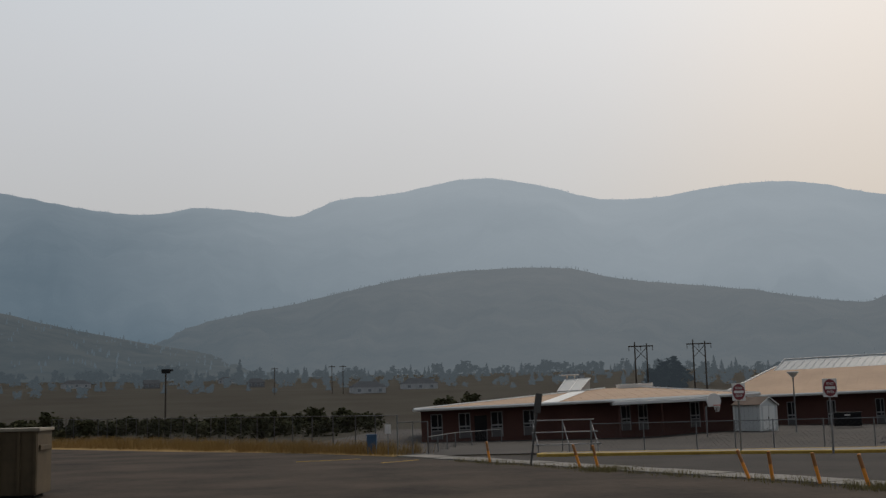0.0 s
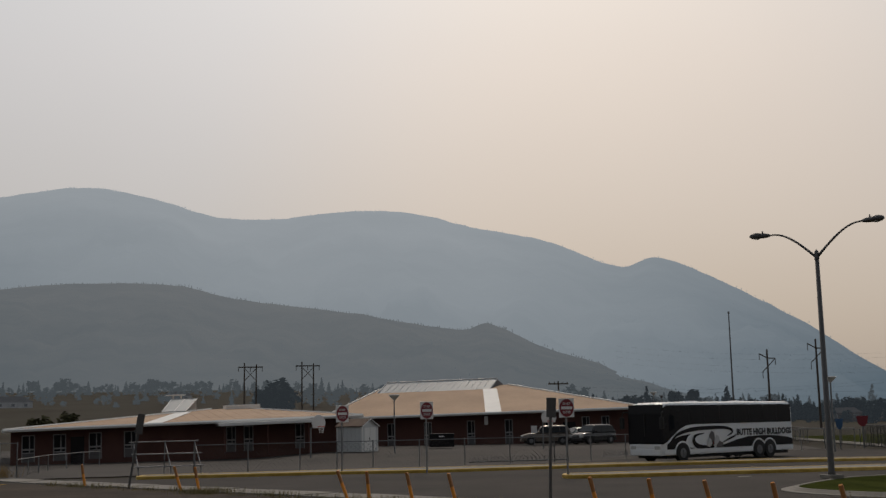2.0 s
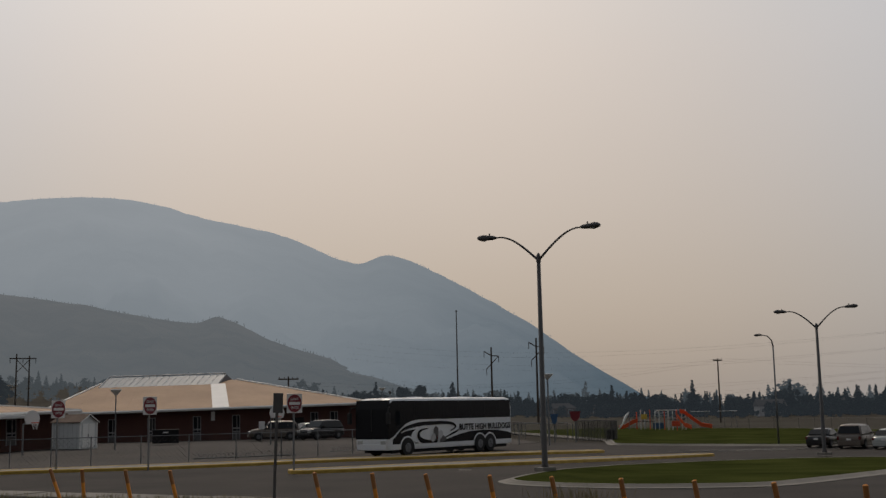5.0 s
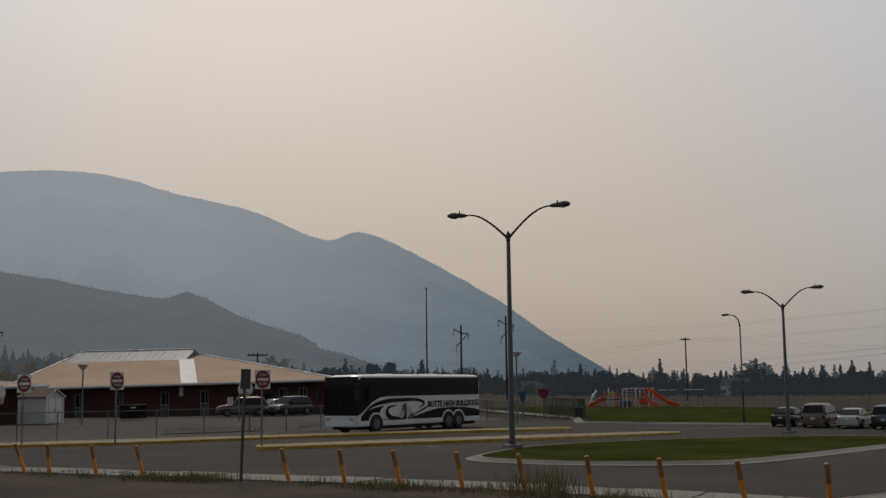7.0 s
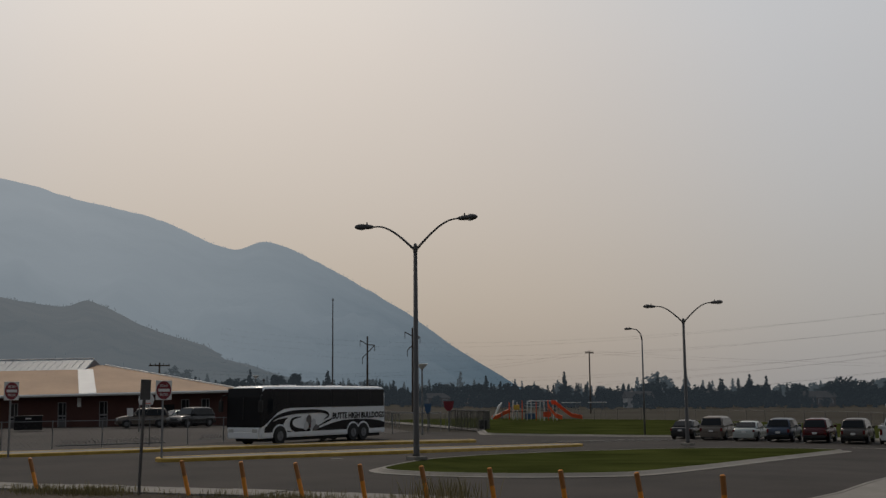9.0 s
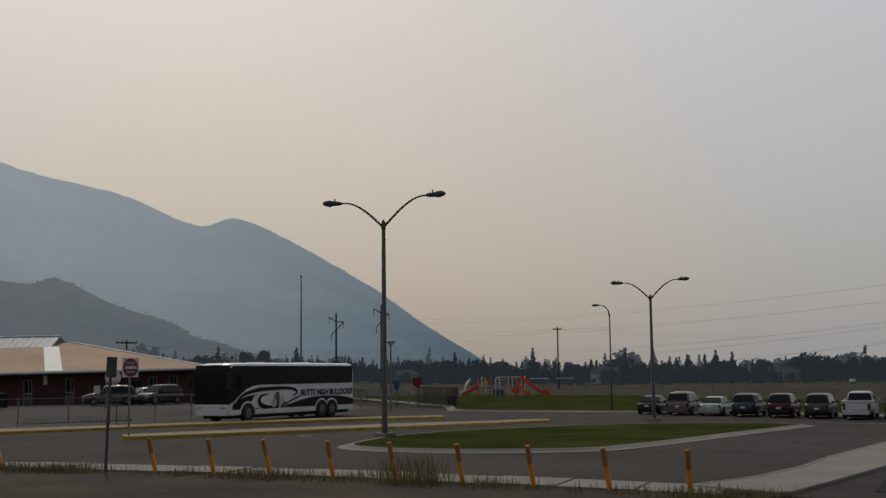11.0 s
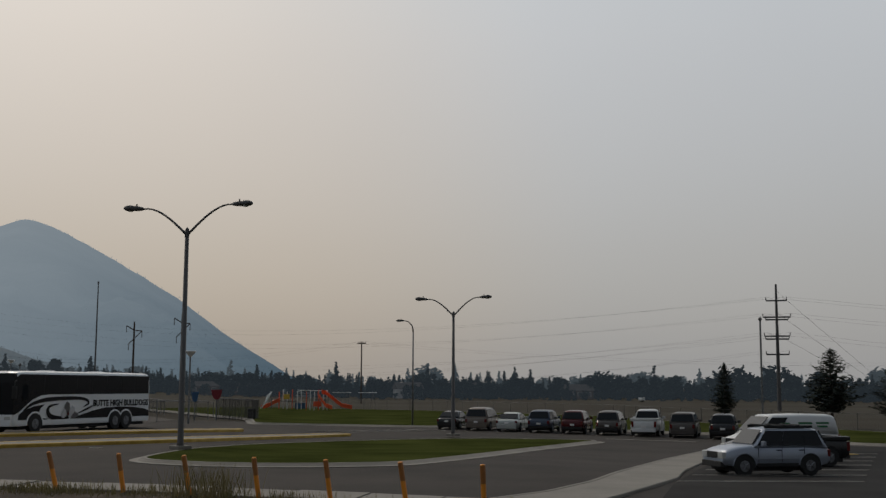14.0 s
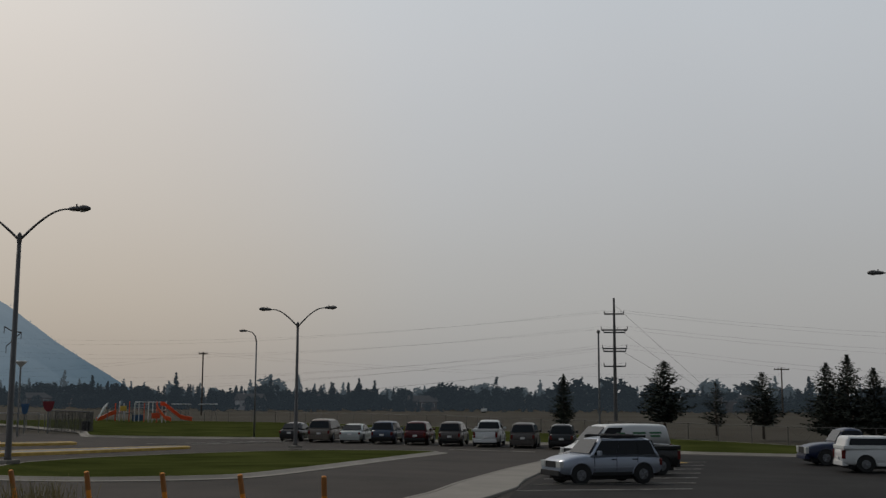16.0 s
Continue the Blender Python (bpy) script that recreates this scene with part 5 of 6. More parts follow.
part("arm", one_tube([(0, 0, top - 0.95), Vector((0, 0, top - 0.45)) + dl * 0.1, Vector((0, 0, top - 0.1)) + dl * 0.4, Vector((0, 0, top)) + dl * 0.8], [0.07, 0.05, 0.045, 0.04], 8), M["grey_pole"], ob, smooth=True)
lamp_head(ob, Vector((0, 0, top)) + dl * 0.78, dl, 0.85)


def post_lamp(p, h, label, r=0.05, style="dish"):
    ob = base("post_lamp", Matrix.Translation(p), label, "lamp post", "post-top lamps")
    part("post", one_tube([(0, 0, 0), (0, 0, h - 0.3)], [r * 1.2, r], 8), M["galv"], ob)
    if style == "dish":
        part("shade", one_tube([(0, 0, h - 0.4), (0, 0, h - 0.06), (0, 0, h)], [0.06, 0.38, 0.42], 14), M["white"], ob, "pale flared lamp shade")
        part("cap", one_tube([(0, 0, h), (0, 0, h + 0.05)], [0.45, 0.4], 14), M["white"], ob)
    else:
        part("shade", one_tube([(0, 0, h - 0.35), (0, 0, h - 0.2), (0, 0, h)], [0.08, 0.2, 0.1], 10), M["grey_pole"], ob)
    return ob


def el_height(p, el):
    return EYE + p.xy.length * math.tan(radians(el)) - p.z


p = W(*at(16.85, 88).xy)
post_lamp(p, el_height(p, 1.26), "slim post lamp with a flat pale shade in the schoolyard")
p = W(52.8, 67.5)
post_lamp(p, el_height(p, 1.66), "slim post lamp with a flat pale shade by the gate", 0.06)
p = at(29.75, 150)
post_lamp(p, el_height(p, 1.15), "post lamp with a pale shade behind the coach")
p = at(30.15, 150)
post_lamp(p, el_height(p, 1.0), "slim dark post lamp behind the coach", 0.06, "ball")
p = at(66.13, 112, -0.69)
post_lamp(p, el_height(p, 3.42), "tall slim lamp mast beside the power pole", 0.09, "ball")
p = at(-13.85, 150)
ob = base("lamp_mast", Matrix.Translation(p), "dark floodlight mast at the edge of the field", "lamp post")
h = el_height(p, 1.95)
part("post", one_tube([(0, 0, 0), (0, 0, h)], [0.14, 0.1], 8), M["wood_pole"], ob)
part("lamp_head", boxes((-0.5, 0.55, -0.3, 0.3, h - 0.05, h + 0.5), (0.5, 0.95, -0.15, 0.15, h + 0.2, h + 0.45), bevel=0.06), M["black"], ob, "boxy dark floodlight")

# flagpole
p = at(33.55, 118)
ob = base("flagpole", Matrix.Translation(p), "bare slender flagpole behind the coach", "flagpole")
part("pole", one_tube([(0, 0, 0), (0, 0, el_height(p, 4.9))], [0.11, 0.05], 8), M["grey_pole"], ob)
part("finial", one_tube([(0, 0, el_height(p, 4.88)), (0, 0, el_height(p, 4.98))], [0.1, 0.1], 8), M["galv"], ob)


def h_frame(az, d, el, wide, label):
    p = at(az, d)
    p.z = rise(p.x, p.y) - 0.2
    h = el_height(p, el)
    ob = base("power_pylon", Matrix.Translation(p) @ pose(0, 0, 0, 0, 0, -az), label, "power pole", "wooden H-frame power poles")
    for s in (-1, 1):
        part("pole", one_tube([(s * wide / 2, 0, 0), (s * wide / 2, 0, h + (0.6 if s < 0 else 0.2))], [0.2, 0.15], 8), M["wood_pole"], ob)
        part("brace", one_tube([(s * wide / 2, 0, h - 0.7), (-s * wide / 2, 0, h - 3.6)], 0.08, 5), M["wood_pole"], ob)
    part("crossarm", boxes((-wide * 1.05, wide * 1.05, -0.1, 0.1, h - 0.55, h - 0.28)), M["wood_pole"], ob)
    for x in (-wide, 0, wide):
        part("insulator", one_tube([(x, 0, h - 0.55), (x, 0, h - 1.5)], 0.08, 6), M["grey_pole"], ob)
    return ob


h_frame(9.73, 270, 2.85, 2.75, "wooden H-frame power pole behind the school")
h_frame(12.56, 275, 2.88, 2.75, "wooden H-frame power pole behind the school roof")
for az, el, d in ((-5.75, 2.2, 420), (-5.2, 2.2, 420), (-8.6, 2.15, 420)):
    p = at(az, d)
    p.z = rise(p.x, p.y)
    ob = base("utility_pole", Matrix.Translation(p), "thin dark utility pole in the valley fields", "power pole", "valley utility poles")
    h = max(el_height(p, el), 8)
    part("pole", one_tube([(0, 0, 0), (0, 0, h)], [0.2, 0.14], 6), M["wood_pole"], ob)
    part("crossarm", boxes((-1.3, 1.3, -0.1, 0.1, h - 0.7, h - 0.45)), M["wood_pole"], ob)


def v_pole(az, d, el, label):
    p = at(az, d, -0.3)
    h = el_height(p, el)
    ob = base("power_pole", Matrix.Translation(p) @ pose(0, 0, 0, 0, 0, -az), label, "power pole", "power poles with wishbone arms")
    part("pole", one_tube([(0, 0, 0), (0, 0, h)], [0.24, 0.16], 8), M["wood_pole"], ob)
    part("crossarm", one_tube([(-1.5, 0, h - 0.8), (0, 0, h - 1.7), (1.5, 0, h - 1.8)], 0.11, 6), M["wood_pole"], ob, "angled wishbone arm")
    part("crossarm", one_tube([(-1.0, 0, h - 4.4), (0, 0, h - 3.4), (1.5, 0, h - 1.8)], 0.10, 6), M["wood_pole"], ob, "angled wishbone arm")
    for x, z in ((-1.5, -0.8), (1.5, -1.8), (-1.0, -4.4)):
        part("insulator", one_tube([(x, 0, h + z), (x, 0, h + z - 1.3)], 0.07, 6), M["grey_pole"], ob)
    return p, h


pa, ha = v_pole(35.28, 235, 3.08, "wooden power pole with wishbone arms behind the coach")
pb, hb = v_pole(37.55, 225, 3.5, "wooden power pole with wishbone arms behind the street lamp")


def t_pole(az, d, el, z, label, wide=1.4):
    p = at(az, d, z)
    h = el_height(p, el)
    ob = base("utility_pole", Matrix.Translation(p) @ pose(0, 0, 0, 0, 0, -az + 20), label, "power pole")
    part("pole", one_tube([(0, 0, 0), (0, 0, h)], [0.18, 0.13], 8), M["wood_pole"], ob)
    part("crossarm", boxes((-wide, wide, -0.08, 0.08, h - 0.5, h - 0.3)), M["wood_pole"], ob)
    for x in (-wide * 0.9, -wide * 0.4, wide * 0.4, wide * 0.9):
        part("insulator", one_tube([(x, 0, h - 0.3), (x, 0, h - 0.08)], 0.06, 5), M["grey_pole"], ob)
    return p, h


pc, hc = t_pole(46.42, 230, 2.25, -0.69, "dark wooden utility pole behind the playground", 0.9)
t_pole(25.1, 175, 1.8, 0, "dark wooden utility pole behind the school hall", 1.6)
t_pole(74.9, 230, 1.55, -0.69, "wooden utility pole among the spruces", 1.5)

# the tall steel power pole
TW = at(66.93, 178, -0.69)
th = el_height(TW, 5.02)
tower = base("power_tower", Matrix.Translation(TW) @ pose(0, 0, 0, 0, 0, -67), "tall single power pole with four tiers of arms", "power pole")
part("pole", one_tube([(0, 0, 0), (0, 0, th)], [0.32, 0.16], 10), M["grey_pole"], tower)
ARMS = []
for k, (el, wide) in enumerate(((4.22, 1.5), (3.42, 2.0), (3.3, 1.65), (2.5, 1.85), (2.36, 1.7), (1.62, 1.65))):
    z = el_height(TW, el)
    part("arm", boxes((-wide, wide, -0.12, 0.12, z - 0.1, z + 0.12)), M["grey_pole"], tower)
    for s in (-1, 1):
        part("insulator", one_tube([(s * wide, 0, z + 0.1), (s * wide, 0, z + 0.55)], 0.07, 5), M["grey_pole"], tower)
    ARMS.append((wide, z))


def cable(a, b, sag, label="thin dark overhead power cable", r=0.010):
    a, b = Vector(a), Vector(b)
    pts = [a.lerp(b, k / 14) - Vector((0, 0, sag * 4 * (k / 14) * (1 - k / 14))) for k in range(15)]
    ob = part("cable", one_tube(pts, r, 4), M["wire"])
    return tagged(ob, label, "cable", "overhead power cables")


for k, (wide, z) in enumerate(ARMS):
    s = Vector((math.cos(radians(-67)), math.sin(radians(-67)), 0))
    for sg in (-1, 1):
        a = TW + s * wide * sg + Vector((0, 0, z + 0.55))
        if k != 2:
            left = at(28, 330, rise(*at(28, 330).xy)) + Vector((0, 0, 4.5 + 3.2 * (5 - k) + 0.8 * sg))
            cable(a, left, 5.5)
        if k in (0, 1, 3):
            cable(a, at(100, 300, 0) + Vector((0, 0, 19 - 3.4 * k + sg)), 4.5)
for k in range(3):
    cable(TW + Vector((0, 0, th - 1 - 3.3 * k)), TW + Vector((9, -17, 0)) + Vector((0, 0, 0.3)), 0.1, "taut guy wire of the power pole", 0.018)
for dz in (0.0, 0.5):
    cable(pc + Vector((0, 0, hc - dz)), at(75, 231, -0.69) + Vector((0, 0, 8.4 - dz)), 1.6)
    cable(pc + Vector((0, 0, hc - dz)), at(25.1, 176) + Vector((0, 0, 7.6 - dz)), 2.5)


# ---- bollards, signs ----
def bollard(s, lean, h=1.0):
    x, y = on_strip(s, -0.12)
    ob = base("bollard", pose(x, y, 0), "leaning orange plastic marker post at the pavement edge" if lean < -0.22 else "orange plastic marker post at the pavement edge", "bollard", "orange marker posts")
    d = along * lean
    f = lambda t: (d.x * t, d.y * t, h * t)
    part("post", one_tube([f(0), f(0.55)], 0.062, 10), M["orange"], ob)
    part("band", one_tube([f(0.55), f(0.97)], 0.064, 10), M["orange_dark"], ob, "faded dark orange reflective sleeve")
    part("cap", one_tube([f(0.97), f(1.0)], [0.066, 0.03], 10), M["orange"], ob)


for s, lean in ((10.7, -0.3), (18.4, -0.5), (19.7, -0.33), (28.7, -0.52), (29.85, -0.13), (32.0, -0.28), (34.0, -0.33), (39.7, -0.28), (41.7, -0.2), (43.6, -0.27), (45.6, -0.18), (47.55, -0.2), (49.5, -0.15), (51.45, -0.15), (53.4, -0.16), (55.3, -0.04)):
    bollard(s, lean)


def disc(bm, r, y0, y1, cz, n=28):
    return slab(bm, [(r * math.cos(2 * math.pi * k / n), cz + r * math.sin(2 * math.pi * k / n)) for k in range(n)], y0, y1)


def no_entry(p, h, turn, size=0.92, name="traffic_sign"):
    ob = base(name, Matrix.Translation(p) @ pose(0, 0, 0, 0, 0, turn), "red and white do-not-enter sign on a steel post", "road sign", "do-not-enter signs")
    part("post", boxes((-0.035, 0.035, -0.02, 0.05, 0, h - 0.1)), M["galv"], ob, "perforated steel post")
    cz = h - size / 2
    pl = part("plate", boxes((-size / 2, size / 2, -0.045, -0.025, h - size, h), bevel=0.006), M["sign_white"], ob, "square white plate")
    part("red_disc", disc(bmesh.new(), size * 0.47, -0.052, -0.045, cz), M["red_sign"], pl, "red disc")
    part("white_bar", boxes((-size * 0.36, size * 0.36, -0.058, -0.052, cz - size * 0.075, cz + size * 0.075)), M["sign_white"], pl, "white bar")
    lettering("DO NOT", size * 0.19, pose(0, -0.056, cz + size * 0.22, 90, 0, 0), pl, "sign_white", width=size * 0.5)
    lettering("ENTER", size * 0.19, pose(0, -0.056, cz - size * 0.23, 90, 0, 0), pl, "sign_white", width=size * 0.5)
    return ob


no_entry(Vector((15.2, 59.9, 0.12)), 3.5, 28, 0.9)
no_entry(Vector((19.3, 57.9, 0.0)), 3.72, 24, 0.92)
no_entry(Vector((23.1, 48.7, 0.13)), 3.5, 12, 0.88)
# signs seen from behind
x, y = on_strip(38.1, -0.4)
ob = base("traffic_sign", pose(x, y, 0, 0, 2, 0), "rectangular road sign turned away, bare metal back", "road sign")
part("post", boxes((-0.035, 0.035, -0.02, 0.05, 0, 3.3)), M["sign_back"], ob, "brown steel post")
part("plate", boxes((-0.16, 0.16, -0.06, -0.03, 2.76, 3.36), bevel=0.01), M["sign_back"], ob, "bare dark sign back")
x, y = on_strip(14.7, -0.3)
ob = base("traffic_sign", pose(x, y, 0, 0, 8.5, 0), "leaning road sign turned edge-on on a brown post", "road sign")
part("post", boxes((-0.045, 0.045, -0.03, 0.06, 0, 3.25)), M["sign_back"], ob, "brown steel post")
part("plate", boxes((-0.16, 0.16, -0.07, -0.03, 2.4, 3.3), bevel=0.01), M["sign_back"], ob, "bare dark sign back")


# basketball hoops
def hoop(az, d, el, turn):
    p = W(*at(az, d).xy)
    h = el_height(p, el)
    ob = base("basketball_hoop", Matrix.Translation(p) @ pose(0, 0, 0, 0, 0, turn), "basketball hoop with a white fan-shaped backboard", "basketball hoop", "schoolyard hoops")
    part("post", one_tube([(-0.35, 0.5, 0), (-0.35, 0.5, h - 1.0), (0, 0.1, h - 0.5)], 0.06, 8), M["galv"], ob, "bent steel post")
    fan = [(-0.5, h - 0.95), (0.5, h - 0.95)] + [(0.62 * math.cos(a), h - 0.6 + 0.6 * math.sin(a)) for a in [math.pi * k / 12 for k in range(13)]]
    part("backboard", slab(bmesh.new(), fan, 0.0, 0.06), M["white"], ob, "white fan backboard")
    ring = [(0.24 * math.cos(2 * math.pi * k / 14), -0.3 + 0.24 * math.sin(2 * math.pi * k / 14), h - 0.85) for k in range(15)]
    rim = part("rim", one_tube(ring, 0.025, 5), M["slide"], ob, "orange rim")
    bm = bmesh.new()
    for k in range(10):
        a = 2 * math.pi * k / 10
        tube(bm, [(0.22 * math.cos(a), -0.3 + 0.22 * math.sin(a), h - 0.86), (0.14 * math.cos(a + 0.4), -0.3 + 0.14 * math.sin(a + 0.4), h - 1.3)], 0.014, 3)
    part("net", bm, M["white"], rim)


hoop(13.1, 84, 0.36, 25)
hoop(24.55, 90, 0.38, -5)

# dark bin by the wall, wall sign posts
ob = base("dumpster", Matrix.Translation(W(*at(19.2, 99).xy)) @ pose(0, 0, 0, 0, 0, -20) @ Matrix.Diagonal((1.12, 1, 1, 1)), "dark green steel waste bin by the school wall", "dumpster")
part("body", boxes((-0.95, 0.95, -0.6, 0.6, 0.1, 1.15), bevel=0.04), M["black_gloss"], ob)
part("lid", boxes((-0.98, 0.98, -0.64, 0.64, 1.15, 1.24), bevel=0.03), M["black"], ob, "black plastic lid")
part("label_bar", boxes((-0.2, 0.2, -0.612, -0.6, 0.95, 1.05)), M["sign_white"], ob)
for az, d, z0, z1 in ((23.8, 99, 1.1, 1.75),):
    p = W(*at(az, d).xy)
    ob = base("yard_sign", Matrix.Translation(p) @ pose(0, 0, 0, 0, 0, -22), "small white notice on a post in the yard", "sign")
    part("post", boxes((-0.03, 0.03, 0, 0.05, 0, z1)), M["galv"], ob)
    part("plate", boxes((-0.25, 0.25, -0.02, 0, z0, z1)), M["sign_white"], ob)

# tan dumpster beside the lot
ob = base("dumpster", pose(-15.35, 39.9, 0, 0, 0, 7), "tan-brown painted steel dumpster with a worn pale rim", "dumpster")
part("body", boxes((-1.5, 1.35, -1.0, 1.2, 0.12, 2.25), bevel=0.03), M["dump"], ob)
part("rim", boxes((-1.56, 1.42, -1.06, 1.26, 2.25, 2.36), bevel=0.02), M["rust"], ob, "worn pale steel rim")
for x in (-1.2, -0.55, 0.1, 0.75, 1.28):
    part("rib", boxes((x - 0.05, x + 0.05, -1.07, -1.0, 0.2, 2.25), bevel=0.01), M["dump"], ob)
part("side_pocket", boxes((1.35, 1.42, -0.8, 0.9, 1.6, 1.78), bevel=0.02), M["dump"], ob)
for x in (-1.2, 1.0):
    for y in (-0.8, 1.0):
        part("foot", boxes((x - 0.12, x + 0.12, y - 0.1, y + 0.1, 0, 0.13)), M["black"], ob)


# ---- fences ----
def chain_fence(pts, h, label, step=2.9, r=0.035, wires=True, mesh_gap=0.3, metal="galv"):
    ob = base("fence", Matrix.Identity(4), label, "fence", "chain-link fences")
    rail, net = bmesh.new(), bmesh.new()
    n = 0
    for a, b in zip(pts, pts[1:]):
        a, b = Vector(a), Vector(b)
        L = (b - a).length
        k = max(1, round(L / step))
        for i in range(k):
            q = a.lerp(b, i / k)
            part("post", one_tube([q, q + Vector((0, 0, h + 0.05))], r, 6), M[metal], ob)
        tube(rail, [a + Vector((0, 0, h)), b + Vector((0, 0, h))], r * 0.7, 5)
        m = int(L / mesh_gap)
        for i in range(-int(h / mesh_gap), m):
            for s in (1, -1):
                x0, x1 = i * mesh_gap, i * mesh_gap + h
                z0, z1 = 0.05, h
                if x0 < 0:
                    z0 += -x0
                    x0 = 0
                if x1 > L:
                    z1 -= x1 - L
                    x1 = L
                if z1 - z0 < 0.1:
                    continue
                if s < 0:
                    z0, z1 = h + 0.05 - z0, h + 0.05 - z1
                tube(net, [a.lerp(b, x0 / L) + Vector((0, 0, z0)), a.lerp(b, x1 / L) + Vector((0, 0, z1))], 0.0045, 3, cap=False)
    q = Vector(pts[-1])
    part("post", one_tube([q, q + Vector((0, 0, h + 0.05))], r, 6), M["galv"], ob)
    part("top_rail", rail, M[metal], ob, "steel top rail")
    if wires:
        part("chain_link", net, M["mesh_wire"], ob, "chain-link wire mesh")
    return ob


chain_fence([(8.3, 66.6, 0), (14.3, 66.3, 0), (18.7, 66.2, 0), (24.4, 65.9, 0), (30.2, 65.5, 0)], 1.58, "galvanised chain-link fence along the schoolyard")
chain_fence([(30.2, 65.5, 0), (36, 67.0, 0), (48, 70.6, 0), W(55.5, 72.0), W(59.5, 73.6)], 1.58, "galvanised chain-link fence behind the coach")
chain_fence([(-47, 136, 0), (-30, 110.5, 0), (-18, 93, 0), (-6, 74.6, 0), (-3.0, 68.2, 0)], 2.3, "tall dark chain-link fence beside the weeds", 3.2, 0.04, mesh_gap=0.4, metal="sign_back")
chain_fence([(-3.0, 68.2, 0), (-1.2, 68.6, 0)], 1.9, "chain-link gate at the corner of the yard", 1.0)
chain_fence([(-1.2, 68.6, 0), (0.5, 78, 0), (4, 86, 0)], 1.0, "low chain-link fence by the wing", 3.0)
chain_fence([W(62, 76), W(66, 88), W(80, 113)], 1.4, "chain-link fence beside the playground", 3.0, mesh_gap=0.4)
chain_fence([W(97, 112), W(99, 83), W(93, 57), W(84, 46), W(72.5, 23.8), W(68.6, 18.3), W(66.4, -2), W(66, -12)], 1.45, "dark chain-link fence at the back of the lawn", 3.4, 0.035, mesh_gap=0.45, metal="sign_back")
ob = base("notice", pose(-3.55, 68.1, 0), "small white notice on the corner fence", "sign")
part("post", one_tube([(0, 0, 0), (0, 0, 1.9)], 0.03, 6), M["galv"], ob)
part("plate", boxes((-0.18, 0.18, -0.05, -0.02, 1.25, 1.8)), M["sign_white"], ob)
ob = base("recycling_bin", pose(-4.7, 71.0, 0), "dull blue bin behind the corner fence", "bin")
part("body", boxes((-0.3, 0.3, -0.3, 0.3, 0, 1.1), bevel=0.05), M["play_blue"], ob)
part("lid", boxes((-0.33, 0.33, -0.33, 0.33, 1.1, 1.18), bevel=0.03), M["play_blue"], ob)

# white bleacher rails
ob = base("bleacher", pose(6.9, 67.9, 0, 0, 0, 4), "small aluminium bleacher with three white plank rows", "bleacher")
for i, (z, y) in enumerate(((0.42, -1.2), (1.1, -0.2), (1.78, 0.8))):
    part("plank", boxes((-2.0, 1.9, y - 0.14, y + 0.14, z, z + 0.06), bevel=0.01), M["frame"], ob, "dull white plank seat")
for x in (-1.8, 0.0, 1.7):
    part("frame", tube(bmesh.new(), [(x, -1.3, 0), (x, -1.2, 0.42), (x, 0.8, 1.78), (x, 0.95, 0)], 0.035, 6), M["galv"], ob)

# rows of bicycle stands along the yard fence
for x0, n in ((25.6, 12), (36.2, 9)):
    ob = base("bicycle_rack", pose(x0, 67.6 + (0.5 if x0 < 30 else 3.0), 0, 0, 0, -3 if x0 < 30 else 14), "low looped steel bicycle rack", "bicycle rack", "bicycle racks")
    part("rail", one_tube([(-0.1, 0, 0.08), (n * 0.55 + 0.1, 0, 0.08)], 0.04, 6), M["galv"], ob)
    for i in range(2 * n):
        loop = [(i * 0.275 + 0.135 - 0.12 * math.cos(a), 0, 0.1 + 0.3 * math.sin(a)) for a in [math.pi * k / 8 for k in range(9)]]
        part("loop", one_tube(loop, 0.012, 5), M["galv"], ob)

# red and blue funnel targets by the gate
for (x, y), m, h, wd in (((58.7, 71.6), "red_sign", 2.35, 0.46), ((57.2, 72.4), "play_blue", 2.1, 0.3)):
    p = W(x, y)
    ob = base("funnel_toy", Matrix.Translation(p) @ pose(0, 0, 0, 0, 0, -38), "red plastic funnel on a post" if m == "red_sign" else "blue plastic funnel on a post", "play equipment", "schoolyard funnels")
    part("post", one_tube([(0, 0.1, 0), (0, 0.1, h)], 0.05, 6), M["galv"], ob)
    part("funnel", slab(bmesh.new(), [(-wd, h + 0.2), (wd, h + 0.2), (wd * 0.72, h - 0.4), (wd * 0.3, h - 0.6), (-wd * 0.3, h - 0.6), (-wd * 0.72, h - 0.4)], -0.1, 0.3), M[m], ob)

# dark bins by the playground gate
for x, y in ((62.3, 71.5),):
    ob = base("litter_bin", Matrix.Translation(W(x, y)), "dark round litter bin beside the playground gate", "bin", "bins by the gate")
    part("body", one_tube([(0, 0, 0), (0, 0, 0.05), (0, 0, 0.95), (0, 0, 1.05)], [0.3, 0.34, 0.38, 0.26], 12), M["black"], ob)
chain_fence([W(59.6, 72.6), W(61.8, 70.8), W(63.6, 72.2), W(61.4, 74.6)], 1.8, "dark chain-link enclosure by the playground", 1.2, 0.035, mesh_gap=0.1, metal="sign_back")

# ---- playground ----
PG = W(90.5, 97.5)
pg = base("playground_set", Matrix.Translation(PG) @ pose(0, 0, 0, 0, 0, -43.5), "playground climbing set with orange slides and pale posts", "playground")
U = PG.xy.length * math.tan(radians(1))  # one degree across, at the playground


def px(az):
    return (az - 42.9) * U


POST = [42.4, 42.6, 42.8, 43.05, 43.3, 43.5, 43.75, 43.95, 44.15, 44.35, 44.6, 44.78]
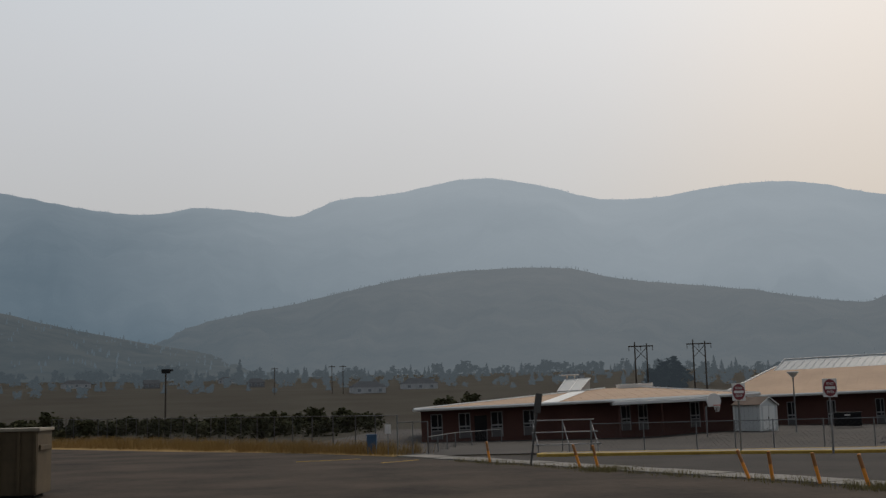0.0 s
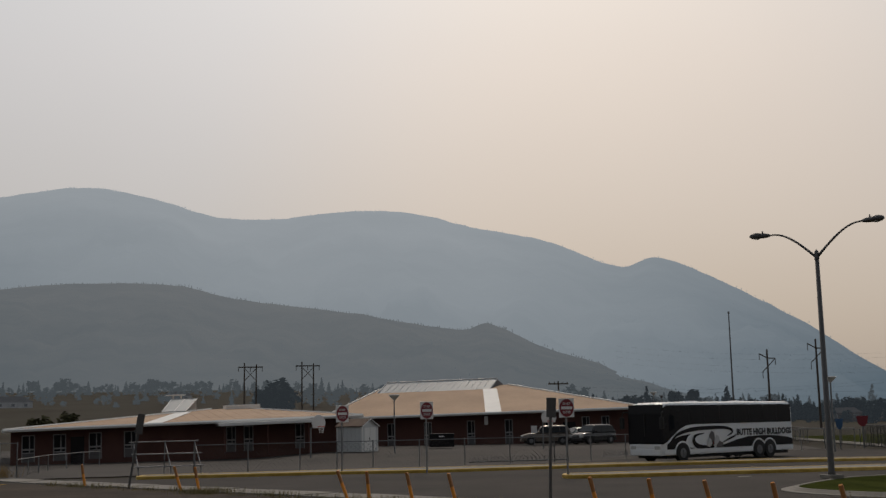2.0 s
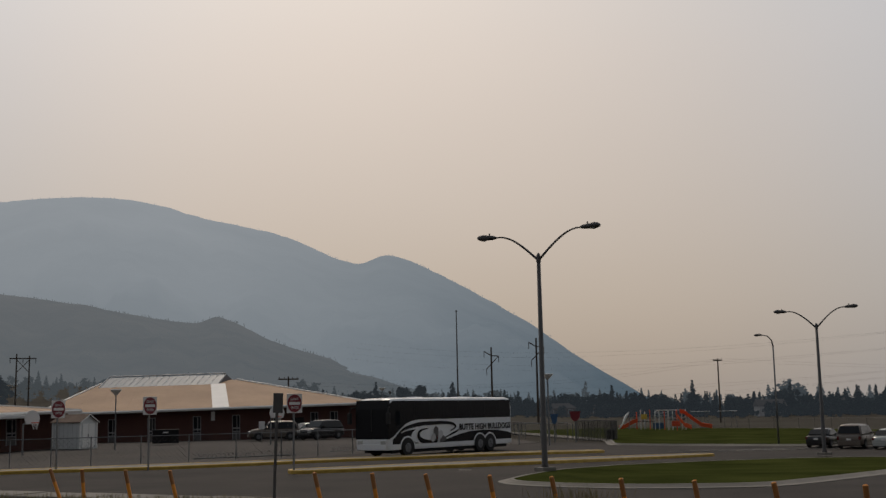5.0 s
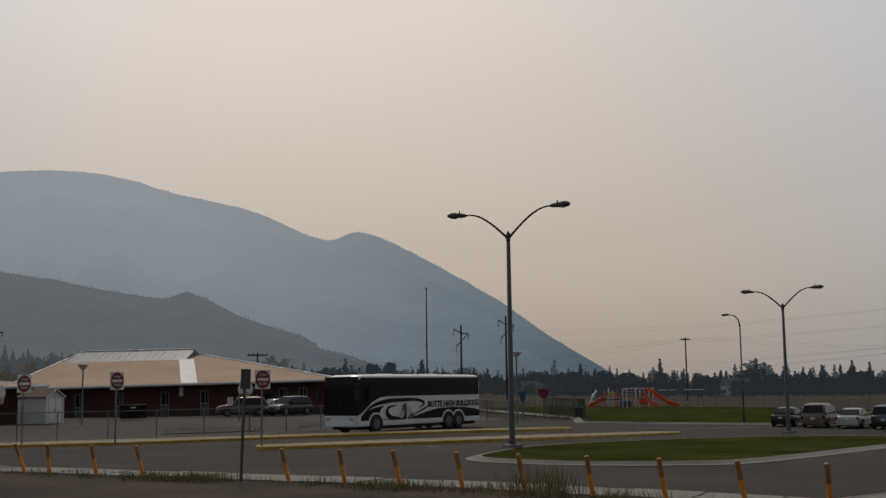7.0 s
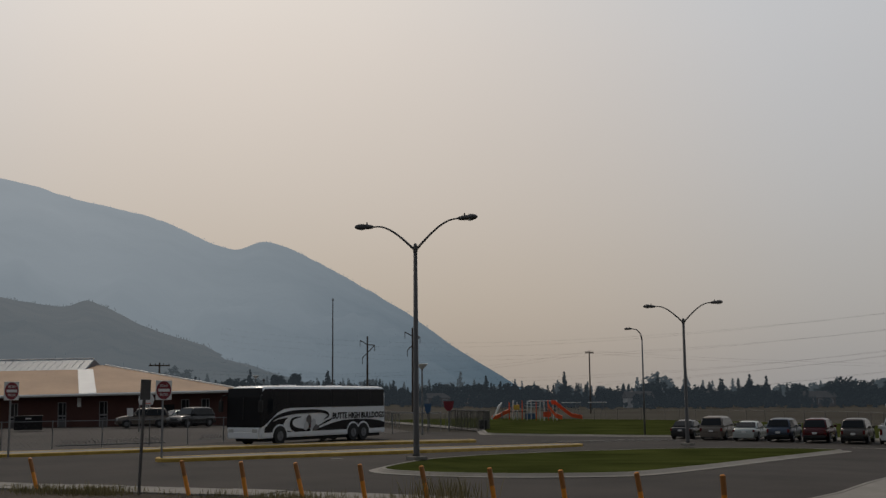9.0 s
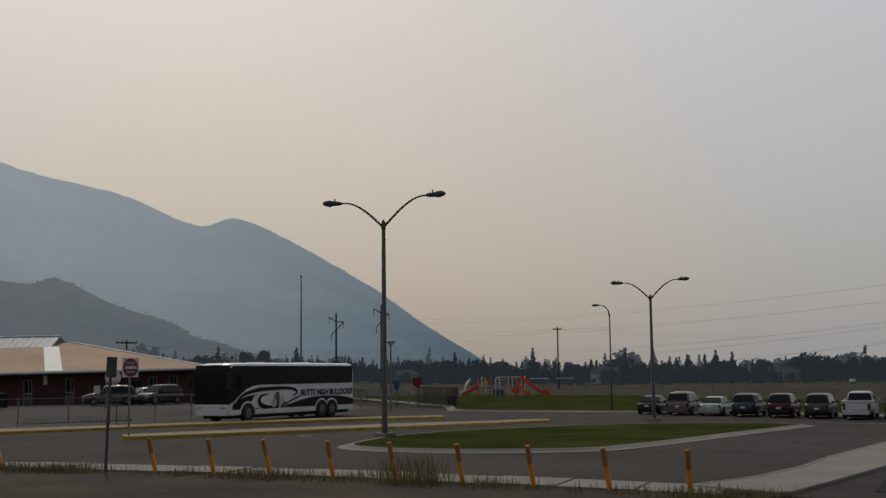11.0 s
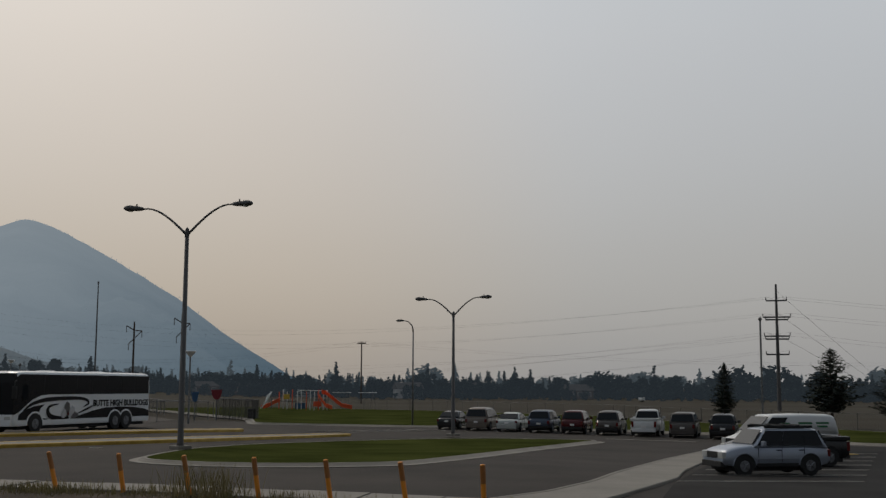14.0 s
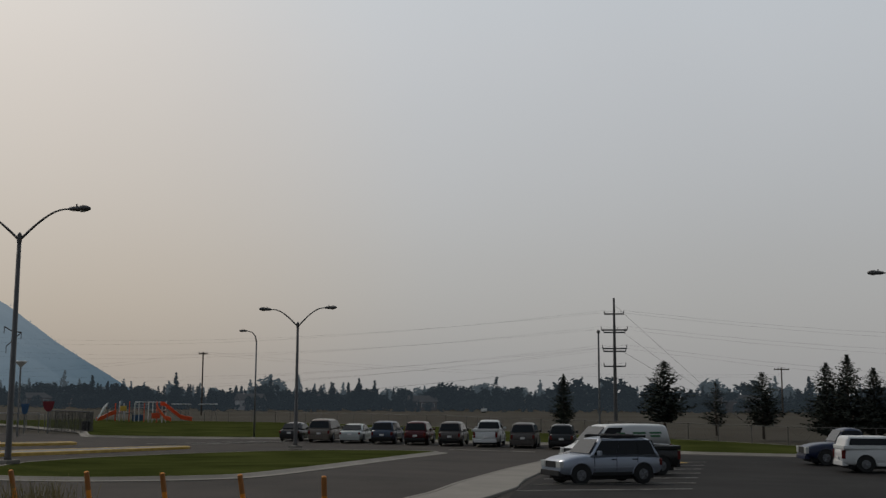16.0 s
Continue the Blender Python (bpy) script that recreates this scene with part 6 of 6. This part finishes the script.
for i, az in enumerate(POST):
    for y in (0, 1.6):
        part("post", one_tube([(px(az), y, 0), (px(az), y, 2.5 + 0.25 * (i % 2))], 0.06, 6), M["white"] if i % 3 else M["slide"], pg)
part("deck", boxes((px(42.45), px(43.3), 0, 1.6, 1.15, 1.3), (px(43.9), px(44.75), 0, 1.6, 1.3, 1.45)), M["grey_pole"], pg, "grey deck")
part("panel", boxes((px(42.62), px(42.92), -0.06, 0, 1.5, 2.15), bevel=0.03), M["play_yellow"], pg, "yellow plastic panel")
part("panel", boxes((px(43.2), px(43.7), 0.2, 0.3, 0.2, 1.0), bevel=0.03), M["play_blue"], pg, "dark blue panel")
part("panel", boxes((px(44.1), px(44.5), -0.06, 0, 0.5, 1.2), bevel=0.03), M["slide"], pg, "orange panel")
bm = bmesh.new()
for z in (1.9, 2.3, 2.7):
    tube(bm, [(px(43.3), 0, z), (px(43.9), 0, z)], 0.03, 5)
part("rails", bm, M["white"], pg)
part("monkey_bars", tube(bmesh.new(), [(px(43.3), 0.8, 2.5), (px(43.5), 0.8, 2.65), (px(44.5), 0.8, 2.65), (px(44.7), 0.8, 2.5)], 0.05, 6), M["white"], pg)


def slide(pts, wide, m, label):
    bm = bmesh.new()
    secs = []
    for x, y, z in pts:
        secs.append([bm.verts.new((x, y + yy, z + zz)) for yy, zz in ((-wide / 2, 0.46), (-wide / 2 + 0.08, 0.0), (wide / 2 - 0.08, 0.0), (wide / 2, 0.46), (wide / 2 + 0.05, 0.44), (wide / 2 - 0.05, -0.08), (-wide / 2 + 0.05, -0.08), (-wide / 2 - 0.05, 0.44))])
    for a, b in zip(secs, secs[1:]):
        for k in range(8):
            bm.faces.new((a[k], b[k], b[(k + 1) % 8], a[(k + 1) % 8]))
    part("slide", bm, M[m], pg, label)


slide([(px(44.5), -0.6, 2.3), (px(44.7), -0.7, 2.2), (px(45.2), -0.8, 1.1), (px(45.5), -0.8, 0.5), (px(46.0), -0.8, 0.25)], 1.5, "slide", "orange-red plastic slide")
slide([(px(44.3), -1.6, 2.1), (px(44.45), -2.2, 1.4), (px(44.7), -2.9, 0.5), (px(45.0), -3.4, 0.25)], 1.5, "slide", "orange-red plastic slide")
slide([(px(42.45), -0.4, 1.2), (px(42.2), -0.6, 0.95), (px(41.85), -0.8, 0.45), (px(41.55), -0.9, 0.2)], 1.3, "slide", "orange-red plastic slide")
ob = base("metal_slide", Matrix.Translation(PG) @ pose(0, 0, 0, 0, 0, -43.5), "narrow metal slide, its sun glint painted white", "playground slide")
# white colour and the bulge imitate sunlight glinting on bare metal
part("chute", tube(bmesh.new(), [(px(41.55), -2.4, 0.25), (px(41.75), -2.1, 1.0), (px(41.9), -1.8, 1.9), (px(42.05), -1.6, 2.5)], [0.07, 0.10, 0.19, 0.06], 10), M["white"], ob, "chute in plain white for the sun glint", smooth=True)
part("leg", one_tube([(px(42.05), -1.6, 0), (px(42.05), -1.6, 2.5)], 0.05, 6), M["galv"], ob)
for az in (45.75, 47.1):
    q = Matrix.Translation(W(98, 97)) @ pose(0, 0, 0, 0, 0, -43.5)
    ob = base("swing_frame", q, "pale steel swing frame", "swing")
    x = (az - 45.3) * U * 1.05
    for s in (-0.5, 0.5):
        part("leg", one_tube([(x + s, -0.8, 0), (x, 0, 2.5)], 0.035, 6), M["grey_pole"], ob)
    part("crossbar", one_tube([(x - 2.2, 0, 2.5), (x + 0.6, 0, 2.5)], 0.05, 6), M["white"], ob)


# ---- trees, bushes and weeds ----
def clump(bm, p, r, rnd, flat=0.6):
    """A small ragged tuft of three crossing leaves."""
    for _ in range(3):
        a, t = rnd.uniform(0, 6.283), rnd.uniform(-0.6, 0.6)
        u = Vector((math.cos(a), math.sin(a), t * flat)) * r * rnd.uniform(0.7, 1.2)
        v = Vector((-math.sin(a) * 0.5, math.cos(a) * 0.5, rnd.uniform(0.3, 0.9) * flat)) * r * rnd.uniform(0.5, 0.9)
        q = p + Vector((rnd.uniform(-1, 1), rnd.uniform(-1, 1), rnd.uniform(-1, 1))) * r * 0.3
        bm.faces.new([bm.verts.new(q - u * 0.5), bm.verts.new(q + v * 0.55), bm.verts.new(q + u * 0.5), bm.verts.new(q - v * 0.5)])


def spruce(p, h, r, seed, label, thin=1.0, group="spruces along the lawn", crown_from=0.12):
    rnd = random.Random(seed)
    ob = base("spruce_tree", Matrix.Translation(p), label, "tree", group)
    part("trunk", one_tube([(0, 0, 0), (0.03 * h * rnd.uniform(-0.3, 0.3), 0, h * 0.5), (0, 0, h * 0.97)], [0.022 * h, 0.014 * h, 0.004 * h], 7), M["bark"], ob, "grey-brown trunk")
    bm, limbs = bmesh.new(), bmesh.new()
    z = crown_from * h
    while z < h * 0.98:
        f = (z / h - crown_from) / (1 - crown_from)
        reach = 0.86 * r * ((1 - f) ** 0.85) * (0.55 + 0.45 * min(f * 6, 1)) + 0.03 * h * (1 - f)
        n = max(4, int(12 * thin))
        for k in range(n):
            if rnd.random() > 0.9 * thin + 0.1:
                continue
            a = 6.283 * (k + rnd.random()) / n
            L = reach * rnd.uniform(0.45, 1.2)
            d = Vector((math.cos(a), math.sin(a), 0))
            tip = Vector((0, 0, z + 0.1 * L)) + d * L + Vector((0, 0, 0.22 * L * (1.4 if f > 0.5 else 0.5)))
            tube(limbs, [(0, 0, z), tip], [0.006 * h * (1 - f) + 0.01, 0.008], 4, cap=False)
            m = max(3, int(L / (0.036 * h)))
            for j in range(1, m + 1):
                t = j / m
                q = Vector((0, 0, z)).lerp(tip, 0.15 + 0.85 * t)
                clump(bm, q + Vector((0, 0, rnd.uniform(-0.02, 0.02) * h)), 0.08 * h * (1.1 - 0.45 * t) * (1 - 0.62 * f), rnd)
        z += h * 0.046 * (1.2 - 0.5 * f)
    for j in range(4):
        clump(bm, Vector((0, 0, h * (0.95 + 0.013 * j))), 0.025 * h, rnd, 1.5)
    tagged(part("branch_mass", limbs, M["bark"], ob), kind="stuff")
    part("crown", bm, M["spruce"], ob, "dark ragged needle crown")
    return ob


for i, (az, d, el, r, thin, label) in enumerate((
        (64.37, 112, 1.25, 1.7, 1.0, "slim dark spruce at the back of the lawn"), (69.3, 107, 1.94, 3.6, 1.0, "broad dark spruce behind the white van"),
        (71.75, 112, 0.92, 2.2, 0.62, "thin see-through young pine"), (73.95, 104, 1.36, 3.1, 0.9, "broad dark spruce near the fence"),
        (76.9, 101, 1.75, 3.0, 1.0, "dark spruce in a close group"), (77.85, 100, 2.12, 3.2, 1.0, "tallest dark spruce of a close group"),
        (79.0, 102, 1.5, 3.0, 1.0, "dark spruce beside the lamp"), (80.2, 101, 1.7, 3.0, 1.0, "dark spruce at the edge of the group"))):
    p = at(az, d, -0.66)
    spruce(p, el_height(p, el), r, 40 + i, label, thin, crown_from=0.2 if i < 4 else 0.1)


def far_tree(bm, p, h, rnd, kind):
    """One far tree of a wood: a spire or a rounded, gapped crown of tufts."""
    if kind == "spire":
        n, r = 110, h * rnd.uniform(0.2, 0.3)
        for _ in range(n):
            f = rnd.random() ** 1.15
            a, q = rnd.uniform(0, 6.283), r * (1 - f) * rnd.uniform(0.1, 1.0)
            clump(bm, p + Vector((q * math.cos(a), q * math.sin(a), h * (0.04 + 0.93 * f))), h * 0.19 * (1.12 - 0.78 * f), rnd, 0.9)
    else:
        for _ in range(7):
            c, r = Vector((rnd.uniform(-0.3, 0.3), rnd.uniform(-0.3, 0.3), rnd.uniform(0.35, 0.78))) * h, h * rnd.uniform(0.14, 0.25)
            for _ in range(18):
                v = Vector((rnd.gauss(0, 1), rnd.gauss(0, 1), rnd.gauss(0, 1))).normalized() * r * rnd.uniform(0.3, 1.0)
                clump(bm, p + c + v, h * 0.17, rnd, 0.9)
        for _ in range(14):
            clump(bm, p + Vector((rnd.uniform(-0.3, 0.3) * h, rnd.uniform(-0.3, 0.3) * h, rnd.uniform(0.03, 0.4) * h)), h * 0.2, rnd, 0.9)


def wood(name, count, az0, az1, d0, d1, h0, h1, spires, material, label, seed):
    rnd = random.Random(seed)
    bm = bmesh.new()
    for i in range(count):
        az = az0 + (az1 - az0) * (i + rnd.random()) / count
        d = rnd.uniform(d0, d1)
        p = at(az, d)
        p.z = rise(p.x, p.y) - (0.8 if az > 46 else 0.4 if az > 38 else 0.2)
        far_tree(bm, p, rnd.uniform(h0, h1) * (1.35 if rnd.random() < 0.12 else 1), rnd, "spire" if rnd.random() < spires else "round")
    return tagged(part(name, bm, M[material]), label, "trees", kind="stuff")


# woods in haze-glow colours, the farther ones in the paler copy
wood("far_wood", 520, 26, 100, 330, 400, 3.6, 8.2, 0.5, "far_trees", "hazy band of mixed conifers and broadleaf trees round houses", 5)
wood("farther_wood", 230, 24, 100, 420, 500, 6, 10, 0.6, "far_trees_hazier", "treetops behind the houses, paler with painted haze", 6)
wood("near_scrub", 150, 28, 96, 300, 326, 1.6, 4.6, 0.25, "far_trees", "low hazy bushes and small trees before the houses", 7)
wood("valley_trees", 80, -30, 22, 420, 680, 3, 8, 0.25, "far_trees_hazier", "scattered hazy trees in the valley fields", 8)
wood("valley_wood", 190, -32, 20, 720, 1150, 6, 13, 0.35, "far_trees_hazier", "hazy scattered trees at the foot of the hills", 9)
wood("hedge_scrub", 150, -26, -3.5, 122, 185, 1.6, 2.9, 0.05, "bush", "dull green scrub behind the tall fence", 10)
for i, (az, d, h) in enumerate(((-8.6, 135, 3.2), (-6.5, 140, 3.6), (-5.0, 142, 3.4), (-9.2, 120, 3.0), (1.1, 210, 5.6), (0.1, 190, 4.8), (11.0, 330, 13.5))):
    p = at(az, d)
    p.z = rise(p.x, p.y) - 0.1
    rnd = random.Random(80 + i)
    ob = base("round_tree", Matrix.Translation(p), "dark rounded tree in the fields by the school" if i > 3 else "dark round shrub behind the tall fence", "tree", "dark round trees")
    part("trunk", one_tube([(0, 0, 0), (0.1, 0, h * 0.5)], [0.05 * h, 0.02 * h], 6), M["bark"], ob)
    bm = bmesh.new()
    for _ in range(2):
        far_tree(bm, Vector((rnd.uniform(-0.2, 0.2) * h, 0, 0)), h * 0.95, rnd, "round")
    part("crown", bm, M["bush"] if d < 250 else M["far_trees"], ob)


def blades(name, spots, label, material, seed, h0, h1):
    rnd = random.Random(seed)
    bm = bmesh.new()
    for x, y, spread, n in spots:
        for _ in range(n):
            px_, py_ = x + rnd.gauss(0, spread), y + rnd.gauss(0, spread)
            h, a, b = rnd.uniform(h0, h1), rnd.uniform(0, 6.283), rnd.uniform(-0.4, 0.4)
            w = 0.006 + 0.006 * rnd.random()
            o = W(px_, py_)
            u = Vector((math.cos(a) * w, math.sin(a) * w, 0))
            lean = Vector((rnd.uniform(-0.35, 0.35), rnd.uniform(-0.35, 0.35), 1)) * h
            va, vb = bm.verts.new(o - u), bm.verts.new(o + u)
            vc, vd = bm.verts.new(o + lean * 0.6 + u * 0.7), bm.verts.new(o + lean * 0.6 - u * 0.7)
            bm.faces.new((va, vb, vc, vd))
            bm.faces.new((vd, vc, bm.verts.new(o + lean + Vector((b, 0.1, 0)) * h * 0.3)))
    return tagged(part(name, bm, M[material]), label, "weeds", kind="stuff")


rnd = random.Random(3)
spots = []
for _ in range(190):
    s = rnd.uniform(8, 57)
    x, y = on_strip(s, rnd.gauss(-0.55, 0.22))
    spots.append((x, y, rnd.uniform(0.1, 0.4), rnd.randint(4, 22)))
for s, n in ((20.5, 160), (21.3, 120), (34.5, 150), (35.6, 170), (36.6, 190), (37.2, 120), (43.2, 160), (44.3, 150), (46.2, 90), (50.5, 70), (55.6, 120), (56.8, 120)):
    x, y = on_strip(s, -0.55)
    spots.append((x, y, 0.5, int(n * 2.2)))
blades("kerb_weeds", spots, "green and yellow weeds along the pavement edge", "weed", 4, 0.05, 0.3)
x, y = on_strip(48.0, -0.5)
blades("tall_weed", [(x, y, 0.45, 190), (x + 0.3, y - 0.5, 0.4, 120)], "tall feathery dry weed by a marker post", "weed", 5, 0.4, 0.95)
spots = []
for _ in range(900):
    t = rnd.random()
    a, b = Vector((-40, 105)), Vector((-3.2, 67.2))
    p = a.lerp(b, t) + Vector((0.55, 0.8)) * rnd.uniform(0.0, 9.5 * (0.35 + 0.65 * (1 - t)))
    spots.append((p.x, p.y, 0.35, 16))
blades("dry_weeds", spots, "orange-brown dry weeds along the edge of the lot", "straw", 6, 0.3, 0.95)


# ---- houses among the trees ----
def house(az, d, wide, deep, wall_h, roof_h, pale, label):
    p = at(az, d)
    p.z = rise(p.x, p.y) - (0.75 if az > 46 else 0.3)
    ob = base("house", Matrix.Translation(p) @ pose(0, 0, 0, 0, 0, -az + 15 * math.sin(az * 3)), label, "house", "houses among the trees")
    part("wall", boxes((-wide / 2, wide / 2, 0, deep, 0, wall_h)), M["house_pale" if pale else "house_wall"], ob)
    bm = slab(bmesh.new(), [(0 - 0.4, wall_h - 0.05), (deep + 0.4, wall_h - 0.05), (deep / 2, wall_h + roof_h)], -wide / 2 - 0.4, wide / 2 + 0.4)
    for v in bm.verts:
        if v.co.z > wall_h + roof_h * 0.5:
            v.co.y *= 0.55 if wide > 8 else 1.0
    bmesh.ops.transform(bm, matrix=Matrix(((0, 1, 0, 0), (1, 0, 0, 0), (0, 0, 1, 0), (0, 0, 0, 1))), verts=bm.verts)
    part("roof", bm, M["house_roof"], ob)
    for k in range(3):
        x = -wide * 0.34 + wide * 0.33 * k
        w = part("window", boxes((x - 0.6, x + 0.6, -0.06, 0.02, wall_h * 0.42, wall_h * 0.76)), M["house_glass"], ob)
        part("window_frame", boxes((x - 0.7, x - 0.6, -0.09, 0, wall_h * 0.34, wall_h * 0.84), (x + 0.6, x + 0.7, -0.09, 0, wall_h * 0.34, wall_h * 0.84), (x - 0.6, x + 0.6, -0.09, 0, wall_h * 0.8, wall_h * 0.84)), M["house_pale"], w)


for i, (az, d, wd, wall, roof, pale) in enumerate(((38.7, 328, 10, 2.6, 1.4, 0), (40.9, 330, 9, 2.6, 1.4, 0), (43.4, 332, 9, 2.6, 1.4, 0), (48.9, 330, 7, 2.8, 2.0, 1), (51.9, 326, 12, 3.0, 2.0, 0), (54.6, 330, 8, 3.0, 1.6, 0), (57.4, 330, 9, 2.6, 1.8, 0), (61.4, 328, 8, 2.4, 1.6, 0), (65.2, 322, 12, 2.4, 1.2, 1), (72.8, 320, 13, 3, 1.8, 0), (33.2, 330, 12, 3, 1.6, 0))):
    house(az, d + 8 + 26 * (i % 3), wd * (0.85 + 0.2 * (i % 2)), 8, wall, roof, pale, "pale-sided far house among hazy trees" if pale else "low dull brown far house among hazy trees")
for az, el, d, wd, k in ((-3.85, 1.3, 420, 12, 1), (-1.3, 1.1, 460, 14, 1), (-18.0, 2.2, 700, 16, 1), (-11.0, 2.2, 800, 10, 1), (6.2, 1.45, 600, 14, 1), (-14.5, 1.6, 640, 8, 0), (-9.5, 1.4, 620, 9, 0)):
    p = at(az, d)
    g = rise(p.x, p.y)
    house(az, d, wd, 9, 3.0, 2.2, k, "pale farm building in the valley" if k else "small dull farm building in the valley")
p = at(60.4, 290, -0.72)
ob = base("utility_box", Matrix.Translation(p), "small white trailer in the dry field", "trailer")
part("body", boxes((-0.8, 0.8, -0.5, 0.5, 0.25, 1.0), bevel=0.12), M["white"], ob)
part("wheel", one_tube([(0, -0.55, 0.2), (0, 0.55, 0.2)], 0.2, 10), M["black"], ob)
